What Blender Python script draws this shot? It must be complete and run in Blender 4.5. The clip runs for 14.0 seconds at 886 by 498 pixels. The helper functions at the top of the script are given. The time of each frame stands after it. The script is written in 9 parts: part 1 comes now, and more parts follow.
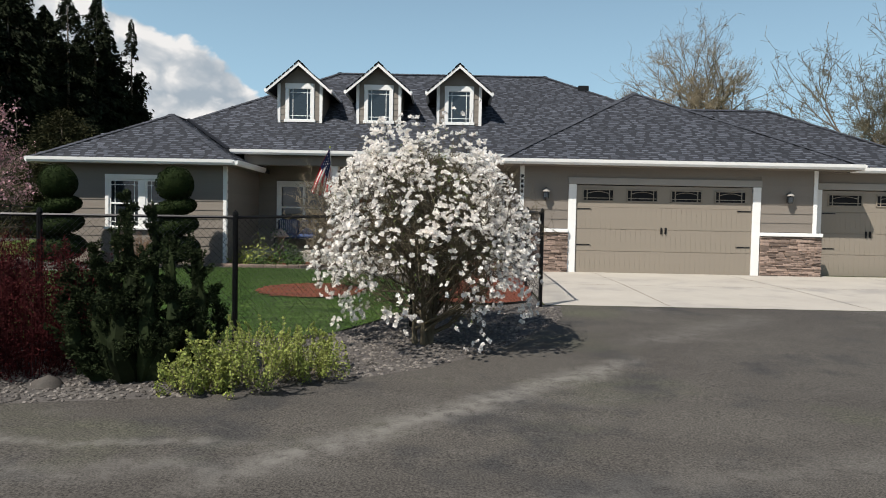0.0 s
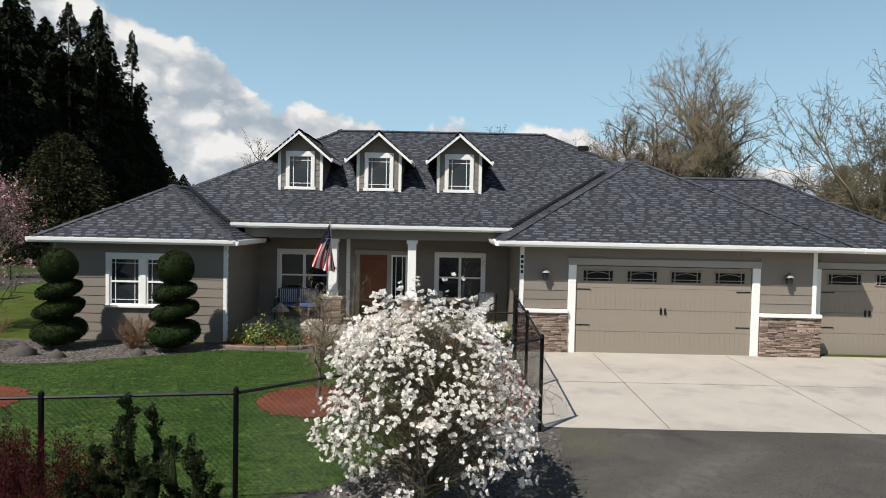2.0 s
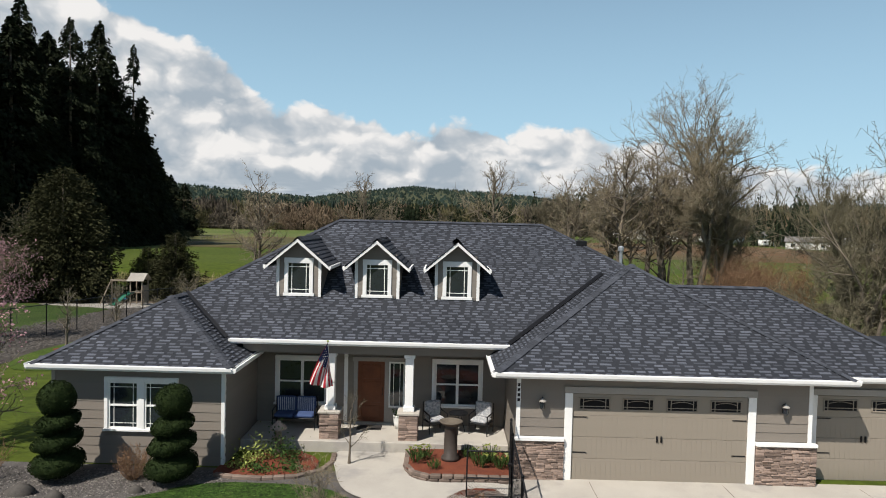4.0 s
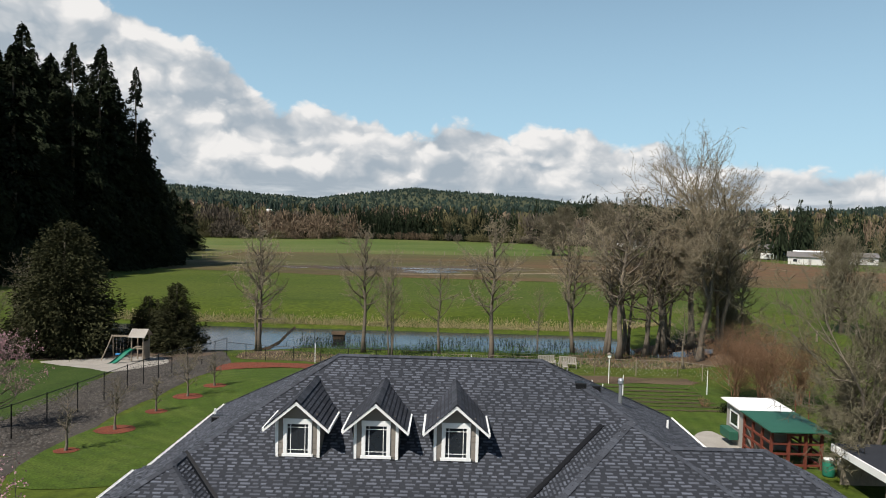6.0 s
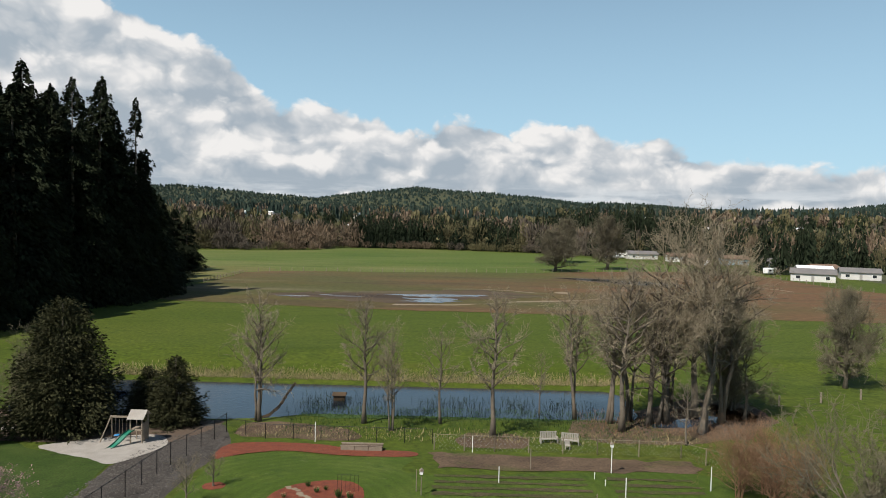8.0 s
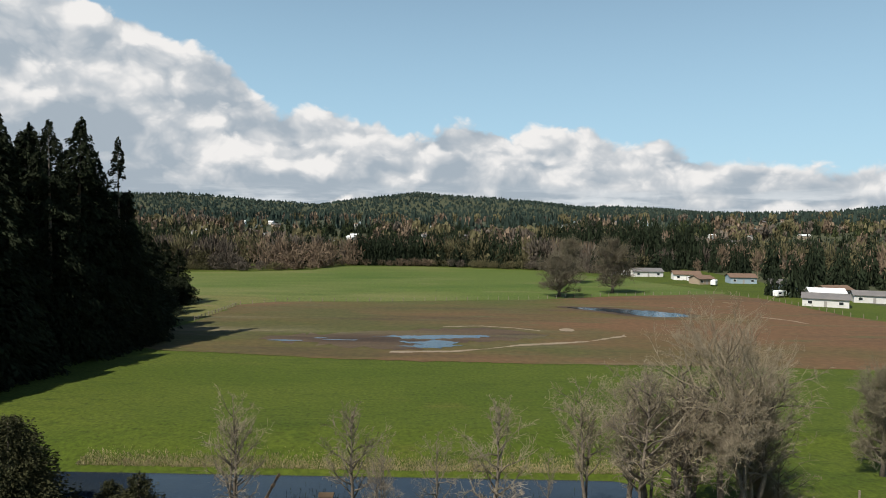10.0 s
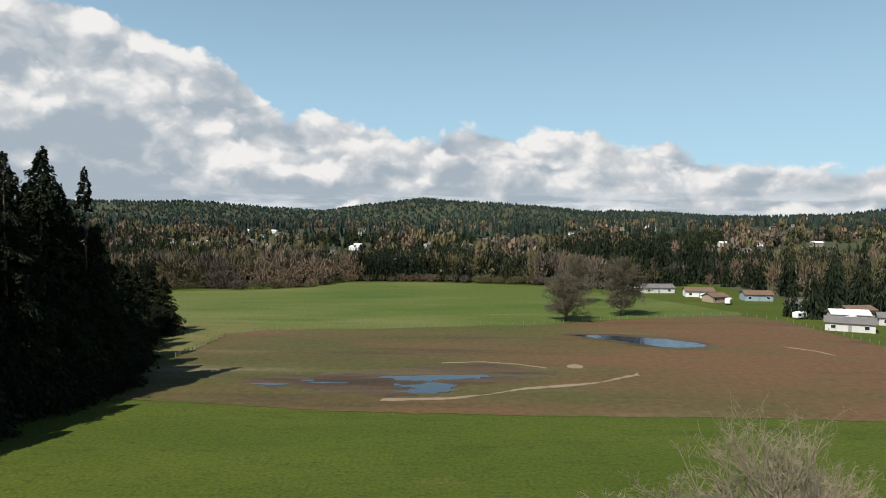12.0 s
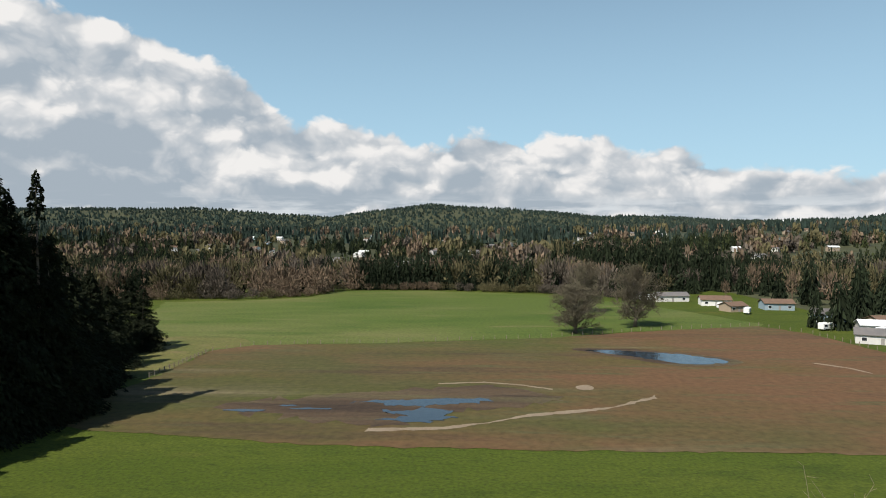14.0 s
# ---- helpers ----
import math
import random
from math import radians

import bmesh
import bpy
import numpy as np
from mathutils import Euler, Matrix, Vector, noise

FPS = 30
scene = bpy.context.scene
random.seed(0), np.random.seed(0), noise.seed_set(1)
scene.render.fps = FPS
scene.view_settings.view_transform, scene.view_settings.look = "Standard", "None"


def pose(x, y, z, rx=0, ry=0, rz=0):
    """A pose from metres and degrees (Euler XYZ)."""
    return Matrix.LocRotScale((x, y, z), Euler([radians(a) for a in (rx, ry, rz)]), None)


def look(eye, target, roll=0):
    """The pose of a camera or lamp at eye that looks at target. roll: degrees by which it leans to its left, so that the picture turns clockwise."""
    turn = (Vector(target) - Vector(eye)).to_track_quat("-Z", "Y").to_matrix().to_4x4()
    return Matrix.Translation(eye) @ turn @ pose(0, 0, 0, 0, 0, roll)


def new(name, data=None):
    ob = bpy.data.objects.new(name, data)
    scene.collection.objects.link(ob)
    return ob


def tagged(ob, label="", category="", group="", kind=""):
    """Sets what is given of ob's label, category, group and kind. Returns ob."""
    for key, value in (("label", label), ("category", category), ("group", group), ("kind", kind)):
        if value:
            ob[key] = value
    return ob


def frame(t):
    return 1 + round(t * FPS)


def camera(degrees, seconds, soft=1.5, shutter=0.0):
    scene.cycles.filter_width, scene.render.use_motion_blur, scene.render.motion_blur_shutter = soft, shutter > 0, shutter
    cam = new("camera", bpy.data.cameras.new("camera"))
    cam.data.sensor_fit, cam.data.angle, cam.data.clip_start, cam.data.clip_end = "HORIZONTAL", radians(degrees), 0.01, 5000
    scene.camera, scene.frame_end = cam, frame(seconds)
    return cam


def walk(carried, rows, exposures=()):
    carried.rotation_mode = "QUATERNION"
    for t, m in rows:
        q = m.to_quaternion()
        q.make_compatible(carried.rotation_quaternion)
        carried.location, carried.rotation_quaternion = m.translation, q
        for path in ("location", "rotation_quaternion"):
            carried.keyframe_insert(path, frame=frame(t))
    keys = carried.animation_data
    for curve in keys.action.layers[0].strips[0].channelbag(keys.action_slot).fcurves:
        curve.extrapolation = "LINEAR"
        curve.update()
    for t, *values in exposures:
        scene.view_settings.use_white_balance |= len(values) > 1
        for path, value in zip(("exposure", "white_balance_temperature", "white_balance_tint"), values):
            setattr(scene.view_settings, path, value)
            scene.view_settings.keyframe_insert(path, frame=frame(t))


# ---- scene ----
cam = camera(66.0, 14.0, soft=1.0)
PATH = [
    (0, (0.795, -1.548, 1.391), (0.789, 0.45, 1.307), 1.1),
    (0.5, (0.783, -1.549, 1.721), (0.777, 0.449, 1.638), 1.1),
    (1, (0.776, -1.524, 2.327), (0.769, 0.475, 2.245), 1.2),
    (1.5, (0.759, -1.501, 2.934), (0.753, 0.497, 2.856), 1.2),
    (2, (0.75, -1.492, 3.569), (0.744, 0.506, 3.491), 1.2),
    (2.5, (0.782, -1.483, 4.199), (0.774, 0.516, 4.12), 1.3),
    (3, (0.79, -1.486, 4.929), (0.781, 0.513, 4.85), 1.3),
    (3.5, (0.817, -1.476, 5.957), (0.807, 0.523, 5.878), 1.4),
    (3.7, (0.8, -1.456, 6.432), (0.791, 0.543, 6.353), 1.4),
    (5.8, (0.729, -1.186, 11.856), (0.716, 0.813, 11.778), 1.5),
    (6, (0.736, -1.178, 12.503), (0.721, 0.82, 12.425), 1.5),
    (6.5, (0.713, -1.112, 14.36), (0.698, 0.886, 14.282), 1.5),
    (7, (0.712, -1.137, 16.128), (0.696, 0.861, 16.049), 1.5),
    (7.5, (0.717, -0.989, 18.117), (0.698, 1.009, 18.034), 1.4),
    (8, (0.648, -0.26, 20.248), (0.628, 1.738, 20.162), 1.3),
    (8.2, (0.677, 0.288, 21.132), (0.656, 2.286, 21.048), 1.2),
    (10.3, (1.341, 9.859, 30.178), (1.315, 11.858, 30.102), 0.7),
    (10.5, (1.523, 11.204, 30.901), (1.496, 13.202, 30.826), 0.7),
    (11, (2.004, 14.551, 32.906), (1.976, 16.55, 32.833), 0.6),
    (11.5, (2.552, 17.915, 34.612), (2.523, 19.914, 34.541), 0.5),
    (12, (3.214, 21.559, 35.374), (3.169, 23.557, 35.309), 0.3),
    (12.5, (3.945, 25.142, 35.601), (3.873, 27.14, 35.541), 0.2),
    (13, (4.538, 28.891, 35.711), (4.467, 30.889, 35.657), 0.1),
    (13.5, (5.213, 33.022, 35.761), (5.142, 35.02, 35.711), 0.1),
    (14, (5.878, 37.187, 35.771), (5.807, 39.185, 35.723), 0.0),
]
walk(cam, [(t, look(eye, target, roll)) for t, eye, target, roll in PATH], [(0, 0.30), (14, 0.30)])

# ---- sky, sun ----
SUN_DIR = Vector((0.40, 0.46, -0.79)).normalized()      # the way the light travels
sun = new("sun", bpy.data.lights.new("sun", "SUN"))
sun.data.energy, sun.data.angle, sun.data.color = 5.0, radians(0.5), (1.0, 0.95, 0.88)
sun.matrix_world = look((0, 0, 80), tuple(Vector((0, 0, 80)) + SUN_DIR))

world = bpy.data.worlds.new("sky")
scene.world = world
world.use_nodes = True
wn, wl = world.node_tree.nodes, world.node_tree.links
wn.clear()


def wmath(op, a, b=None, c=None, clamp=False):
    n = wn.new("ShaderNodeMath")
    n.operation, n.use_clamp = op, clamp
    for i, v in enumerate((a, b, c)):
        if v is None:
            continue
        if isinstance(v, (int, float)):
            n.inputs[i].default_value = v
        else:
            wl.new(v, n.inputs[i])
    return n.outputs[0]


sky = wn.new("ShaderNodeTexSky")
sky.sky_type, sky.sun_disc = "NISHITA", False
sky.sun_elevation = math.asin(-SUN_DIR.z)
sky.sun_rotation = math.atan2(-SUN_DIR.x, -SUN_DIR.y)
sky.air_density, sky.dust_density, sky.ozone_density, sky.altitude = 1.0, 0.3, 1.6, 60
tc = wn.new("ShaderNodeTexCoord")
sep = wn.new("ShaderNodeSeparateXYZ")
wl.new(tc.outputs["Generated"], sep.inputs[0])
# azimuth from ahead (to the right) and elevation, both in radians
az = wmath("ARCTAN2", sep.outputs[0], sep.outputs[1])
el = wmath("ARCSINE", sep.outputs[2])
comb = wn.new("ShaderNodeCombineXYZ")
wl.new(az, comb.inputs[0])
wl.new(wmath("MULTIPLY", el, 1.35), comb.inputs[1])


def shifted(offset, vec=None, squash=1.0):
    m = wn.new("ShaderNodeMapping")
    m.inputs["Location"].default_value = (offset, offset * 0.37, offset * 0.11)
    m.inputs["Scale"].default_value = (1, squash, 1)
    wl.new(vec or comb.outputs[0], m.inputs[0])
    return m.outputs[0]


def wnoise(scale, detail, rough, offset=0.0, vec=None, squash=1.0):
    """Soft noise about zero."""
    n = wn.new("ShaderNodeTexNoise")
    n.inputs["Scale"].default_value, n.inputs["Detail"].default_value, n.inputs["Roughness"].default_value = scale, detail, rough
    wl.new(shifted(offset, vec, squash), n.inputs["Vector"])
    return wmath("SUBTRACT", n.outputs[0], 0.5)


def billow(scale, offset=0.0, vec=None, detail=3.0):
    """Rounded cauliflower lumps, about zero."""
    n = wn.new("ShaderNodeTexVoronoi")
    n.feature = "SMOOTH_F1"
    n.inputs["Scale"].default_value, n.inputs["Detail"].default_value = scale, detail
    n.inputs["Roughness"].default_value, n.inputs["Lacunarity"].default_value, n.inputs["Smoothness"].default_value = 0.5, 2.3, 0.45
    wl.new(shifted(offset, vec), n.inputs["Vector"])
    return wmath("SUBTRACT", 0.42, n.outputs["Distance"])


def span(v, lo, hi):
    n = wn.new("ShaderNodeMapRange")
    n.interpolation_type = "SMOOTHSTEP"
    n.inputs[1].default_value, n.inputs[2].default_value = lo, hi
    wl.new(v, n.inputs[0])
    return n.outputs[0]


def blend(f, a, c):
    x = wn.new("ShaderNodeMix")
    x.data_type = "RGBA"
    for sock, v in ((x.inputs[0], f), (x.inputs[6], a), (x.inputs[7], c)):
        if isinstance(v, tuple):
            sock.default_value = (*v, 1)
        else:
            wl.new(v, sock)
    return x.outputs[2]


# how high the cumulus stands at each azimuth: a high mass on one side, a long bank sinking to the other
SKYLINE = [(-1.3, 0.15), (-0.8, 0.34), (-0.572, 0.32), (-0.435, 0.278), (-0.386, 0.262), (-0.304, 0.235), (-0.277, 0.195), (-0.254, 0.165), (-0.218, 0.178), (-0.194, 0.193), (-0.145, 0.180), (-0.105, 0.168), (-0.076, 0.143),
           (-0.039, 0.153), (-0.022, 0.168), (0.019, 0.164), (0.084, 0.150), (0.141, 0.168), (0.204, 0.153), (0.243, 0.134), (0.280, 0.140), (0.317, 0.128), (0.402, 0.109), (0.435, 0.114), (0.539, 0.078), (1.3, 0.15)]
ramp = wn.new("ShaderNodeValToRGB")
ramp.color_ramp.interpolation = "B_SPLINE"
while len(ramp.color_ramp.elements) < len(SKYLINE):
    ramp.color_ramp.elements.new(0.5)
for e, (a, h) in zip(ramp.color_ramp.elements, SKYLINE):
    e.position, e.color = (a + 1.4) / 2.8, (h, h, h, 1)
wl.new(wmath("DIVIDE", wmath("ADD", az, 1.4), 2.8, clamp=True), ramp.inputs[0])
skyline = wmath("ADD", ramp.outputs[0], 0.0)
warp = wn.new("ShaderNodeVectorMath")
warp.operation = "ADD"
drift = wn.new("ShaderNodeCombineXYZ")
wl.new(wmath("MULTIPLY", wnoise(14, 3, 0.5, 1.7), 0.06), drift.inputs[0])
wl.new(wmath("MULTIPLY", wnoise(14, 3, 0.5, 5.2), 0.06), drift.inputs[1])
wl.new(comb.outputs[0], warp.inputs[0])
wl.new(drift.outputs[0], warp.inputs[1])
wisp = wnoise(26, 8, 0.62, 4.4)
along = wn.new("ShaderNodeCombineXYZ")
wl.new(az, along.inputs[0])
WHITE, GREY, DEEP = (11.0, 10.8, 10.6), (7.2, 7.6, 8.0), (4.8, 5.6, 6.4)


def tier(top, lump, fray, belly, soft, offset):
    """One row of cumulus below a top line: its cover, and its colour, white above and grey below and on the lumps' undersides."""
    l2 = billow(13 + offset, 2.3 + offset, warp.outputs[0], 3.0)
    up = wn.new("ShaderNodeVectorMath")
    up.inputs[1].default_value = (-0.014, 0.032, 0)
    wl.new(warp.outputs[0], up.inputs[0])
    over = billow(13 + offset, 2.3 + offset, up.outputs[0], 1.0)
    under = wmath("MULTIPLY", wmath("SUBTRACT", over, l2), 1.3)
    edge = wmath("SUBTRACT", wmath("ADD", top, wmath("ADD", wmath("MULTIPLY", l2, lump), wmath("MULTIPLY", wisp, fray))), el)
    deep = wmath("DIVIDE", wmath("SUBTRACT", top, el), belly)
    mass = wmath("MULTIPLY", wnoise(6, 3, 0.5, offset * 3.0 + 1.0, squash=2.4), 2.8)
    shade = wmath("ADD", wmath("ADD", wmath("MULTIPLY", deep, 0.36), under), wmath("MULTIPLY", mass, 0.75))
    lit = blend(span(shade, -0.10, 0.55), WHITE, GREY)
    lit = blend(span(shade, 0.35, 1.1), lit, DEEP)
    return span(edge, 0.0, soft), lit


paler = wn.new("ShaderNodeMix")
paler.data_type = "RGBA"
haze = wn.new("ShaderNodeMapRange")
wl.new(el, haze.inputs[0])
haze.inputs[1].default_value, haze.inputs[2].default_value, haze.inputs[3].default_value, haze.inputs[4].default_value = 0.0, 0.6, 0.85, 0.0
wl.new(haze.outputs[0], paler.inputs[0])
wl.new(sky.outputs[0], paler.inputs[6])
paler.inputs[7].default_value = (6.0, 9.5, 11.8, 1)
view = paler.outputs[2]
lower = wmath("ADD", wmath("MULTIPLY", skyline, 0.42), 0.045)
rows = [tier(wmath("SUBTRACT", skyline, 0.004), 0.035, 0.022, 0.10, 0.014, 0.0),
        tier(wmath("ADD", wmath("ADD", wmath("MULTIPLY", skyline, 0.62), 0.022), wmath("MULTIPLY", wnoise(9, 3, 0.5, 9.1, along.outputs[0]), 0.10)), 0.030, 0.014, 0.065, 0.018, 0.7),
        tier(wmath("ADD", lower, wmath("MULTIPLY", wnoise(9, 3, 0.5, 7.7, along.outputs[0]), 0.10)), 0.026, 0.012, 0.045, 0.016, 1.3),
        tier(wmath("ADD", 0.050, wmath("MULTIPLY", wnoise(11, 3, 0.5, 3.9, along.outputs[0]), 0.06)), 0.020, 0.010, 0.032, 0.014, 2.9)]
for cover, lit in rows:
    view = blend(cover, view, lit)
# pale streaks low over the hills
view = blend(wmath("MULTIPLY", span(wnoise(10, 6, 0.55, 6.1, squash=5.0), -0.05, 0.18), span(wmath("SUBTRACT", 0.062, el), 0.0, 0.03)), view, (8.4, 8.9, 9.3))
bg = wn.new("ShaderNodeBackground")
bg.inputs[1].default_value = 0.065
wl.new(view, bg.inputs[0])
wo = wn.new("ShaderNodeOutputWorld")
wl.new(bg.outputs[0], wo.inputs[0])

# ---- materials ----
def material(name, colour, colour2=None, rough=0.8, scale=6.0, fine=60.0, contrast=0.35, bump=0.2, bump_scale=None,
             metal=0.0, spread=0.0, island=0.0, spec=0.3, stains=None, stain_scale=0.6, translucent=0.0, depth=0.01):
    """A two-scale procedural surface: patches between two colours, fine grain, relief; spread varies whole objects, island loose pieces."""
    m = bpy.data.materials.new(name)
    m.use_nodes = True
    n, l = m.node_tree.nodes, m.node_tree.links
    b = n["Principled BSDF"]
    b.inputs["Roughness"].default_value, b.inputs["Metallic"].default_value = rough, metal
    b.inputs["Specular IOR Level"].default_value = spec
    colour2 = colour2 or tuple(c * (1 - contrast) for c in colour)
    tc = n.new("ShaderNodeTexCoord")

    def noise_of(s, detail=5.0):
        t = n.new("ShaderNodeTexNoise")
        t.inputs["Scale"].default_value, t.inputs["Detail"].default_value = s, detail
        t.inputs["Roughness"].default_value = 0.6
        l.new(tc.outputs["Object"], t.inputs["Vector"])
        return t.outputs[0]

    def sharpen(v, lo, hi):
        r = n.new("ShaderNodeMapRange")
        r.inputs[1].default_value, r.inputs[2].default_value = lo, hi
        l.new(v, r.inputs[0])
        return r.outputs[0]

    def mix(f, a, c, blend="MIX"):
        x = n.new("ShaderNodeMix")
        x.data_type, x.blend_type = "RGBA", blend
        for sock, v in ((x.inputs[0], f), (x.inputs[6], a), (x.inputs[7], c)):
            if isinstance(v, (int, float)):
                sock.default_value = v
            elif isinstance(v, tuple):
                sock.default_value = (*v[:3], 1)
            else:
                l.new(v, sock)
        return x.outputs[2]

    col = mix(sharpen(noise_of(scale), 0.3, 0.7), colour, colour2)
    grain = noise_of(fine, 3.0)
    g = n.new("ShaderNodeMapRange")
    g.inputs[1].default_value, g.inputs[2].default_value = 0.25, 0.75
    g.inputs[3].default_value, g.inputs[4].default_value = 1 - contrast * 0.6, 1 + contrast * 0.6
    l.new(grain, g.inputs[0])
    gr = n.new("ShaderNodeCombineColor")
    for i in range(3):
        l.new(g.outputs[0], gr.inputs[i])
    col = mix(1.0, col, gr.outputs[0], "MULTIPLY")
    if stains:
        col = mix(sharpen(noise_of(stain_scale, 6.0), 0.52, 0.66), col, stains)
    for amount, kind in ((spread, "object"), (island, "island")):
        if amount:
            r = n.new("ShaderNodeObjectInfo").outputs["Random"] if kind == "object" else n.new("ShaderNodeNewGeometry").outputs["Random Per Island"]
            q = n.new("ShaderNodeMapRange")
            q.inputs[3].default_value, q.inputs[4].default_value = 1 - amount, 1 + amount
            l.new(r, q.inputs[0])
            c3 = n.new("ShaderNodeCombineColor")
            for i in range(3):
                l.new(q.outputs[0], c3.inputs[i])
            col = mix(1.0, col, c3.outputs[0], "MULTIPLY")
    l.new(col, b.inputs["Base Color"])
    if bump:
        bp = n.new("ShaderNodeBump")
        bp.inputs["Strength"].default_value, bp.inputs["Distance"].default_value = bump, depth
        l.new(noise_of(bump_scale or fine * 0.7, 4.0), bp.inputs["Height"])
        l.new(bp.outputs[0], b.inputs["Normal"])
    if translucent:
        out = n["Material Output"]
        tr = n.new("ShaderNodeBsdfTranslucent")
        l.new(col, tr.inputs[0])
        ms = n.new("ShaderNodeMixShader")
        ms.inputs[0].default_value = translucent
        l.new(b.outputs[0], ms.inputs[1])
        l.new(tr.outputs[0], ms.inputs[2])
        l.new(ms.outputs[0], out.inputs[0])
    return m


def glass(name, tint=(0.02, 0.025, 0.03), rough=0.03):
    m = material(name, tint, rough=rough, contrast=0.1, bump=0.0, spec=0.8)
    return m


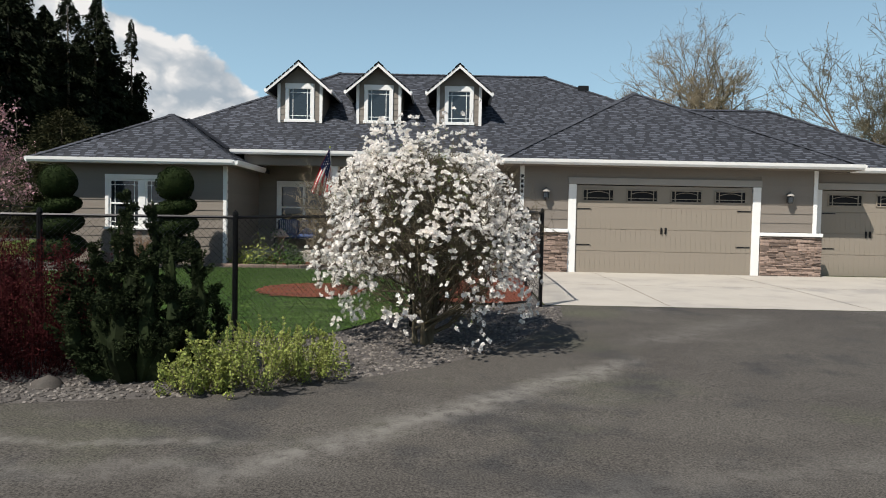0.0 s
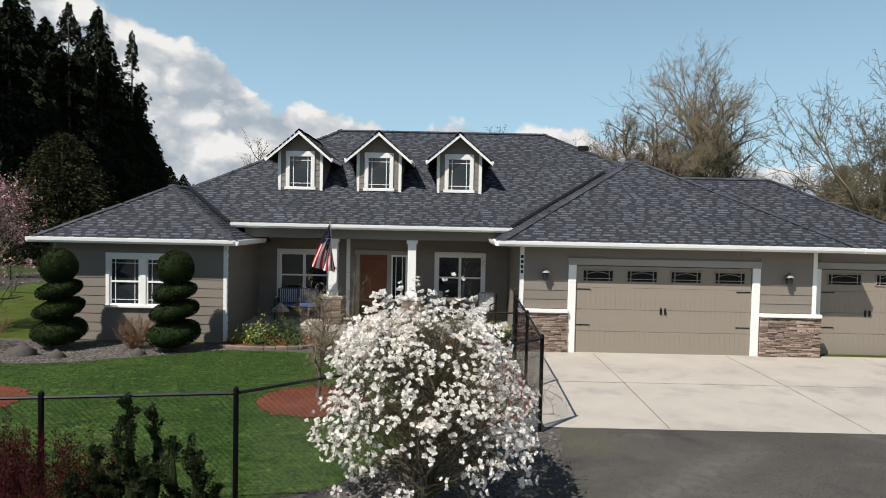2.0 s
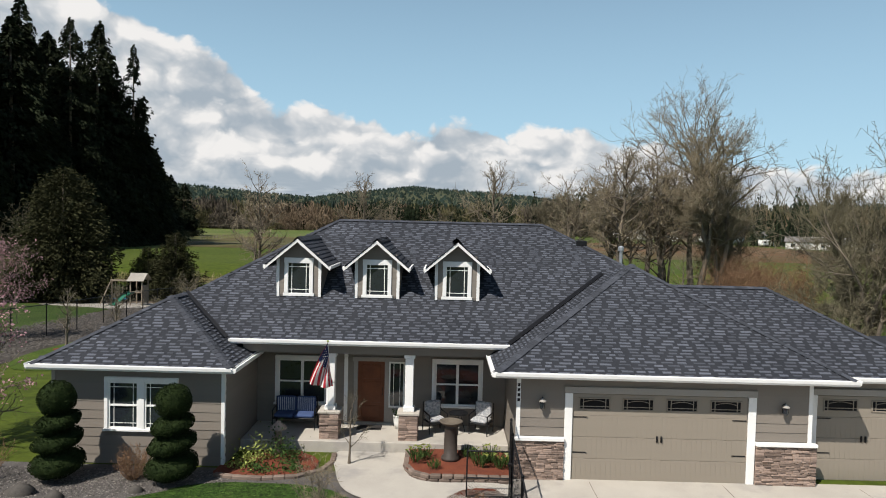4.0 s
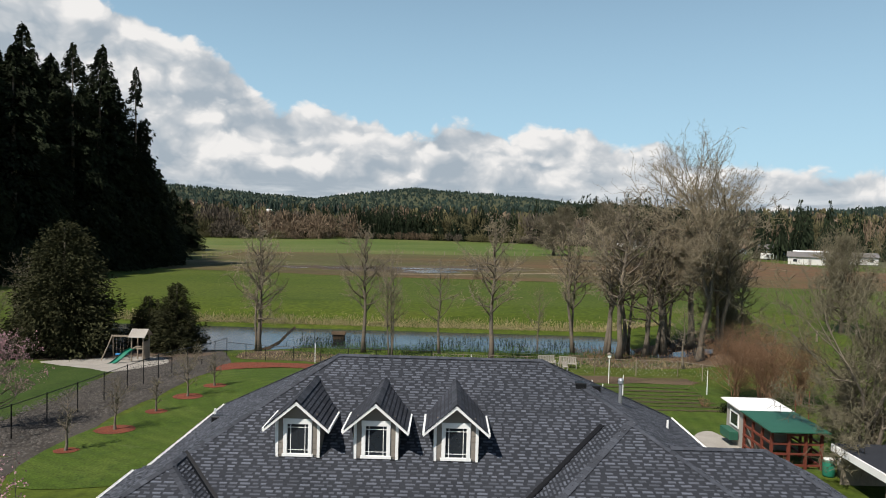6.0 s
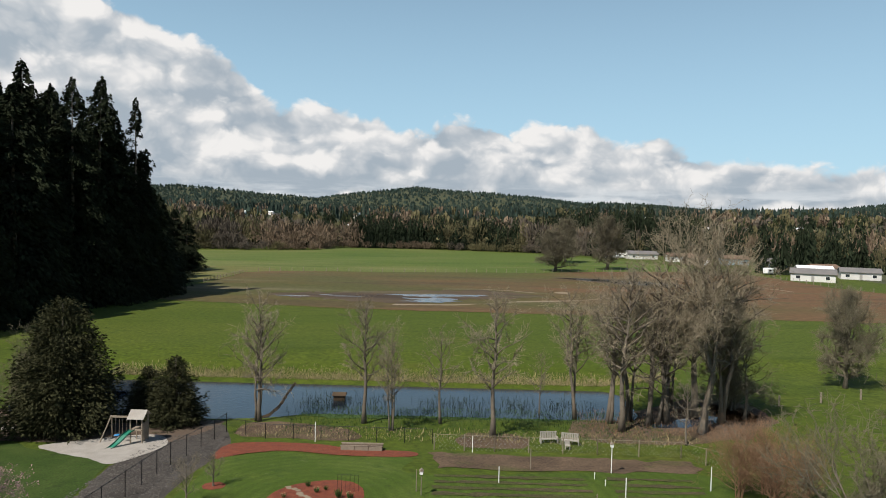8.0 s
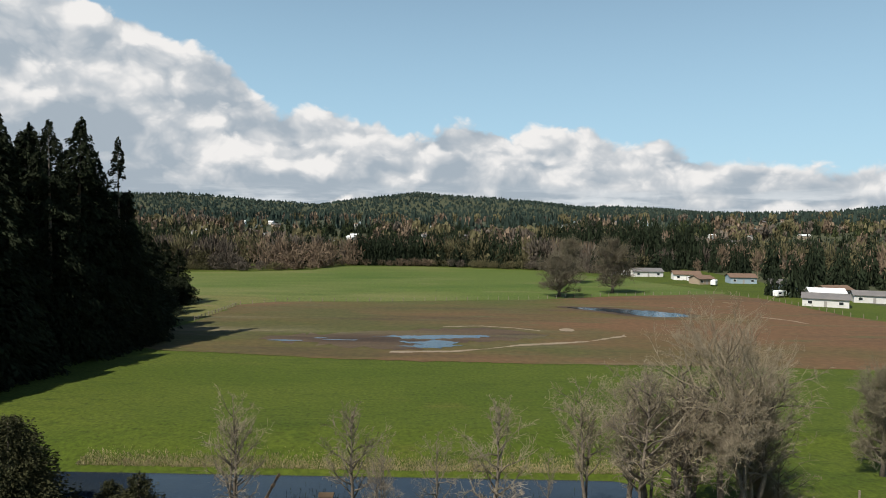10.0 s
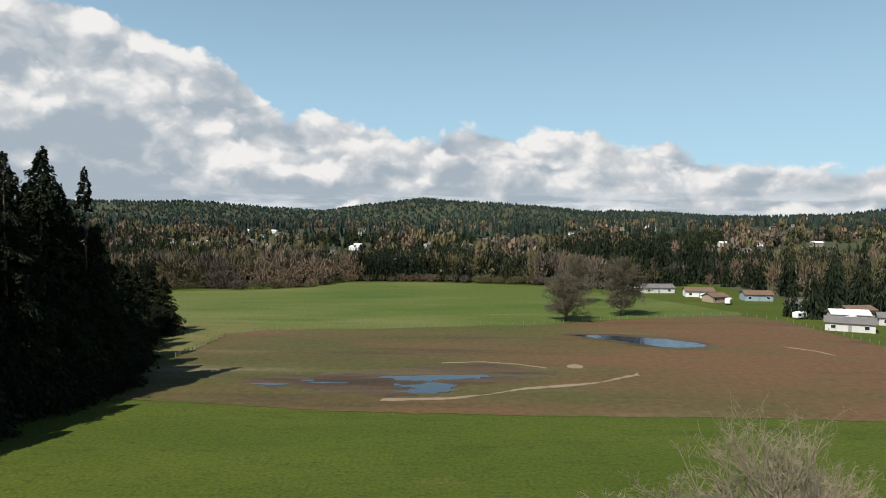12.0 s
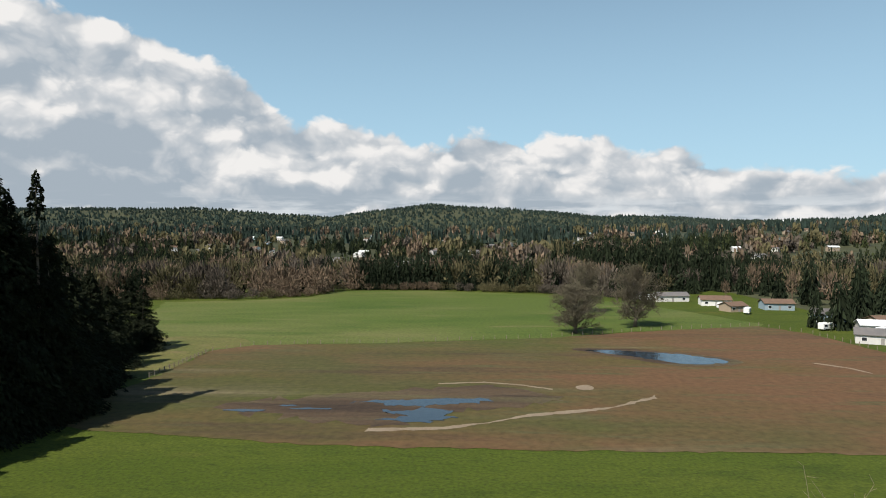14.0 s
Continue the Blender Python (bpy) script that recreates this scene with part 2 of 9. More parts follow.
M = dict(
    grass=material("field_grass", (0.042, 0.078, 0.009), (0.062, 0.090, 0.016), 0.95, 0.02, 1.3, 0.35, 0.6, 3.0, stains=(0.072, 0.085, 0.022), stain_scale=0.05, depth=0.08),
    lawn=material("lawn_grass", (0.028, 0.062, 0.010), (0.046, 0.078, 0.016), 0.95, 0.5, 18.0, 0.45, 0.8, 30.0, depth=0.03),
    soil=material("ploughed_soil", (0.118, 0.060, 0.032), (0.082, 0.060, 0.026), 0.95, 0.02, 1.2, 0.35, 0.5, 2.0, stains=(0.060, 0.068, 0.020), stain_scale=0.022, depth=0.1),
    mud=material("wet_mud", (0.040, 0.030, 0.020), (0.059, 0.043, 0.026), 0.6, 0.1, 2.0, 0.4, 0.4, depth=0.05),
    dry_mud=material("dry_mud", (0.238, 0.191, 0.132), (0.185, 0.139, 0.092), 0.9, 0.2, 2.0, 0.25, 0.2),
    straw=material("dry_reeds", (0.34, 0.275, 0.15), (0.22, 0.19, 0.09), 0.95, 0.4, 6.0, 0.4, 0.6, island=0.3),
    asphalt=material("asphalt", (0.062, 0.060, 0.057), (0.078, 0.075, 0.070), 0.85, 0.6, 70.0, 0.45, 0.6, 110.0, stains=(0.095, 0.088, 0.079), stain_scale=0.3, depth=0.008),
    tracks=material("dusty_asphalt", (0.112, 0.109, 0.102), (0.066, 0.065, 0.062), 0.9, 1.6, 60.0, 0.4, 0.4, depth=0.004),
    concrete=material("concrete", (0.425, 0.392, 0.340), (0.362, 0.332, 0.288), 0.8, 0.8, 50.0, 0.12, 0.15, stains=(0.304, 0.284, 0.257), stain_scale=0.7, depth=0.004),
    gravel=material("gravel_bed", (0.106, 0.096, 0.086), (0.066, 0.059, 0.056), 0.9, 2.0, 30.0, 0.5, 0.8, 25.0, depth=0.03),
    cobble=material("dark_cobble", (0.075, 0.066, 0.057), (0.050, 0.044, 0.038), 0.8, 8.0, 60.0, 0.3, 0.2, island=0.4),
    pebble=material("river_pebble", (0.15, 0.134, 0.118), (0.085, 0.075, 0.067), 0.7, 8.0, 60.0, 0.3, 0.2, island=0.65),
    mulch=material("bark_mulch", (0.175, 0.047, 0.022), (0.105, 0.029, 0.016), 0.95, 2.0, 25.0, 0.5, 0.9, 30.0, depth=0.03),
    earth=material("bare_earth", (0.100, 0.070, 0.048), (0.066, 0.047, 0.032), 0.95, 0.3, 5.0, 0.4, 0.5, depth=0.04),
    sand=material("play_gravel", (0.330, 0.304, 0.264), (0.264, 0.238, 0.205), 0.9, 0.8, 20.0, 0.3, 0.4),
    siding=material("painted_siding", (0.206, 0.179, 0.150), (0.195, 0.169, 0.142), 0.6, 1.5, 40.0, 0.08, 0.1, spread=0.05),
    white=material("white_paint", (0.80, 0.79, 0.76), (0.75, 0.74, 0.71), 0.5, 1.5, 30.0, 0.06, 0.05),
    door_paint=material("garage_door_paint", (0.256, 0.220, 0.176), (0.242, 0.209, 0.166), 0.55, 1.2, 30.0, 0.07, 0.08),
    trim=material("grey_trim", (0.304, 0.284, 0.257), (0.284, 0.264, 0.238), 0.55, 2.0, 30.0, 0.08, 0.05),
    shingle=material("asphalt_shingle", (0.052, 0.055, 0.066), (0.036, 0.038, 0.046), 0.9, 0.5, 60.0, 0.35, 0.5, 90.0, island=0.7, spread=0.0, depth=0.004),
    ridge=material("ridge_shingle", (0.054, 0.058, 0.069), (0.040, 0.043, 0.052), 0.9, 3.0, 60.0, 0.35, 0.5, island=0.3),
    stone=material("ledge_stone", (0.31, 0.225, 0.175), (0.20, 0.15, 0.125), 0.85, 9.0, 50.0, 0.4, 0.4, spread=0.45),
    mortar=material("stone_backing", (0.12, 0.10, 0.09), rough=0.95),
    glass=glass("window_glass"),
    blind=material("window_shade", (0.10, 0.15, 0.17), rough=0.6, contrast=0.1),
    black=material("black_metal", (0.012, 0.012, 0.013), rough=0.45, contrast=0.3, metal=0.2),
    galv=material("galvanised_steel", (0.55, 0.56, 0.57), rough=0.4, contrast=0.2, metal=0.8),
    wood_door=material("stained_wood", (0.172, 0.056, 0.023), (0.125, 0.040, 0.017), 0.4, 3.0, 40.0, 0.3, 0.1),
    bark=material("grey_bark", (0.165, 0.135, 0.10), (0.095, 0.078, 0.060), 0.95, 2.0, 25.0, 0.4, 0.6, spread=0.12, depth=0.03),
    twig=material("lichen_twig", (0.255, 0.210, 0.142), (0.165, 0.136, 0.090), 0.95, 0.6, 5.0, 0.3, 0.0, spread=0.15),
    oak_twig=material("far_twig", (0.150, 0.130, 0.082), (0.105, 0.092, 0.058), 0.95, 0.3, 3.0, 0.3, 0.0, spread=0.25),
    conifer=material("conifer_needles", (0.020, 0.025, 0.012), (0.012, 0.016, 0.008), 0.9, 0.3, 4.0, 0.4, 0.0, spread=0.2, island=0.4, spec=0.08),
    cedar=material("cedar_needles", (0.040, 0.040, 0.018), (0.026, 0.027, 0.012), 0.9, 0.5, 6.0, 0.4, 0.0, spread=0.15, island=0.4, spec=0.08),
    far_conifer=material("far_conifer", (0.024, 0.032, 0.016), (0.014, 0.020, 0.011), 0.9, 0.02, 0.4, 0.4, 0.0, island=0.45, spec=0.08),
    far_bare=material("far_bare_wood", (0.190, 0.138, 0.094), (0.125, 0.092, 0.062), 0.95, 0.015, 0.2, 0.3, 0.0, island=0.4, spec=0.05),
    far_bare_olive=material("far_olive_twigs", (0.138, 0.120, 0.062), (0.086, 0.078, 0.040), 0.95, 0.015, 0.2, 0.3, 0.0, island=0.4, spec=0.05),
    far_bare_grey=material("far_grey_twigs", (0.125, 0.104, 0.080), (0.080, 0.066, 0.052), 0.95, 0.015, 0.2, 0.3, 0.0, island=0.4, spec=0.05),
    green_conifer=material("far_green_conifer", (0.048, 0.056, 0.022), (0.030, 0.040, 0.016), 0.9, 0.02, 0.4, 0.4, 0.0, island=0.45, spec=0.08),
    # hill conifers: a little blue distance haze is mixed into the base colour
    hazy_hill_conifer=material("hazy_hill_conifer", (0.022, 0.036, 0.030), (0.034, 0.046, 0.034), 0.95, 0.006, 0.05, 0.4, 0.0, island=0.35, spec=0.05),
    hill=material("far_forest", (0.026, 0.034, 0.016), (0.062, 0.064, 0.028), 0.95, 0.008, 0.06, 0.5, 0.8, 0.05, depth=6.0),
    topiary=material("clipped_yew", (0.018, 0.028, 0.008), (0.011, 0.018, 0.006), 0.9, 6.0, 60.0, 0.4, 0.3, island=0.4, spec=0.08),
    yew=material("yew_needles", (0.013, 0.020, 0.008), (0.022, 0.030, 0.011), 0.85, 3.0, 40.0, 0.4, 0.0, island=0.5, spec=0.1),
    barberry=material("barberry_leaves", (0.066, 0.012, 0.013), (0.032, 0.009, 0.009), 0.85, 3.0, 30.0, 0.4, 0.0, island=0.45, translucent=0.1, spec=0.08),
    gold=material("golden_leaves", (0.34, 0.36, 0.10), (0.19, 0.24, 0.05), 0.7, 5.0, 30.0, 0.3, 0.0, island=0.35, translucent=0.25),
    petal=material("magnolia_petals", (0.93, 0.90, 0.85), (0.90, 0.85, 0.80), 0.55, 12.0, 60.0, 0.04, 0.0, island=0.04, translucent=0.42),
    magnolia_wood=material("magnolia_twigs", (0.115, 0.095, 0.060), (0.075, 0.062, 0.040), 0.9, 4.0, 30.0, 0.35, 0.2),
    bud=material("magnolia_leaf", (0.16, 0.20, 0.06), rough=0.7, island=0.3, bump=0.0, translucent=0.25),
    brush=material("brown_brush", (0.20, 0.115, 0.065), (0.15, 0.09, 0.05), 0.9, 2.0, 20.0, 0.3, 0.0, island=0.3),
    pink=material("plum_blossom", (0.50, 0.30, 0.33), (0.36, 0.19, 0.21), 0.8, 2.0, 20.0, 0.3, 0.0, island=0.35, translucent=0.2),
    green_roof=material("green_metal_roof", (0.025, 0.10, 0.065), rough=0.5, contrast=0.2, scale=1.0),
    red_wood=material("red_stained_wood", (0.158, 0.040, 0.023), (0.112, 0.030, 0.018), 0.7, 3.0, 30.0, 0.3, 0.2),
    old_wood=material("weathered_wood", (0.251, 0.205, 0.152), (0.185, 0.152, 0.112), 0.85, 3.0, 30.0, 0.3, 0.2),
    blue_plastic=material("blue_plastic", (0.02, 0.20, 0.45), rough=0.4, contrast=0.1),
    green_plastic=material("green_plastic", (0.02, 0.16, 0.10), rough=0.4, contrast=0.1),
    roof_grey=material("grey_far_roof", (0.106, 0.102, 0.099), (0.145, 0.132, 0.122), 0.85, 0.3, 2.0, 0.2, 0.0, spread=0.3),
    wall_far=material("pale_far_wall", (0.68, 0.66, 0.62), (0.6, 0.57, 0.52), 0.7, 0.5, 3.0, 0.1, 0.0, spread=0.2),
    brick=material("garden_block", (0.185, 0.139, 0.112), (0.132, 0.099, 0.079), 0.9, 6.0, 40.0, 0.3, 0.4, spread=0.25),
    flag_red=material("flag_red", (0.50, 0.03, 0.045), rough=0.8, contrast=0.15, translucent=0.3),
    flag_white=material("flag_white", (0.80, 0.78, 0.75), rough=0.8, contrast=0.08, translucent=0.3),
    flag_blue=material("flag_blue", (0.02, 0.03, 0.11), rough=0.8, contrast=0.15, translucent=0.3),
)
water = material("still_water", (0.014, 0.022, 0.034), (0.020, 0.027, 0.034), 0.08, 0.2, 2.0, 0.2, 0.35, 1.6, spec=0.28, depth=0.06)
M["water"] = water


def dusty(m, lines, dust):
    """Pale dust along tyre lines on the drive: each line y = a + b x between two x, of a given width."""
    n, l = m.node_tree.nodes, m.node_tree.links
    b = n["Principled BSDF"]
    old = b.inputs["Base Color"].links[0].from_socket
    tc = n.new("ShaderNodeTexCoord")
    xyz = n.new("ShaderNodeSeparateXYZ")
    l.new(tc.outputs["Object"], xyz.inputs[0])

    def op(kind, p, q, clamp=False):
        t = n.new("ShaderNodeMath")
        t.operation, t.use_clamp = kind, clamp
        for sock, v in zip(t.inputs, (p, q)):
            if isinstance(v, (int, float)):
                sock.default_value = v
            else:
                l.new(v, sock)
        return t.outputs[0]

    def grain(scale, detail):
        t = n.new("ShaderNodeTexNoise")
        t.inputs["Scale"].default_value, t.inputs["Detail"].default_value, t.inputs["Roughness"].default_value = scale, detail, 0.7
        l.new(tc.outputs["Object"], t.inputs["Vector"])
        return t.outputs[0]

    wav = op("MULTIPLY", op("SUBTRACT", grain(0.9, 5), 0.5), 0.9)
    total = None
    for a, k, x0, x1, w, s in lines:
        d = op("ABSOLUTE", op("SUBTRACT", op("ADD", xyz.outputs[1], wav), op("ADD", op("MULTIPLY", xyz.outputs[0], k), a)), 0)
        f = op("SUBTRACT", 1.0, op("DIVIDE", d, w), True)
        ends = op("MULTIPLY", op("MULTIPLY", op("SUBTRACT", xyz.outputs[0], x0), 1.5, True), op("MULTIPLY", op("SUBTRACT", x1, xyz.outputs[0]), 1.5, True))
        f = op("MULTIPLY", op("MULTIPLY", f, ends), s)
        total = f if total is None else op("MAXIMUM", total, f)
    total = op("MULTIPLY", total, op("MULTIPLY", op("SUBTRACT", grain(6.0, 9), 0.34), 4.5, True), True)
    x = n.new("ShaderNodeMix")
    x.data_type = "RGBA"
    l.new(total, x.inputs[0])
    l.new(old, x.inputs[6])
    x.inputs[7].default_value = (*dust, 1)
    l.new(x.outputs[2], b.inputs["Base Color"])


M["shingle_one"] = material("single_shingle", (0.084, 0.090, 0.108), (0.064, 0.069, 0.083), 0.9, 0.5, 60.0, 0.35, 0.5, 90.0, spread=0.38, depth=0.004)
M["shingle_tab"] = material("raised_shingle", (0.084, 0.090, 0.108), (0.064, 0.069, 0.083), 0.9, 0.5, 60.0, 0.35, 0.5, 90.0, island=0.38, depth=0.004)
M["shingle"] = material("shingle_base", (0.026, 0.028, 0.034), (0.018, 0.020, 0.025), 0.9, 0.5, 60.0, 0.35, 0.5, 90.0, depth=0.004)


def earthy(name, layers, rough=0.95, fine=1.5, bump=0.5, depth=0.08, grain=0.5, rings=None):
    """Ground of several soils: each layer is (colour, noise scale, stretch along x, from, to, seed) laid over the one before."""
    m = bpy.data.materials.new(name)
    m.use_nodes = True
    n, l = m.node_tree.nodes, m.node_tree.links
    b = n["Principled BSDF"]
    b.inputs["Roughness"].default_value, b.inputs["Specular IOR Level"].default_value = rough, 0.2
    tc = n.new("ShaderNodeTexCoord")

    def noise_of(scale, stretch=1.0, seed=0.0, detail=7.0):
        mp = n.new("ShaderNodeMapping")
        mp.inputs["Location"].default_value = (seed * 13.7, seed * 7.1, 0)
        mp.inputs["Scale"].default_value = (1 / stretch, 1, 1)
        l.new(tc.outputs["Object"], mp.inputs[0])
        t = n.new("ShaderNodeTexNoise")
        t.inputs["Scale"].default_value, t.inputs["Detail"].default_value, t.inputs["Roughness"].default_value = scale, detail, 0.62
        l.new(mp.outputs[0], t.inputs["Vector"])
        return t.outputs[0]

    col = None
    for colour, scale, stretch, lo, hi, seed in layers:
        if col is None:
            rgb = n.new("ShaderNodeRGB")
            rgb.outputs[0].default_value = (*colour, 1)
            col = rgb.outputs[0]
            continue
        r = n.new("ShaderNodeMapRange")
        r.inputs[1].default_value, r.inputs[2].default_value = lo, hi
        l.new(noise_of(scale, stretch, seed), r.inputs[0])
        x = n.new("ShaderNodeMix")
        x.data_type = "RGBA"
        l.new(r.outputs[0], x.inputs[0])
        l.new(col, x.inputs[6])
        x.inputs[7].default_value = (*colour, 1)
        col = x.outputs[2]
    g = n.new("ShaderNodeMapRange")
    g.inputs[1].default_value, g.inputs[2].default_value = 0.25, 0.75
    g.inputs[3].default_value, g.inputs[4].default_value = 1 - grain, 1 + grain
    fn = noise_of(fine, 1.0, 3.0, 4.0)
    l.new(fn, g.inputs[0])
    fac = g.outputs[0]
    if rings:
        cx, cy, width, amount = rings
        mp = n.new("ShaderNodeMapping")
        mp.inputs["Location"].default_value = (-cx, -cy, 0)
        l.new(tc.outputs["Object"], mp.inputs[0])
        wv = n.new("ShaderNodeTexWave")
        wv.wave_type, wv.rings_direction = "RINGS", "Z"
        wv.inputs["Scale"].default_value, wv.inputs["Distortion"].default_value = 0.31 / width, 4.0
        wv.inputs["Detail Scale"].default_value = 0.4
        l.new(mp.outputs[0], wv.inputs["Vector"])
        q = n.new("ShaderNodeMapRange")
        q.inputs[3].default_value, q.inputs[4].default_value = 1 - amount, 1 + amount
        l.new(wv.outputs["Fac"], q.inputs[0])
        mu = n.new("ShaderNodeMath")
        mu.operation = "MULTIPLY"
        l.new(fac, mu.inputs[0])
        l.new(q.outputs[0], mu.inputs[1])
        fac = mu.outputs[0]
    c3 = n.new("ShaderNodeCombineColor")
    for i in range(3):
        l.new(fac, c3.inputs[i])
    x = n.new("ShaderNodeMix")
    x.data_type, x.blend_type = "RGBA", "MULTIPLY"
    x.inputs[0].default_value = 1.0
    l.new(col, x.inputs[6])
    l.new(c3.outputs[0], x.inputs[7])
    l.new(x.outputs[2], b.inputs["Base Color"])
    bp = n.new("ShaderNodeBump")
    bp.inputs["Strength"].default_value, bp.inputs["Distance"].default_value = bump, depth
    l.new(fn, bp.inputs["Height"])
    l.new(bp.outputs[0], b.inputs["Normal"])
    return m


M["grass"] = earthy("field_grass", [((0.047, 0.068, 0.005), 0, 1, 0, 1, 0), ((0.062, 0.080, 0.008), 0.03, 2.5, 0.42, 0.62, 1), ((0.032, 0.050, 0.004), 0.12, 3.0, 0.55, 0.72, 2), ((0.088, 0.085, 0.016), 0.05, 2.0, 0.60, 0.76, 4), ((0.032, 0.050, 0.004), 0.6, 2.0, 0.54, 0.70, 24)], fine=1.6, grain=0.45)
M["meadow"] = earthy("far_meadow_grass", [((0.070, 0.098, 0.017), 0, 1, 0, 1, 0), ((0.112, 0.118, 0.036), 0.018, 2.5, 0.46, 0.64, 5), ((0.050, 0.082, 0.011), 0.035, 3.0, 0.50, 0.66, 6), ((0.130, 0.120, 0.050), 0.07, 4.0, 0.60, 0.74, 25)], fine=0.9, grain=0.35)
M["rough"] = earthy("rough_tussock", [((0.115, 0.110, 0.034), 0, 1, 0, 1, 0), ((0.075, 0.090, 0.022), 0.07, 2.0, 0.45, 0.6, 7), ((0.16, 0.125, 0.06), 0.16, 2.5, 0.55, 0.7, 8), ((0.07, 0.052, 0.03), 0.2, 3.0, 0.62, 0.72, 9)], fine=1.2, grain=0.4)
M["soil"] = earthy("ploughed_soil", [((0.112, 0.062, 0.030), 0, 1, 0, 1, 0), ((0.064, 0.060, 0.020), 0.012, 1.8, 0.44, 0.60, 10), ((0.150, 0.082, 0.048), 0.014, 6.0, 0.54, 0.70, 11), ((0.058, 0.066, 0.014), 0.009, 1.4, 0.52, 0.66, 12), ((0.135, 0.112, 0.062), 0.045, 9.0, 0.57, 0.70, 13), ((0.056, 0.038, 0.022), 0.06, 8.0, 0.56, 0.70, 26), ((0.076, 0.070, 0.030), 0.22, 7.0, 0.54, 0.66, 61)], fine=0.55, grain=0.28, depth=0.06)
M["mud"] = earthy("wet_mud", [((0.050, 0.033, 0.020), 0, 1, 0, 1, 0), ((0.080, 0.054, 0.030), 0.12, 5.0, 0.42, 0.58, 14), ((0.092, 0.076, 0.036), 0.10, 6.0, 0.52, 0.66, 62), ((0.030, 0.021, 0.014), 0.2, 6.0, 0.56, 0.68, 15)], rough=0.75, fine=1.0, grain=0.3)
M["lawn_back"] = earthy("back_lawn", [((0.043, 0.070, 0.007), 0, 1, 0, 1, 0), ((0.060, 0.086, 0.012), 0.25, 1.0, 0.45, 0.62, 16), ((0.030, 0.054, 0.007), 0.6, 1.0, 0.56, 0.70, 17), ((0.070, 0.092, 0.024), 1.4, 1.5, 0.60, 0.72, 63)], fine=9.0, grain=0.5, depth=0.03, rings=(-8.9, 48.8, 1.0, 0.08))
M["lawn_front"] = earthy("front_lawn", [((0.024, 0.052, 0.007), 0, 1, 0, 1, 0), ((0.038, 0.070, 0.011), 0.5, 1.0, 0.42, 0.6, 18), ((0.056, 0.072, 0.020), 0.9, 1.0, 0.56, 0.70, 19), ((0.015, 0.034, 0.005), 2.6, 2.0, 0.52, 0.66, 23), ((0.060, 0.096, 0.020), 5.0, 1.5, 0.56, 0.66, 27), ((0.013, 0.028, 0.004), 7.0, 1.3, 0.56, 0.66, 28)], fine=13.0, grain=0.85, depth=0.03)
M["asphalt"] = earthy("driveway_asphalt", [((0.062, 0.056, 0.049), 0, 1, 0, 1, 0), ((0.080, 0.073, 0.063), 0.45, 1.6, 0.42, 0.62, 20), ((0.044, 0.042, 0.040), 0.8, 1.0, 0.54, 0.66, 21), ((0.078, 0.078, 0.055), 0.35, 1.5, 0.55, 0.70, 64), ((0.096, 0.089, 0.079), 1.3, 2.0, 0.58, 0.74, 22)], rough=0.9, fine=60.0, grain=0.95, bump=0.6, depth=0.006)
M["tilled"] = earthy("tilled_earth", [((0.105, 0.072, 0.045), 0, 1, 0, 1, 0), ((0.070, 0.047, 0.030), 0.4, 1.5, 0.42, 0.6, 41), ((0.070, 0.070, 0.022), 0.25, 2.0, 0.54, 0.68, 42)], fine=5.0, grain=0.6, depth=0.04)
M["row"] = earthy("garden_row_earth", [((0.052, 0.046, 0.020), 0, 1, 0, 1, 0), ((0.050, 0.064, 0.012), 0.5, 2.0, 0.45, 0.62, 43), ((0.080, 0.058, 0.034), 0.6, 2.0, 0.55, 0.68, 44)], fine=6.0, grain=0.5, depth=0.03)
M["strip"] = earthy("dark_gravel", [((0.060, 0.052, 0.044), 0, 1, 0, 1, 0), ((0.042, 0.036, 0.030), 0.3, 1, 0.45, 0.6, 31), ((0.066, 0.057, 0.047), 0.8, 1, 0.58, 0.7, 32)], fine=9.0, grain=0.5, depth=0.02)
M["lawn_side"] = earthy("side_lawn", [((0.026, 0.048, 0.006), 0, 1, 0, 1, 0), ((0.038, 0.060, 0.010), 0.3, 1.0, 0.42, 0.6, 33), ((0.020, 0.034, 0.006), 0.5, 1.0, 0.56, 0.7, 34)], fine=7.0, grain=0.45, depth=0.02)
M["shingle_dark"] = material("dormer_shingle", (0.048, 0.051, 0.062), (0.034, 0.036, 0.044), 0.9, 0.5, 60.0, 0.35, 0.5, 90.0, island=0.3, depth=0.004)
M["dark_glass"] = material("dark_garage_glass", (0.012, 0.012, 0.013), rough=0.25, contrast=0.2, bump=0.0, spec=0.12)
dusty(M["asphalt"], [(3.75, 0.0, -9, -0.3, 0.14, 0.55), (3.8, 0.95, -1.1, 3.4, 0.45, 0.75), (3.2, 0.03, -4.0, 0.2, 0.25, 0.4), (5.3, 0.75, 3.0, 6.5, 0.6, 0.3), (2.2, 0.35, 0.5, 6.0, 0.4, 0.25)], (0.185, 0.174, 0.156))

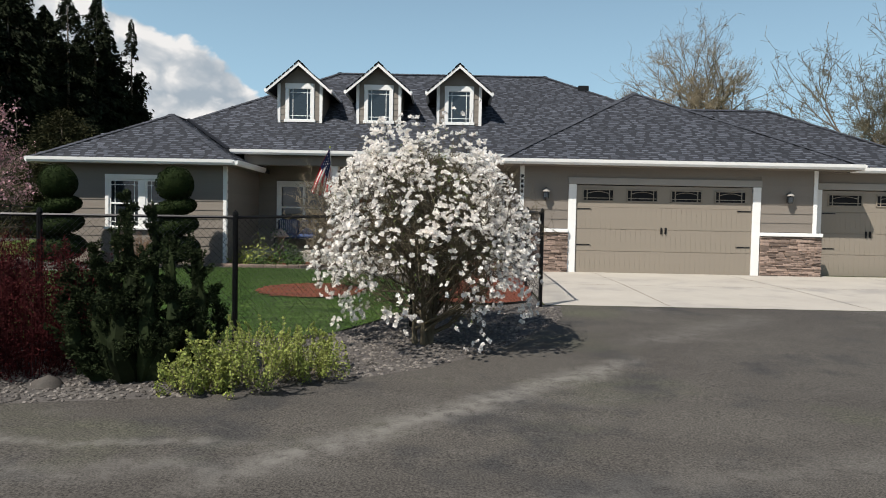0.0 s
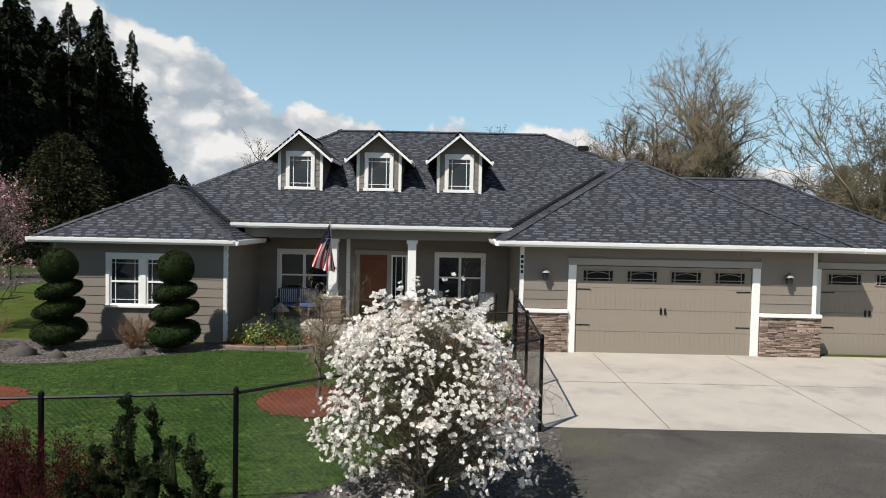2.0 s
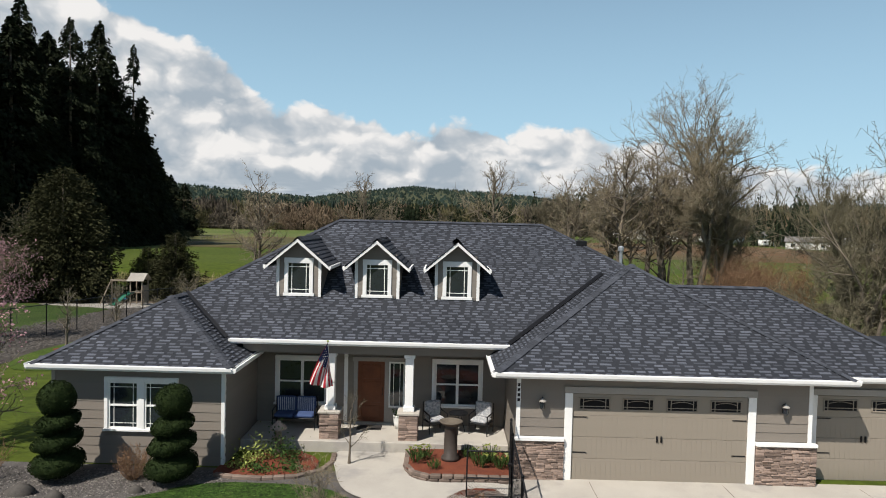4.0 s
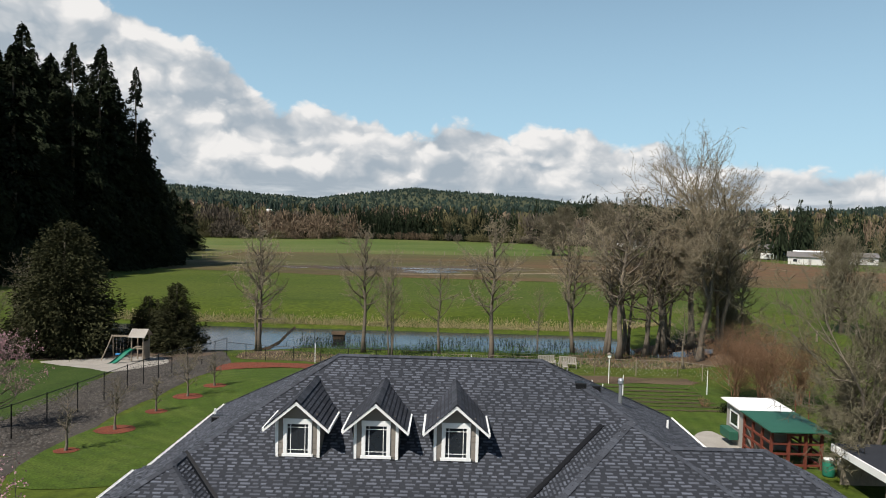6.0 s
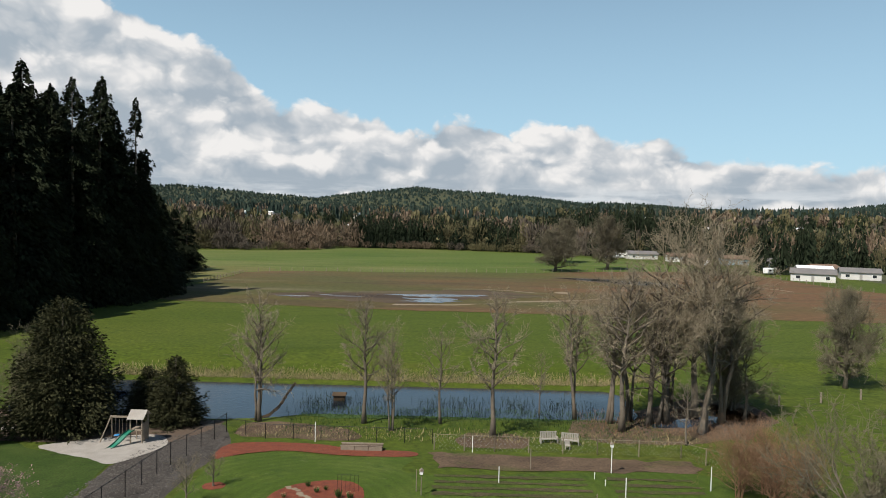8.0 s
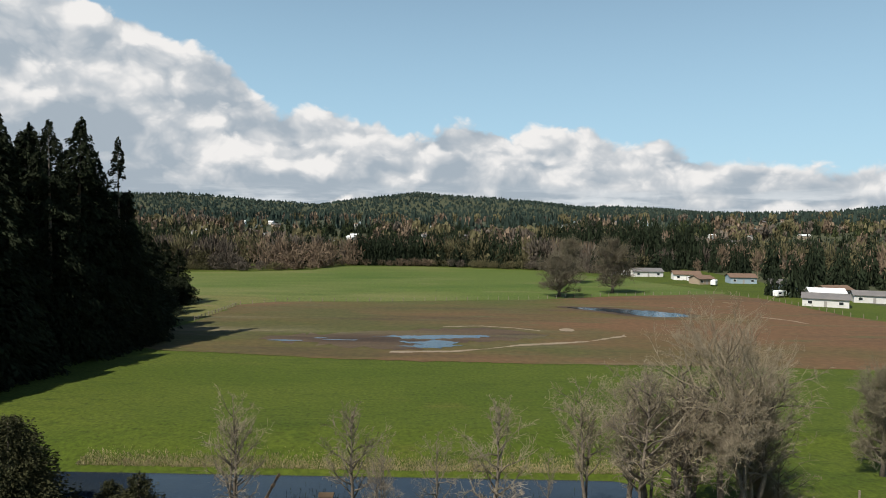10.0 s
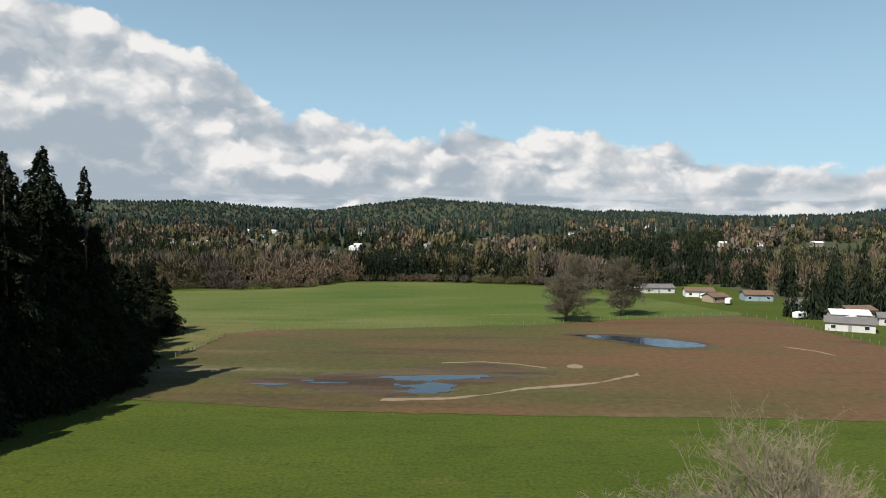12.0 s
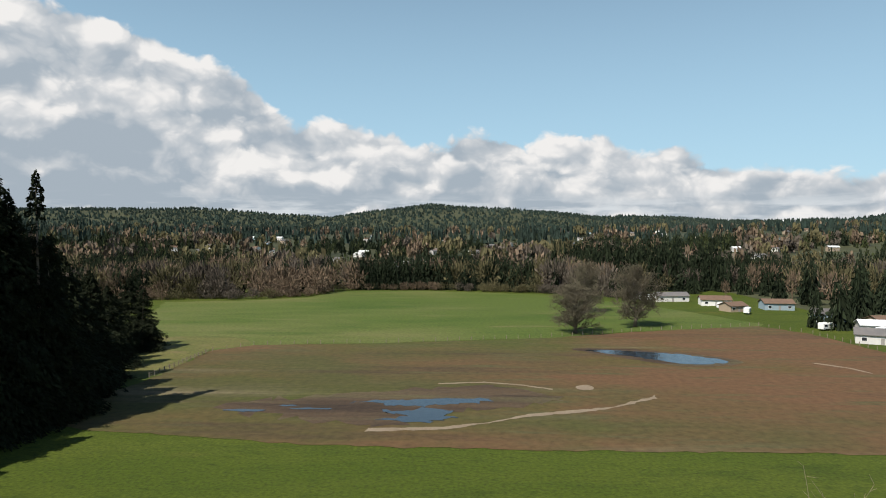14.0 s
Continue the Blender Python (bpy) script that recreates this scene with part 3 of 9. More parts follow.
# ---- mesh tools ----
class Mesh:
    """Collects vertices and faces, then links them as one mesh."""

    def __init__(self):
        self.v, self.f, self.n = [], [], 0

    def add(self, verts, faces):
        verts = np.asarray(verts, float).reshape(-1, 3)
        self.v.append(verts)
        for face in faces:
            self.f.append(tuple(int(i) + self.n for i in face))
        self.n += len(verts)
        return self

    def box(self, x0, x1, y0, y1, z0, z1, bev=0.0):
        if bev <= 0:
            c = [(x, y, z) for z in (z0, z1) for y in (y0, y1) for x in (x0, x1)]
            return self.add(c, [(0, 2, 3, 1), (4, 5, 7, 6), (0, 1, 5, 4), (2, 6, 7, 3), (0, 4, 6, 2), (1, 3, 7, 5)])
        b = min(bev, (x1 - x0) / 2.1, (y1 - y0) / 2.1, (z1 - z0) / 2.1)
        lv = [(z0, b), (z0 + b, 0), (z1 - b, 0), (z1, b)]
        c = []
        for z, i in lv:
            a0, a1, e0, e1 = x0 + i, x1 - i, y0 + i, y1 - i
            k = b if i == 0 else b * 0.4
            c += [(a0 + k, e0, z), (a1 - k, e0, z), (a1, e0 + k, z), (a1, e1 - k, z), (a1 - k, e1, z), (a0 + k, e1, z), (a0, e1 - k, z), (a0, e0 + k, z)]
        f = [tuple(range(7, -1, -1)), tuple(range(24, 32))]
        for r in range(3):
            f += [(8 * r + i, 8 * r + (i + 1) % 8, 8 * r + 8 + (i + 1) % 8, 8 * r + 8 + i) for i in range(8)]
        return self.add(c, f)

    def tube(self, pts, radii, sides=6, cap=True):
        pts = np.asarray(pts, float)
        k = len(pts)
        radii = np.broadcast_to(np.asarray(radii, float), (k,))
        d = np.gradient(pts, axis=0)
        d /= np.linalg.norm(d, axis=1)[:, None] + 1e-9
        ref = np.array((0, 0, 1.0)) if abs(d[0][2]) < 0.9 else np.array((1.0, 0, 0))
        a = np.cross(d, ref)
        a /= np.linalg.norm(a, axis=1)[:, None] + 1e-9
        b = np.cross(d, a)
        th = np.arange(sides) * 2 * math.pi / sides
        ring = pts[:, None] + radii[:, None, None] * (np.cos(th)[None, :, None] * a[:, None] + np.sin(th)[None, :, None] * b[:, None])
        f = [(r * sides + i, r * sides + (i + 1) % sides, (r + 1) * sides + (i + 1) % sides, (r + 1) * sides + i) for r in range(k - 1) for i in range(sides)]
        if cap:
            f += [tuple(range(sides - 1, -1, -1)), tuple((k - 1) * sides + i for i in range(sides))]
        return self.add(ring.reshape(-1, 3), f)

    def lathe(self, profile, at=(0, 0, 0), sides=16):
        """Rings from (radius, height) pairs."""
        th = np.arange(sides) * 2 * math.pi / sides
        v = [(at[0] + r * math.cos(t), at[1] + r * math.sin(t), at[2] + z) for r, z in profile for t in th]
        k = len(profile)
        f = [(r * sides + i, r * sides + (i + 1) % sides, (r + 1) * sides + (i + 1) % sides, (r + 1) * sides + i) for r in range(k - 1) for i in range(sides)]
        f += [tuple(range(sides - 1, -1, -1)), tuple((k - 1) * sides + i for i in range(sides))]
        return self.add(v, f)

    def leaves(self, centres, size, rng, flat=0.0, aspect=0.5, along=None):
        """Small folded leaves at the centres, turned at random, or along the given ways."""
        c = np.asarray(centres, float)
        k = len(c)
        if not k:
            return self
        u = rng.normal(size=(k, 3)) if along is None else np.asarray(along, float) + rng.normal(size=(k, 3)) * 0.35
        u /= np.linalg.norm(u, axis=1)[:, None] + 1e-9
        w = rng.normal(size=(k, 3))
        w[:, 2] += flat * 4
        s = np.cross(u, w)
        s /= np.linalg.norm(s, axis=1)[:, None] + 1e-9
        nrm = np.cross(u, s)
        sz = (np.asarray(size) * rng.uniform(0.6, 1.3, k))[:, None]
        tip, base = c + u * sz * 0.5, c - u * sz * 0.5
        l, r = c + s * sz * aspect * 0.5 + nrm * sz * 0.08, c - s * sz * aspect * 0.5 + nrm * sz * 0.08
        v = np.stack([base, r, tip, l], 1).reshape(-1, 3)
        self.v.append(v)
        base_i = self.n + 4 * np.arange(k)
        self.f.extend(zip(base_i.tolist(), (base_i + 1).tolist(), (base_i + 2).tolist(), (base_i + 3).tolist()))
        self.n += 4 * k
        return self

    def data(self, name, mat=None, smooth=False):
        me = bpy.data.meshes.new(name)
        v = np.concatenate(self.v) if self.v else np.zeros((0, 3))
        me.from_pydata(v.tolist(), [], self.f)
        if mat:
            me.materials.append(mat)
        if smooth:
            me.polygons.foreach_set("use_smooth", [True] * len(me.polygons))
        me.update()
        return me


def part(name, mesh, mat, parent=None, label="", smooth=False, at=None):
    data = mesh.data(name, mat, smooth) if isinstance(mesh, Mesh) else mesh
    ob = new(name, data)
    if parent is not None:
        ob.parent = parent
    if at is not None:
        ob.matrix_basis = at if isinstance(at, Matrix) else Matrix.Translation(at)
    if label:
        ob["label"] = label
    return ob


def thing(name, label, category, at=(0, 0, 0), group="", kind=""):
    ob = new(name)
    ob.empty_display_size = 0.1
    ob.location = at
    return tagged(ob, label, category, group, kind)


def setting(name, mesh, mat, label, smooth=False):
    return tagged(part(name, mesh, mat, smooth=smooth), label, name.split("_")[0], kind="structure")


# ---- the lie of the land ----
LAND_Y = [-80, 3, 8, 10.7, 14, 17, 33, 40, 47, 55, 63, 70, 73.5, 78, 89, 92, 97, 104, 450, 700, 1500, 1900]
LAND_Z = [-0.45, -0.42, -0.27, -0.12, -0.03, 0, 0, -0.3, -0.5, -0.8, -1.5, -1.8, -2.32, -2.75, -2.75, -2.2, -0.7, 0.0, 0.0, 0.5, 1, 2]
RIDGE_U = [-1.6, -0.75, -0.55, -0.40, -0.30, -0.20, -0.12, -0.05, 0.05, 0.12, 0.19, 0.28, 0.36, 0.45, 0.55, 0.65, 0.8, 1.6]
RIDGE_T = [0.034, 0.034, 0.034, 0.038, 0.033, 0.026, 0.038, 0.047, 0.040, 0.036, 0.028, 0.026, 0.022, 0.019, 0.021, 0.026, 0.03, 0.03]
WATER = -2.4


def shore(x):
    return np.interp(x, [-60, -24, -19, -15, 22, 40], [0.0, 0.0, 1.0, 4.2, 4.4, 5.0])


def land(x, y):
    x, y = np.asarray(x, float), np.asarray(y, float)
    yy = y - shore(x) * np.clip(1 - np.abs(y - 74) / 9, 0, 1)
    z = np.interp(yy, LAND_Y, LAND_Z)
    east = np.clip((x - 22) / 8, 0, 1) * np.clip((y - 60) / 12, 0, 1) * np.clip((104 - y) / 8, 0, 1)
    z = z * (1 - east) + (-0.9) * east
    west = np.clip((-48 - x) / 12, 0, 1) * np.clip((y - 60) / 12, 0, 1) * np.clip((110 - y) / 8, 0, 1)
    z = z * (1 - west) + (-1.0) * west
    u = x / np.maximum(np.abs(y), 1.0)
    r = np.sqrt(x * x + y * y)
    far = np.clip((r - 1700) / 1500, 0, 1)
    ridge = np.interp(u, RIDGE_U, RIDGE_T) * 3200
    roll = 8 * np.sin(x * 0.0041 + 1) * np.sin(y * 0.0033) + 5 * np.sin(x * 0.011) * np.cos(y * 0.009)
    h = z + far * far * (3 - 2 * far) * (ridge + roll)
    mid = np.clip((r - 560) / 1150, 0, 1)
    return h + mid * mid * (3 - 2 * mid) * (30 + 10 * np.clip(u * 2, 0, 1)) * (1 - 0.7 * far)


def z_at(x, y):
    return float(land(x, y))


def sheet(poly, lift, step=1.0, jag=0.0, seed=1):
    """A patch of the given outline lying on the land: its edge sampled and roughened, its inside filled with a grid."""
    rng = np.random.default_rng(seed)
    pts = []
    for (x0, y0), (x1, y1) in zip(poly, poly[1:] + poly[:1]):
        k = max(1, int(math.hypot(x1 - x0, y1 - y0) / step))
        for i in range(k):
            t = i / k
            pts.append((x0 + (x1 - x0) * t + rng.normal() * jag, y0 + (y1 - y0) * t + rng.normal() * jag))
    bm = bmesh.new()
    vs = [bm.verts.new((x, y, 0)) for x, y in pts]
    bm.faces.new(vs)
    xs, ys = [p[0] for p in pts], [p[1] for p in pts]
    for axis, lo, hi in ((0, min(xs), max(xs)), (1, min(ys), max(ys))):
        k = int((hi - lo) / step)
        for i in range(1, k + 1):
            co, no = [0, 0, 0], [0, 0, 0]
            co[axis], no[axis] = lo + (hi - lo) * i / (k + 1), 1
            bmesh.ops.bisect_plane(bm, geom=bm.verts[:] + bm.edges[:] + bm.faces[:], plane_co=co, plane_no=no)
    bmesh.ops.triangulate(bm, faces=bm.faces[:])
    bmesh.ops.recalc_face_normals(bm, faces=bm.faces[:])
    bm.verts.ensure_lookup_table()
    co = np.array([v.co[:] for v in bm.verts])
    co[:, 2] = land(co[:, 0], co[:, 1]) + lift
    up = sum(f.normal.z for f in bm.faces) >= 0
    m = Mesh()
    m.add(co, [[v.index for v in (f.verts if up else reversed(f.verts))] for f in bm.faces])
    bm.free()
    return m


def ring(cx, cy, rx, ry, k=28):
    return [(cx + rx * math.cos(2 * math.pi * i / k), cy + ry * math.sin(2 * math.pi * i / k)) for i in range(k)]


def smooth_line(pts, k=8):
    """A rounded closed outline through the points."""
    out, n = [], len(pts)
    for i in range(n):
        p0, p1, p2, p3 = (np.array(pts[(i + j - 1) % n], float) for j in range(4))
        for t in np.arange(k) / k:
            out.append(tuple(0.5 * (2 * p1 + (p2 - p0) * t + (2 * p0 - 5 * p1 + 4 * p2 - p3) * t * t + (3 * p1 - p0 - 3 * p2 + p3) * t ** 3)))
    return out

# ---- ground ----
def axis(lo, hi, near0, near1, step, grow=1.13):
    a = list(np.arange(near0, near1 + 0.01, step))
    s, x = step, near1
    while x < hi:
        s *= grow
        x += s
        a.append(min(x, hi))
    s, x = step, near0
    while x > lo:
        s *= grow
        x -= s
        a.insert(0, max(x, lo))
    return np.array(a)


gx, gy = axis(-4200, 4200, -60, 60, 1.5, 1.09), axis(-900, 4600, -12, 112, 1.5, 1.07)
X, Y = np.meshgrid(gx, gy)
gv = np.stack([X, Y, land(X, Y)], -1).reshape(-1, 3)
w = len(gx)
gi = (np.arange(len(gy) - 1)[:, None] * w + np.arange(w - 1)).ravel()
g = Mesh()
g.v, g.n = [gv], len(gv)
g.f = list(zip(gi.tolist(), (gi + 1).tolist(), (gi + w + 1).tolist(), (gi + w).tolist()))
ground = setting("ground", g, M["grass"], "open grassland rolling out to wooded hills on the horizon", smooth=True)
# the wooded far country takes the forest floor
ground.data.materials.append(M["hill"])
cen = np.zeros(len(ground.data.polygons) * 3)
ground.data.polygons.foreach_get("center", cen)
cen = cen.reshape(-1, 3)
far_wood = (np.hypot(cen[:, 0], cen[:, 1]) > 520) | (cen[:, 0] < -150 - 0.3 * np.abs(cen[:, 1] - 150)) | (cen[:, 0] > 165)
ground.data.polygons.foreach_set("material_index", far_wood.astype(int))

MEADOW = [(-150, 384), (-115, 390), (-82, 410), (-73, 450), (-20, 454), (48, 432), (94, 378), (121, 308), (117, 302), (69, 286), (31, 269), (-20.4, 257), (-61.7, 251.7), (-72, 241), (-95, 262), (-130, 320)]
setting("ground_meadow", sheet(MEADOW, 0.03, 8.0, 0.8, 2), M["meadow"], "pale green far meadow below the woods")
setting("ground_rough", sheet(smooth_line([(-71, 204), (-72, 240), (-64, 252), (-75, 268), (-110, 262), (-110, 225), (-85, 205)], 4), 0.045, 4.0, 0.6, 4), M["rough"], "rough yellowish tussock grass beside the wood")
setting("ground_rough_bank", sheet(smooth_line([(-20.5, 67.2), (-17, 66), (-8.5, 65.8), (-9, 69), (-14, 71), (-20, 72)], 4), 0.02, 1.2, 0.15, 42), M["tilled"], "bare brown bank behind the fence")
setting("ground_rough_veg", sheet(smooth_line([(2, 65), (7, 64.2), (9, 66), (8, 69), (3, 69)], 4), 0.02, 1.2, 0.15, 43), M["tilled"], "bare brown patch behind the garden wire")
FIELD = [(-78, 160), (-58.7, 156.9), (-19.8, 150.4), (18.6, 149), (52.2, 148.9), (78.2, 147.8), (150, 146), (150, 190), (131, 232), (127, 281),
         (117, 301), (68.8, 285), (30.8, 268), (-20.4, 256), (-61.7, 250.7), (-72, 240), (-71, 205)]
setting("ground_field", sheet(FIELD, 0.06, 2.5, 0.35, 3), M["soil"], "bare reddish-brown field with thin new growth")
setting("ground_mud", sheet(smooth_line([(-45, 176), (-21, 187), (8, 196), (27, 183), (1, 171), (-12, 162), (-28, 166)]), 0.08, 1.6, 1.5, 5), M["mud"], "dark wet mud round the standing water")
setting("ground_mud_far", sheet(smooth_line([(38, 247), (56, 247), (72, 240), (82, 227), (66, 220), (52, 231)]), 0.08, 2.5, 0.6, 6), M["mud"], "dark wet mud round the far puddle")
setting("water_puddle", sheet(smooth_line([(-17.9, 179.5), (-10, 181.5), (-4.7, 182), (3, 183.5), (11, 183), (8, 179.5), (2, 178.5), (-3, 176.8), (-9, 176.5), (-13, 178.5)], 5), 0.12, 1.2, 0.6, 7), M["water"], "shallow puddle of rainwater reflecting the sky")
setting("water_puddle_near", sheet(smooth_line([(-12, 173.5), (-7, 172.6), (-3, 174.8), (3, 173), (2, 169.5), (4.4, 168), (0, 166), (-1.4, 164), (-10.8, 166), (-6, 169), (-9.5, 171)], 5), 0.12, 1.2, 0.6, 71), M["water"], "shallow ragged puddle beside the larger one")
for k, (a, b, rx, ry) in enumerate([(-39, 172, 4.5, 0.9), (-26, 173.6, 4.5, 0.7), (-31, 176, 2, 0.5)]):
    setting("water_small_puddle", sheet(ring(a, b, rx, ry, 14), 0.12, 1.0, 0.2, 20 + k), M["water"], "small shallow puddle in the bare field")
setting("water_puddle_far", sheet(smooth_line([(41.9, 245), (53, 244), (69, 238.5), (78.5, 227.5), (66, 223.5), (55, 233)], 5), 0.12, 1.5, 0.35, 8), M["water"], "long shallow puddle in the far field")
track = [(-12.4, 159), (1, 160.8), (10, 165), (17.6, 170), (28, 173.5), (35.8, 177), (46.7, 185.4)]
wash = [(x, y - 0.9 - 0.4 * math.sin(i * 2.1)) for i, (x, y) in enumerate(track)] + [(x + 0.3, y + 0.8 + 0.5 * math.cos(i * 1.7) + (1.8 if i == 6 else 0)) for i, (x, y) in reversed(list(enumerate(track)))]
setting("ground_wash", sheet(wash, 0.10, 1.2, 0.18, 9), M["dry_mud"], "pale dried silt washed across the field")
setting("ground_silt", sheet(ring(33.2, 194.7, 2.2, 2.6, 12), 0.10, 1.0, 0.3, 10), M["dry_mud"], "small patch of pale dried silt")
setting("ground_silt_line", sheet([(-1, 197), (10, 199), (19, 196), (25, 192), (25.5, 193), (19, 197), (10, 200), (-1, 198)], 0.10, 1.0, 0.12, 11), M["dry_mud"], "thin line of pale dried silt")
setting("ground_silt_far", sheet([(100, 226), (106, 219), (108, 213), (108.8, 213), (107, 220), (101, 227)], 0.10, 1.0, 0.12, 12), M["dry_mud"], "short line of pale dried silt")
# pond behind the garden
pond = Mesh().add([(-62, 70, WATER), (34, 70, WATER), (34, 96, WATER), (-62, 96, WATER)], [(0, 1, 2, 3)])
setting("water_pond", pond, M["water"], "still flooded pond reflecting the blue sky")
# drive, apron, lawns and beds
EDGE = [(-3.3, 4.6), (-2.3, 4.8), (-1.5, 4.95), (-0.9, 5.3), (-0.1, 5.75), (0.5, 6.15), (1.3, 7.0), (2.1, 8.3), (2.75, 9.6), (2.9, 10.7)]
setting("road_driveway", sheet([(-40, -30), (34, -30), (34, 10.75), (2.95, 10.75)] + EDGE[::-1] + [(-6, 4.4), (-40, 3.6)], 0.012, 1.0, 0.0), M["asphalt"], "dark asphalt driveway with dusty tyre tracks")
setting("pavement_apron", sheet([(2.62, 10.75), (34, 10.75), (34, 17.62), (2.62, 17.62)], 0.02, 1.2), M["concrete"], "pale concrete apron before the garage")
LAWN = smooth_line([(-14, 6.5), (-5, 7.3), (-2.7, 7.4), (-1.1, 7.9), (-0.3, 8.9), (0.3, 10.5), (0.2, 13), (-1.6, 15.8), (-3.2, 16.6), (-5.6, 16.5), (-6.9, 15.6), (-9.4, 14.6), (-16, 15), (-20, 10)], 6)
setting("ground_lawn", sheet(LAWN, 0.03, 0.8, 0.03, 13), M["lawn_front"], "mown green front lawn")
BED = [(-40, 3.7), (-6, 4.45)] + EDGE + [(2.6, 10.8), (2.6, 17.6), (-14, 17.8), (-40, 17)]
setting("ground_gravel", sheet(BED, 0.008, 1.0, 0.0, 14), M["gravel"], "dark gravel border round the lawn")
LAWN_B = smooth_line([(-19.5, 30), (-19.5, 44.6), (-19.0, 52), (-19.3, 58.1), (-17.5, 59.6), (-14.3, 61), (-8.8, 60), (-2.5, 60.3), (-1, 55), (22, 57.4), (22.5, 46), (20, 33), (13, 31), (-10, 30)], 6)
setting("ground_lawn_back", sheet(LAWN_B, 0.03, 1.4, 0.05, 15), M["lawn_back"], "mown back lawn with paler mowing rings")
LAWN_L = smooth_line([(-60, 64), (-41, 62.3), (-36.7, 60), (-28.4, 57.2), (-27.5, 55.8), (-26.3, 45.6), (-27, 35), (-33, 20), (-60, 20)], 6)
setting("ground_lawn_side", sheet(LAWN_L, 0.03, 2.0, 0.05, 16), M["lawn_side"], "mown lawn beyond the chain-link fence")
setting("ground_side_strip", sheet([(-27, 20), (-20, 20), (-20, 45), (-19.6, 58.5), (-19.4, 63), (-22.3, 70), (-26, 74), (-26, 63), (-27, 55), (-26, 45)], 0.012, 2.0, 0.1, 17), M["strip"], "dark gravel strip along the fence")
setting("ground_earth", sheet(smooth_line([(-60, 64), (-41, 62.5), (-34, 62.7), (-26, 63), (-23, 72), (-28, 74), (-45, 75), (-60, 76)], 5), 0.02, 2.0, 0.1, 18), M["earth"], "bare brown earth under the conifers")
setting("ground_playground", sheet(smooth_line([(-36.6, 60.9), (-34.6, 62.9), (-30, 65.5), (-27.2, 65.6), (-25.4, 62), (-27.2, 55.9), (-30, 57.2), (-34, 59.0)], 5), 0.045, 1.0, 0.04, 19), M["sand"], "pale gravel play area")
MULCH = [([(-19.6, 58.2), (-19.9, 63.2), (-16.7, 64.3), (-11.8, 64.2), (-7.5, 62.8), (-2.4, 62.4), (-2.5, 60.6), (-8, 60.4), (-13.8, 61.6), (-17.4, 60.2)], 30),
         ([(-12.5, 47.3), (-12.0, 50.8), (-9.5, 52.9), (-6.6, 52.9), (-5.3, 49.9), (-6.3, 46.5), (-8.7, 44.8), (-11.2, 45)], 31),
         ([(-2.2, 42), (-1.4, 48.6), (1.3, 49.3), (11.6, 49), (11.6, 41)], 32), ([(21, 46), (21.5, 49), (24.5, 49), (24.5, 46)], 33),
         (ring(-1.85, 12.0, 1.05, 1.05, 12), 34), (ring(-8.6, 11.6, 1.2, 1.0, 12), 35), ([(0.4, 11.5), (1.0, 16), (2.5, 16.2), (2.5, 11.6), (1.4, 10.6)], 36),
         ([(-5.6, 17.3), (-4.4, 19.4), (-3.0, 18.7), (-2.9, 17.4), (-4.2, 17.1)], 37), ([(17, 33.5), (17.2, 36), (19.4, 35.6), (19, 33)], 38)]
for poly, seed in MULCH:
    setting("ground_mulch", sheet(smooth_line(poly, 4), 0.05, 0.8, 0.04, seed), M["mulch"], "bed of red bark mulch")
for x, y, r in ((-17.7, 47.3, 1.1), (-17.1, 51.2, 0.9), (-18.6, 38.4, 1.1), (-18.1, 42.9, 0.7), (-19.1, 34.1, 0.6)):
    setting("ground_mulch_ring", sheet(ring(x, y, r, r * 0.95, 14), 0.05, 0.6, 0.04, int(y)), M["mulch"], "round of red bark mulch about a young tree")
setting("ground_compost", sheet([(-0.7, 62.5), (23, 61.2), (23, 57.6), (-0.2, 57.2)], 0.04, 1.2, 0.28, 40), M["tilled"], "tilled brown earth of the vegetable garden")
for x0, x1, ys in ((-0.2, 12.2, (50.6, 51.9, 53.2, 54.6)), (14.0, 21.0, (46.9, 48.2, 49.4, 50.7, 52.0, 53.4, 54.9))):
    for y in ys:
        setting("ground_garden_row", sheet([(x0, y), (x1, y), (x1, y + 0.6), (x0, y + 0.6)], 0.06, 0.8, 0.09, int(y * 7)), M["row"], "narrow dug garden row in the grass")
setting("ground_litter", sheet(smooth_line([(13, 70), (18, 67.2), (27, 66.8), (34, 70), (37, 77), (33, 82), (24, 82), (16, 79)], 4), 0.03, 1.5, 0.5, 44), M["tilled"], "brown leaf litter under the grove")
setting("ground_marsh", sheet(smooth_line([(-15, 76.5), (-9, 79.5), (2, 80.2), (12, 80.6), (19, 80), (16, 76), (0, 75), (-12, 74)], 4), 0.02, 1.2, 0.3, 41), M["lawn"], "green marsh grass at the water's edge")

# ---- the house ----
house = thing("house", "single-storey grey house with dark shingle hip roof and white trim", "house")
SIDE = M["siding"]


def solid(name, boxes, mat, parent, label="", bev=0.0):
    """One part a box; the first is returned."""
    return [part(name, Mesh().box(*b, bev=bev), mat, parent, label) for b in boxes][0]


def pieces_of(name, boxes, mat, parent, bev=0.0):
    """Loose pieces as objects of their own; alike sizes share one mesh."""
    made = {}
    for x0, x1, y0, y1, z0, z1 in boxes:
        key = (round(x1 - x0, 3), round(y1 - y0, 3), round(z1 - z0, 3))
        if key not in made:
            a, b, c = (k / 2 for k in key)
            made[key] = Mesh().box(-a, a, -b, b, -c, c, bev=bev).data(name, mat)
        part(name, made[key], None, parent, at=((x0 + x1) / 2, (y0 + y1) / 2, (z0 + z1) / 2))


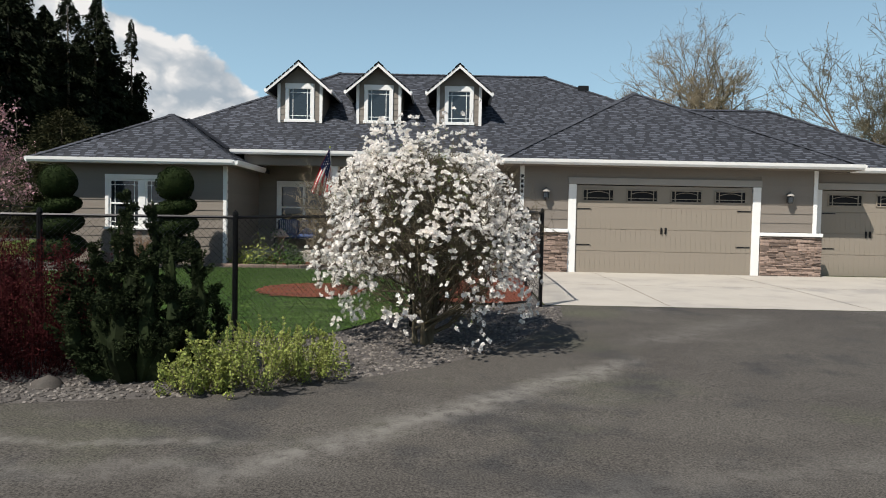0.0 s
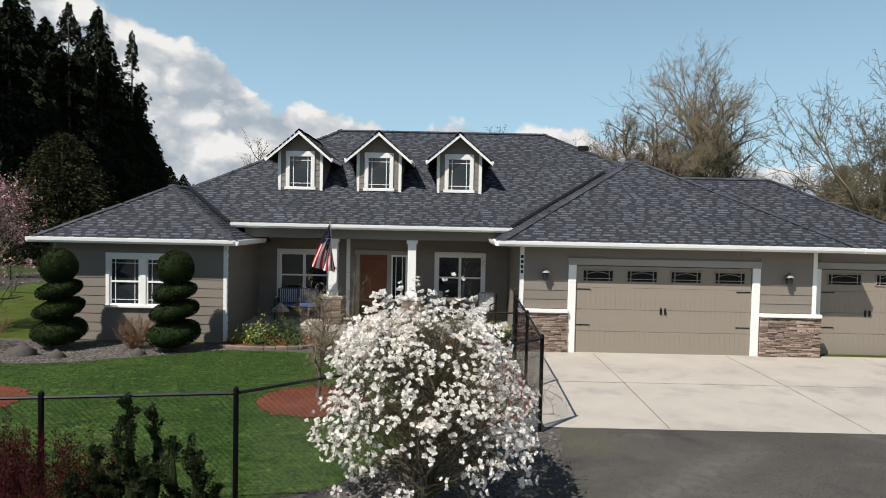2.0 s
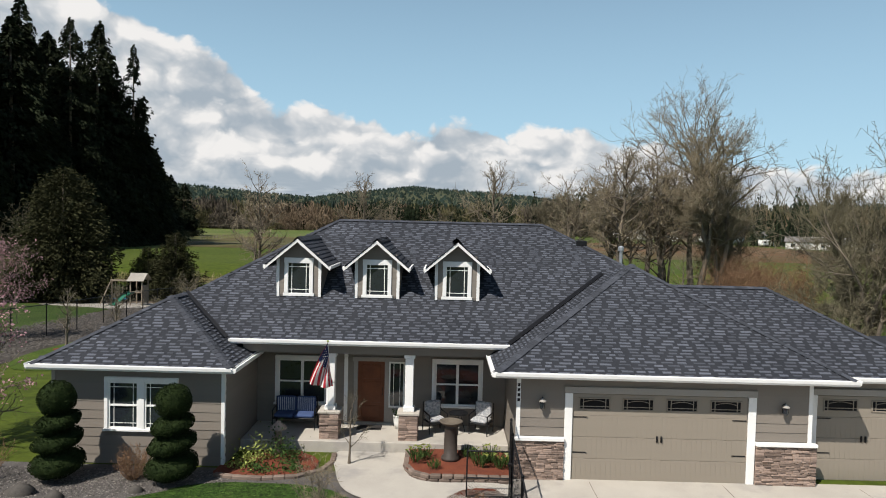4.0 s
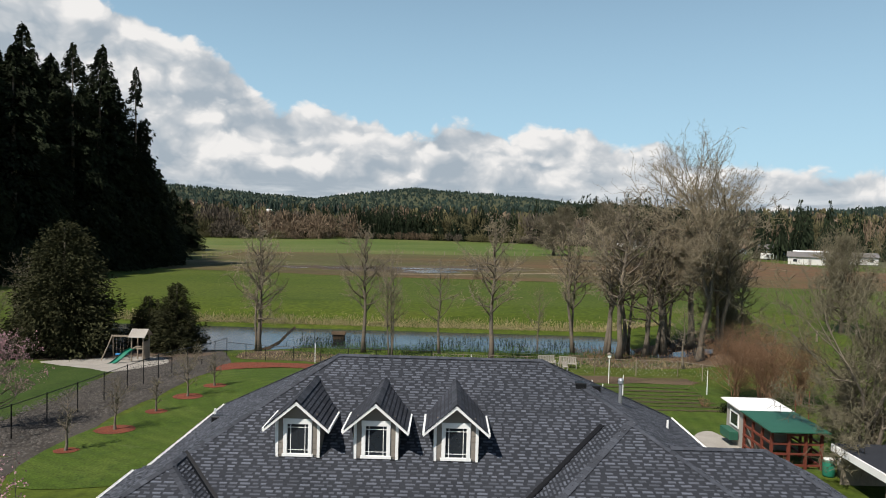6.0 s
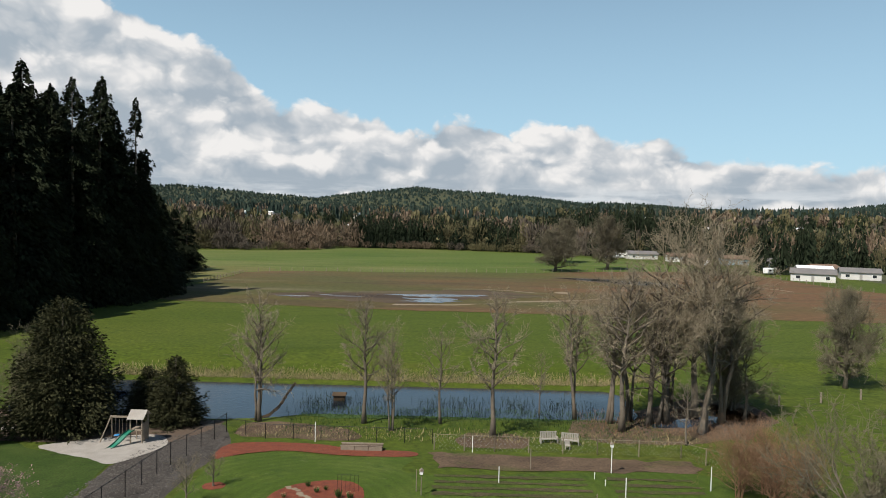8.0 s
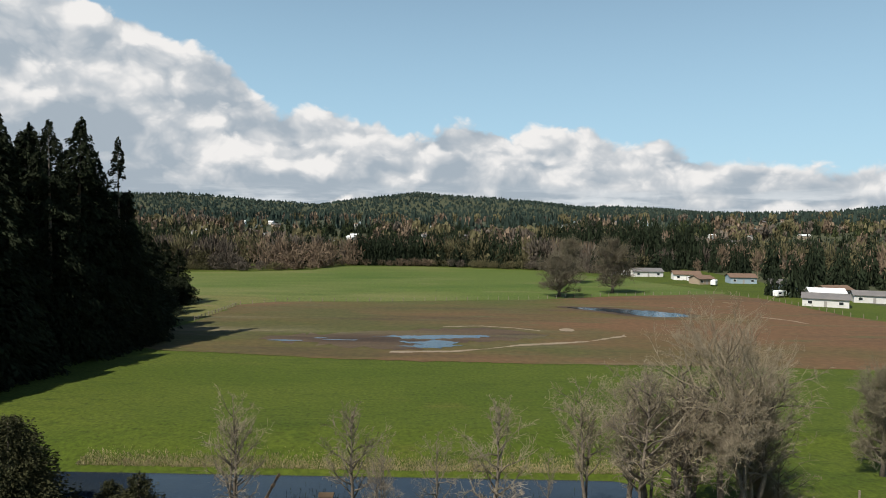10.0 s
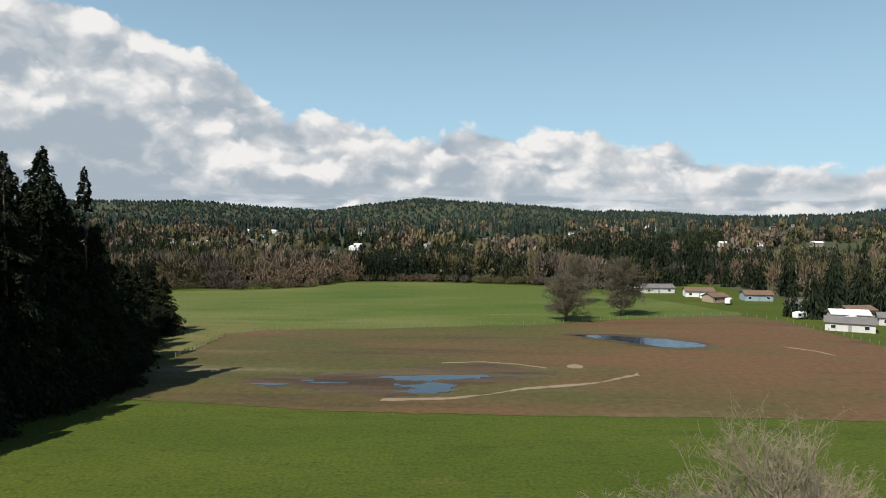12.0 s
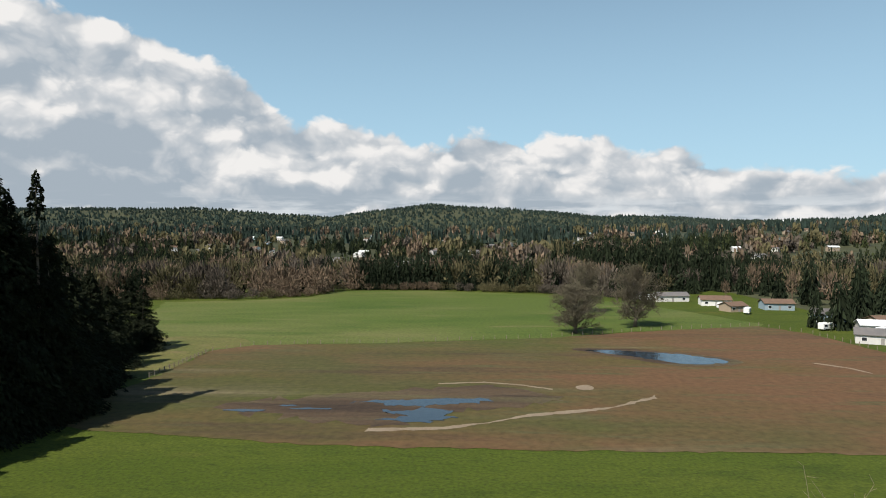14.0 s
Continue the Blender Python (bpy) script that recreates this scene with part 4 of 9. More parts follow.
def board_shape(length):
    """A lap board seen from -y: thin at the top, proud at its lower edge."""
    a, h = length / 2, 0.255
    v = [(x, y, z) for x in (-a, a) for y, z in ((0.0, 0.0), (-0.022, 0.0), (-0.006, h + 0.02), (0.0, h + 0.02))]
    return Mesh().add(v, [(0, 1, 2, 3), (7, 6, 5, 4), (0, 4, 5, 1), (1, 5, 6, 2), (2, 6, 7, 3)])


BOARDS = {}


def clad(parent, x0, x1, y, z0, z1, holes=(), turn=0.0, origin=None):
    """Lap boards on a wall, cut round its openings. turn=90 lays them on a wall that faces +x or -x, with x as the run."""
    z = z0
    rng = random.Random(int(x0 * 31 + y * 17))
    while z < z1 - 0.1:
        spans = [(x0, x1)]
        for hx0, hx1, hz0, hz1 in holes:
            if hz0 < z + 0.2 and hz1 > z + 0.06:
                spans = [s for a, b in spans for s in ((a, min(b, hx0)), (max(a, hx1), b)) if s[1] - s[0] > 0.04]
        for a, b in spans:
            cuts = [a]
            while b - cuts[-1] > 3.9:
                cuts.append(cuts[-1] + rng.uniform(2.2, 3.6))
            cuts.append(b)
            for p, q in zip(cuts, cuts[1:]):
                key = round(q - p - 0.004, 2)
                if key not in BOARDS:
                    BOARDS[key] = board_shape(key).data("siding_board", SIDE)
                if turn:
                    m = pose(y, (p + q) / 2, z, 0, 0, turn)
                else:
                    m = pose((p + q) / 2, y, z)
                part("siding_board", BOARDS[key], None, parent, at=m)
        z += 0.255


def window(parent, x0, x1, y, z0, z1, cols=2, label="white double-hung window", head=0.11, prairie=True):
    """A window in a wall that faces -y: casing, sash, meeting rail, glass and slim glazing bars."""
    c = head
    m = Mesh()
    for b in ((x0 - c, x1 + c, y - 0.05, y + 0.04, z1, z1 + c + 0.03), (x0 - c, x0, y - 0.045, y + 0.04, z0, z1), (x1, x1 + c, y - 0.045, y + 0.04, z0, z1)):
        m.box(*b, bev=0.008)
    win = part("window", m, M["white"], parent, label)
    part("sill", Mesh().box(x0 - c - 0.03, x1 + c + 0.03, y - 0.085, y + 0.04, z0 - 0.07, z0, bev=0.01), M["white"], win)
    gap = 0.09 if cols > 1 and x1 - x0 > 1.7 else 0.0
    if gap:
        part("mullion", Mesh().box((x0 + x1) / 2 - gap, (x0 + x1) / 2 + gap, y - 0.04, y + 0.03, z0, z1, bev=0.008), M["white"], win)
    w = (x1 - x0) / cols
    for i in range(cols):
        a, b = x0 + i * w + (gap if i else 0), x0 + (i + 1) * w - (gap if i < cols - 1 else 0)
        t = 0.045
        s = Mesh()
        for bx in ((a, b, z1 - t, z1), (a, b, z0, z0 + t), (a, a + t, z0 + t, z1 - t), (b - t, b, z0 + t, z1 - t)):
            s.box(bx[0], bx[1], y - 0.012, y + 0.03, bx[2], bx[3])
        if cols > 1:
            s.box(a + t, b - t, y - 0.02, y + 0.028, (z0 + z1) / 2 - 0.025, (z0 + z1) / 2 + 0.025)
        part("sash", s, M["white"], win)
        if prairie:
            g = Mesh()
            k = min(0.11, w * 0.17)
            for px in (a + t + k, b - t - k):
                g.box(px - 0.008, px + 0.008, y + 0.006, y + 0.018, z0 + t, z1 - t)
            for pz in (z0 + t + k, z1 - t - k):
                g.box(a + t, b - t, y + 0.008, y + 0.016, pz - 0.008, pz + 0.008)
            part("glazing_bar", g, M["white"], win)
        part("pane", Mesh().box(a + t, b - t, y + 0.02, y + 0.026, z0 + t, z1 - t), M["glass"], win)
    return win


# walls
def wall(name, boxes, label="grey painted wall"):
    return solid(name, boxes, SIDE, house, label)


W_Y, P_Y, G_Y, T_Y, FL = 17.85, 21.2, 17.5, 18.0, 0.35
wing_win = (-8.76, -6.86, 1.03, 2.38)
w_wing = wall("wall", [(-10.37, wing_win[0] - 0.02, W_Y, W_Y + 0.2, -0.1, 2.9), (wing_win[1] + 0.02, -5.45, W_Y, W_Y + 0.2, -0.1, 2.9),
                       (wing_win[0] - 0.02, wing_win[1] + 0.02, W_Y, W_Y + 0.2, -0.1, 1.0), (wing_win[0] - 0.02, wing_win[1] + 0.02, W_Y, W_Y + 0.2, 2.4, 2.9),
                       (-10.37, -10.17, W_Y + 0.2, 32.3, -0.1, 2.9), (-5.65, -5.45, W_Y + 0.2, P_Y, -0.1, 3.05)])
clad(w_wing, -10.3, -5.52, W_Y - 0.002, 0.02, 2.85, [(wing_win[0] - 0.11, wing_win[1] + 0.11, 0.96, 2.5)])
clad(w_wing, W_Y + 0.05, P_Y - 0.02, -5.448, 0.02, 3.0, turn=90)
solid("corner_board", [(-5.53, -5.43, W_Y - 0.03, W_Y + 0.1, -0.05, 2.85)], M["white"], house)
solid("corner_board", [(-10.39, -10.29, W_Y - 0.03, W_Y + 0.1, -0.05, 2.85)], M["trim"], house)
window(house, *wing_win[:2], W_Y - 0.02, *wing_win[2:], label="white double window in the grey wing wall")

pw2, pw3, dr = (-4.72, -3.13, 1.0, 2.45), (0.52, 2.0, 1.02, 2.45), (-2.1, -0.5, FL, 2.52)
cuts = sorted([pw2, dr, pw3])
boxes, x = [], -5.45
for a, b, c, d in cuts:
    boxes += [(x, a, P_Y, P_Y + 0.2, 0, 3.45), (a, b, P_Y, P_Y + 0.2, d, 3.45)] + ([(a, b, P_Y, P_Y + 0.2, 0, c)] if c > 0.5 else [])
    x = b
boxes.append((x, 2.86, P_Y, P_Y + 0.2, 0, 3.45))
w_porch = wall("wall", boxes)
clad(w_porch, -5.43, 2.85, P_Y - 0.002, FL, 3.4, [(a - 0.11, b + 0.11, c - 0.08, d + 0.12) for a, b, c, d in cuts])
window(house, *pw2[:2], P_Y - 0.02, *pw2[2:], prairie=False, label="white double window under the porch roof")
window(house, *pw3[:2], P_Y - 0.02, *pw3[2:], prairie=False, label="white double window beside the front door")

g_open, t_open = (4.42, 9.32, 0, 2.47), (11.5, 14.25, 0, 2.47)
w_gar = wall("wall", [(2.86, g_open[0], G_Y, G_Y + 0.2, -0.1, 3.05), (g_open[1], 11.1, G_Y, G_Y + 0.2, -0.1, 3.05), (g_open[0], g_open[1], G_Y, G_Y + 0.2, 2.47, 3.05),
                      (2.86, 3.06, G_Y + 0.2, P_Y, -0.1, 3.2), (10.9, 11.1, G_Y + 0.2, T_Y, -0.1, 3.05)])
clad(w_gar, 2.95, 11.0, G_Y - 0.002, 1.24, 2.95, [(4.2, 9.54, 0, 2.66)])
w_thd = wall("wall", [(11.1, t_open[0], T_Y, T_Y + 0.2, -0.1, 3.05), (t_open[1], 14.7, T_Y, T_Y + 0.2, -0.1, 3.05), (t_open[0], t_open[1], T_Y, T_Y + 0.2, 2.47, 3.05), (14.5, 14.7, T_Y + 0.2, 24.2, -0.1, 3.05)])
clad(w_thd, 14.36, 14.66, T_Y - 0.002, 0.05, 2.95)
wall("wall", [(-10.17, 12.0, 32.1, 32.3, -0.1, 3.0), (11.8, 12.0, 24.2, 32.1, -0.1, 3.0)])
for x in (2.85, 11.0):
    solid("corner_board", [(x, x + 0.11, G_Y - 0.03, G_Y + 0.08, 1.2, 2.95)], M["white"], house)
# house number plate rendered as bars
solid("number_bars", [(2.87, 2.94, G_Y - 0.04, G_Y - 0.03, 2.62 - i * 0.14, 2.71 - i * 0.14) for i in range(4)], M["black"], house, "dark vertical house number bars")
# water table and ledge stone
for x0, x1 in ((2.8, 4.2), (9.54, 11.24)):
    solid("stone_ledge", [(x0, x1, G_Y - 0.16, G_Y, 1.12, 1.22)], M["white"], house, bev=0.012)
    back = solid("stone_veneer", [(x0 + 0.02, x1 - 0.02, G_Y - 0.07, G_Y, -0.02, 1.12)], M["mortar"], house, "stacked ledge stone in browns and greys")
    rng = random.Random(int(x0 * 10))
    z, bx = 0.0, []
    while z < 1.1:
        h = min(rng.choice((0.035, 0.045, 0.055, 0.07)), 1.12 - z)
        x = x0
        while x < x1 - 0.02:
            w = min(rng.choice((0.12, 0.18, 0.24, 0.32)), x1 - x)
            d = rng.choice((0.09, 0.10, 0.11, 0.125))
            bx.append((x + 0.003, x + w - 0.003, G_Y - d, G_Y - 0.06, z + 0.003, z + h - 0.002))
            x += w
        z += h
    pieces_of("stone", bx, M["stone"], back, bev=0.006)


def garage_door(x0, x1, y, n_win, label):
    """A carriage-style sectional door: four sections of boards, lights in the top one, straps and handles."""
    z1 = 2.45
    d = part("garage_door", Mesh().box(x0, x1, y + 0.05, y + 0.09, 0.0, z1), M["door_paint"], house, label)
    lines = []
    hz = z1 / 4
    for k in range(4):
        lines.append((x0 + 0.01, x1 - 0.01, y + 0.03, y + 0.052, k * hz + 0.002, (k + 1) * hz - 0.002))
    pieces_of("door_section", lines, M["door_paint"], d, bev=0.006)
    n = int((x1 - x0) / 0.14)
    w = (x1 - x0) / n
    pieces_of("bead_board", [(x0 + i * w + 0.002, x0 + (i + 1) * w - 0.002, y + 0.026, y + 0.031, k * hz + 0.02, (k + 1) * hz - 0.02) for i in range(n) for k in range(3)], M["door_paint"], d)
    ww = (x1 - x0) / n_win
    for i in range(n_win):
        a, b = x0 + i * ww + ww * 0.14, x0 + (i + 1) * ww - ww * 0.14
        z0w, z1w = 3 * hz + 0.16, z1 - 0.1
        f = Mesh()
        t = 0.035
        for q in ((a, b, z0w, z0w + t), (a, b, z1w - t, z1w), (a, a + t, z0w, z1w), (b - t, b, z0w, z1w)):
            f.box(q[0], q[1], y + 0.008, y + 0.032, q[2], q[3], bev=0.006)
        for px in (a + 0.13, b - 0.13):
            f.box(px - 0.012, px + 0.012, y + 0.016, y + 0.028, z0w, z1w)
        f.box(a, b, y + 0.016, y + 0.028, z0w + 0.09, z0w + 0.11)
        # arched upper bar
        k = 10
        pts = [(a + 0.13 + (b - a - 0.26) * j / k, y + 0.02, z1w - 0.13 + 0.06 * math.sin(math.pi * j / k)) for j in range(k + 1)]
        f.tube(pts, 0.010, 4)
        fr = part("light_frame", f, M["door_paint"], d)
        part("pane", Mesh().box(a + t, b - t, y + 0.024, y + 0.029, z0w + t, z1w - t), M["dark_glass"], fr)
    mid = (x0 + x1) / 2
    for s in (-1, 1):
        h = Mesh().box(mid + s * 0.06 - 0.028, mid + s * 0.06 + 0.028, y + 0.008, y + 0.024, 1.12, 1.3, bev=0.006)
        h.tube([(mid + s * 0.06, y + 0.01, 1.14), (mid + s * 0.06, y - 0.03, 1.17), (mid + s * 0.06, y - 0.03, 1.25), (mid + s * 0.06, y + 0.01, 1.28)], 0.01, 5)
        part("door_handle", h, M["black"], d, "black iron handle")
        for z in (0.78, 1.78):
            e = x0 + 0.03 if s < 0 else x1 - 0.03
            st = Mesh().box(min(e, e - s * 0.36), max(e, e - s * 0.36), y + 0.012, y + 0.024, z, z + 0.028)
            st.lathe([(0.001, -0.004), (0.026, 0), (0.026, 0.006), (0.001, 0.01)], (e - s * 0.37, y + 0.018, z + 0.014), 8)
            part("strap_hinge", st, M["black"], d, "black iron strap hinge")
    return d


garage_door(g_open[0], g_open[1], G_Y - 0.02, 4, "tan double garage door with arched lights")
garage_door(t_open[0], t_open[1], T_Y - 0.02, 2, "tan single garage door with arched lights")
for a, b, y, s in ((4.42, 9.32, G_Y, 0.22), (11.5, 14.25, T_Y, 0.17)):
    solid("door_casing", [(a - s, a, y - 0.05, y + 0.04, 0.0, 2.47), (b, b + s, y - 0.05, y + 0.04, 0, 2.47)], M["white"], house, bev=0.01)
    solid("door_head", [(a - s - 0.02, b + s + 0.02, y - 0.06, y + 0.04, 2.47, 2.66)], M["trim"], house, bev=0.01)

# front door with sidelight
fd = solid("front_door", [(-2.07, -1.17, P_Y + 0.03, P_Y + 0.075, FL + 0.05, 2.45)], M["wood_door"], house, "red-brown stained panelled front door")
for z0, z1 in ((FL + 0.2, 0.95), (1.05, 1.75), (1.85, 2.32)):
    part("panel", Mesh().box(-1.93, -1.31, P_Y + 0.012, P_Y + 0.032, z0, z1, bev=0.018), M["wood_door"], fd)
part("door_handle", Mesh().tube([(-1.24, P_Y + 0.03, 1.3), (-1.24, P_Y - 0.03, 1.33), (-1.24, P_Y - 0.03, 1.52), (-1.24, P_Y + 0.03, 1.55)], 0.012, 6), M["black"], fd)
solid("door_frame", [(-2.2, -2.07, P_Y - 0.05, P_Y + 0.1, FL, 2.47), (-1.17, -1.03, P_Y - 0.05, P_Y + 0.1, FL, 2.47), (-0.5, -0.38, P_Y - 0.05, P_Y + 0.1, FL, 2.47), (-2.24, -0.34, P_Y - 0.06, P_Y + 0.1, 2.45, 2.6), (-1.03, -0.5, P_Y - 0.03, P_Y + 0.1, FL, 0.9)], M["trim"], house, bev=0.008)
sl = solid("sidelight", [(-1.03, -0.98, P_Y - 0.02, P_Y + 0.03, 0.9, 2.45), (-0.55, -0.5, P_Y - 0.02, P_Y + 0.03, 0.9, 2.45), (-0.98, -0.55, P_Y - 0.02, P_Y + 0.03, 0.9, 0.96), (-0.98, -0.55, P_Y - 0.02, P_Y + 0.03, 2.39, 2.45)], M["white"], house, "narrow sidelight beside the door")
part("pane", Mesh().box(-0.98, -0.55, P_Y + 0.004, P_Y + 0.012, 0.96, 2.39), M["glass"], sl)
part("glazing_bar", Mesh().box(-0.88, -0.86, P_Y - 0.008, P_Y + 0.006, 0.96, 2.39).box(-0.67, -0.65, P_Y - 0.008, P_Y + 0.006, 0.96, 2.39), M["white"], sl)
solid("threshold", [(-2.2, -0.38, P_Y - 0.1, P_Y + 0.1, FL, FL + 0.05)], M["concrete"], house)
solid("trim_post", [(-2.52, -2.4, P_Y - 0.06, P_Y, FL, 2.95)], M["white"], house)
solid("trim_post", [(-0.34, -0.24, P_Y - 0.06, P_Y, 0.9, 2.95)], M["white"], house)
# porch slab, beam, ceiling and columns
solid("porch_slab", [(-5.4, 2.84, 19.25, P_Y, -0.05, FL)], M["concrete"], house, bev=0.02)
solid("porch_ceiling", [(-5.44, 2.85, 19.5, P_Y, 3.24, 3.28)], M["siding"], house)
solid("porch_beam", [(-5.44, 2.85, 19.55, 19.9, 3.0, 3.24)], M["siding"], house)
for x in (-2.72, -0.27):
    col = part("column", Mesh().box(x - 0.13, x + 0.13, 19.62, 19.88, 1.22, 3.0, bev=0.01).box(x - 0.17, x + 0.17, 19.58, 19.92, 1.22, 1.36, bev=0.01).box(x - 0.17, x + 0.17, 19.58, 19.92, 2.88, 3.0, bev=0.01), M["white"], house, "square white porch column on a stone base")
    part("cap_stone", Mesh().box(x - 0.35, x + 0.35, 19.4, 20.1, 1.14, 1.22, bev=0.015), M["concrete"], col)
    part("base", Mesh().box(x - 0.24, x + 0.24, 19.5, 19.98, FL - 0.2, 1.14), M["mortar"], col)
    rng = random.Random(int(x * 9))
    z, bx = FL - 0.2, []
    while z < 1.12:
        h = min(rng.choice((0.05, 0.07, 0.09)), 1.14 - z)
        k = rng.uniform(0.15, 0.35)
        for a, b in ((x - 0.3, x - 0.3 + k), (x - 0.3 + k, x + 0.3)):
            bx.append((a + 0.003, b - 0.003, 19.44 - rng.uniform(0, 0.03), 19.5, z + 0.003, z + h - 0.003))
        for sx in (-1, 1):
            lo, hi = sorted((x + sx * 0.24, x + sx * (0.29 + rng.uniform(0, 0.02))))
            bx.append((lo, hi, 19.5, 19.98, z + 0.003, z + h - 0.003))
        z += h
    pieces_of("stone", bx, M["stone"], col, bev=0.006)

# wall lanterns
for x in (3.56, 10.3):
    ln = part("wall_lantern", Mesh().box(x - 0.05, x + 0.05, G_Y - 0.05, G_Y - 0.02, 2.05, 2.3, bev=0.01).tube([(x, G_Y - 0.03, 2.28), (x, G_Y - 0.12, 2.36), (x, G_Y - 0.14, 2.3)], 0.012, 6), M["black"], house, "black wall lantern with frosted shade")
    part("shade", Mesh().lathe([(0.05, 0.0), (0.075, 0.06), (0.075, 0.2), (0.06, 0.22)], (x, G_Y - 0.14, 2.02), 12), M["glass"], ln)
    part("cap", Mesh().lathe([(0.11, 0.0), (0.1, 0.02), (0.03, 0.08), (0.01, 0.1)], (x, G_Y - 0.14, 2.24), 12), M["trim"], ln)

# ---- roof ----
# hip roofs as planes z = c + sx * x + sy * y over an outline; the house is the highest of them
def hip(x0, x1, y0, y1, z0, s):
    return [("left", z0 - s * x0, s, 0), ("right", z0 + s * x1, -s, 0), ("front", z0 - s * y0, 0, s), ("back", z0 + s * y1, 0, -s)], (x0, x1, y0, y1)


S = 0.578
ROOFS = {
    "main": ([("left", 3.1 + 0.6 * 10.23, 0.6, 0), ("right", 3.05 + 0.55 * 12.04, -0.55, 0), ("front", 3.42 - S * 19.34, 0, S), ("back", 7.142 + S * 25.78, 0, -S)], (-10.23, 12.04, 19.34, 32.77)),
    "wing": hip(-10.77, -5.08, 17.34, 24.0, 2.93, S),
    "garage": hip(2.2, 12.05, 17.0, 27.0, 3.09, 0.56),
    "third": hip(4.6, 15.2, 17.6, 25.1, 3.06, S),
}


def roof_z(name, x, y):
    planes, (x0, x1, y0, y1) = ROOFS[name]
    if not (x0 - 1e-6 <= x <= x1 + 1e-6 and y0 - 1e-6 <= y <= y1 + 1e-6):
        return -9.0, ""
    return min((c + sx * x + sy * y, side) for side, c, sx, sy in planes)


def clip_poly(poly, keep):
    out = []
    for (p, q) in zip(poly, poly[1:] + poly[:1]):
        a, b = keep(*p), keep(*q)
        if a >= 0:
            out.append(p)
        if (a >= 0) != (b >= 0):
            t = a / (a - b)
            out.append((p[0] + (q[0] - p[0]) * t, p[1] + (q[1] - p[1]) * t))
    return out


roof = part("roof", Mesh().box(-1, 1, 25, 26, 5.0, 5.2), M["shingle"], house, "dark charcoal architectural shingle roof")
rng = np.random.default_rng(11)
tabs, n_single = Mesh(), 0
one_tab = None
for rname, (planes, (x0, x1, y0, y1)) in ROOFS.items():
    for side, c, sx, sy in planes:
        deck = Mesh()
        poly = [(x0, y0), (x1, y0), (x1, y1), (x0, y1)]
        for s2, c2, sx2, sy2 in planes:
            if s2 != side and poly:
                poly = clip_poly(poly, lambda x, y: (c2 + sx2 * x + sy2 * y) - (c + sx * x + sy * y))
        if len(poly) < 3:
            continue
        pts = [(x, y, c + sx * x + sy * y) for x, y in poly]
        low = [(x, y, c + sx * x + sy * y - 0.12) for x, y in poly]
        k = len(pts)
        deck.add(pts + low, [tuple(range(k)), tuple(reversed(range(k, 2 * k)))] + [(i, k + i, k + (i + 1) % k, (i + 1) % k) for i in range(k)])
        part("roof_slope", deck, M["shingle"], roof)
        if side == "back":
            continue
        # shingle tabs in courses up the slope
        grad = np.array((sx, sy))
        g = np.linalg.norm(grad)
        up2, run2 = grad / g, np.array((grad[1], -grad[0])) / g
        k = math.sqrt(1 + g * g)
        step = 0.135 / k
        d0 = [np.dot(p, up2) for p in poly]
        r0 = [np.dot(p, run2) for p in poly]
        d = min(d0)
        course = 0
        while d < max(d0):
            r = min(r0) - rng.uniform(0, 0.3)
            while r < max(r0):
                wdt = rng.choice((0.18, 0.25, 0.33))
                cx, cy = up2 * (d + step / 2) + run2 * (r + wdt / 2)
                z, at = roof_z(rname, cx, cy)
                if at == side and all(roof_z(o, cx, cy)[0] <= z for o in ROOFS if o != rname):
                    th = rng.choice((0.010, 0.017, 0.024))
                    a, b = up2 * d + run2 * (r + 0.003), up2 * d + run2 * (r + wdt - 0.003)
                    e, f = b + up2 * step * 0.58, a + up2 * step * 0.58
                    zz = [c + sx * p[0] + sy * p[1] for p in (a, b, e, f)]
                    v = [(*a, zz[0] + th), (*b, zz[1] + th), (*e, zz[2] + 0.004), (*f, zz[3] + 0.004), (*a, zz[0]), (*b, zz[1])]
                    if rname == "main" and side == "front" and n_single < 280 and -2.6 < cx < 2.6 and 19.5 < cy < 20.9:
                        n_single += 1
                        o = np.array((cx, cy, z))
                        part("shingle", Mesh().add(np.array(v) - o, [(0, 1, 2, 3), (4, 5, 1, 0)]), M["shingle_one"], roof, at=tuple(o))
                    else:
                        tabs.add(v, [(0, 1, 2, 3), (4, 5, 1, 0)])
                r += wdt + rng.choice((0.08, 0.13, 0.20))
            d += step
            course += 1
tagged(part("shingles", tabs, M["shingle_tab"], roof), kind="stuff")


CAPS = Mesh()


def caps(pts):
    """Overlapping folded cap shingles along a hip or ridge."""
    m = CAPS
    for (p, q) in zip(pts, pts[1:]):
        p, q = np.array(p, float), np.array(q, float)
        n = int(np.linalg.norm(q - p) / 0.2)
        d = (q - p) / np.linalg.norm(q - p)
        s = np.cross(d, (0, 0, 1))
        s /= np.linalg.norm(s)
        drop = 0.07 if abs(d[2]) < 0.05 else 0.045
        for i in range(n):
            a, b = p + (q - p) * i / n, p + (q - p) * (i + 1.25) / n
            a = a + (0, 0, 0.034)
            b = b + (0, 0, 0.022)
            m.add([a - s * 0.15 - (0, 0, drop), a, a + s * 0.15 - (0, 0, drop), b - s * 0.15 - (0, 0, drop), b, b + s * 0.15 - (0, 0, drop), a - (0, 0, 0.02)], [(0, 1, 4, 3), (1, 2, 5, 4), (0, 6, 1), (6, 2, 1)])


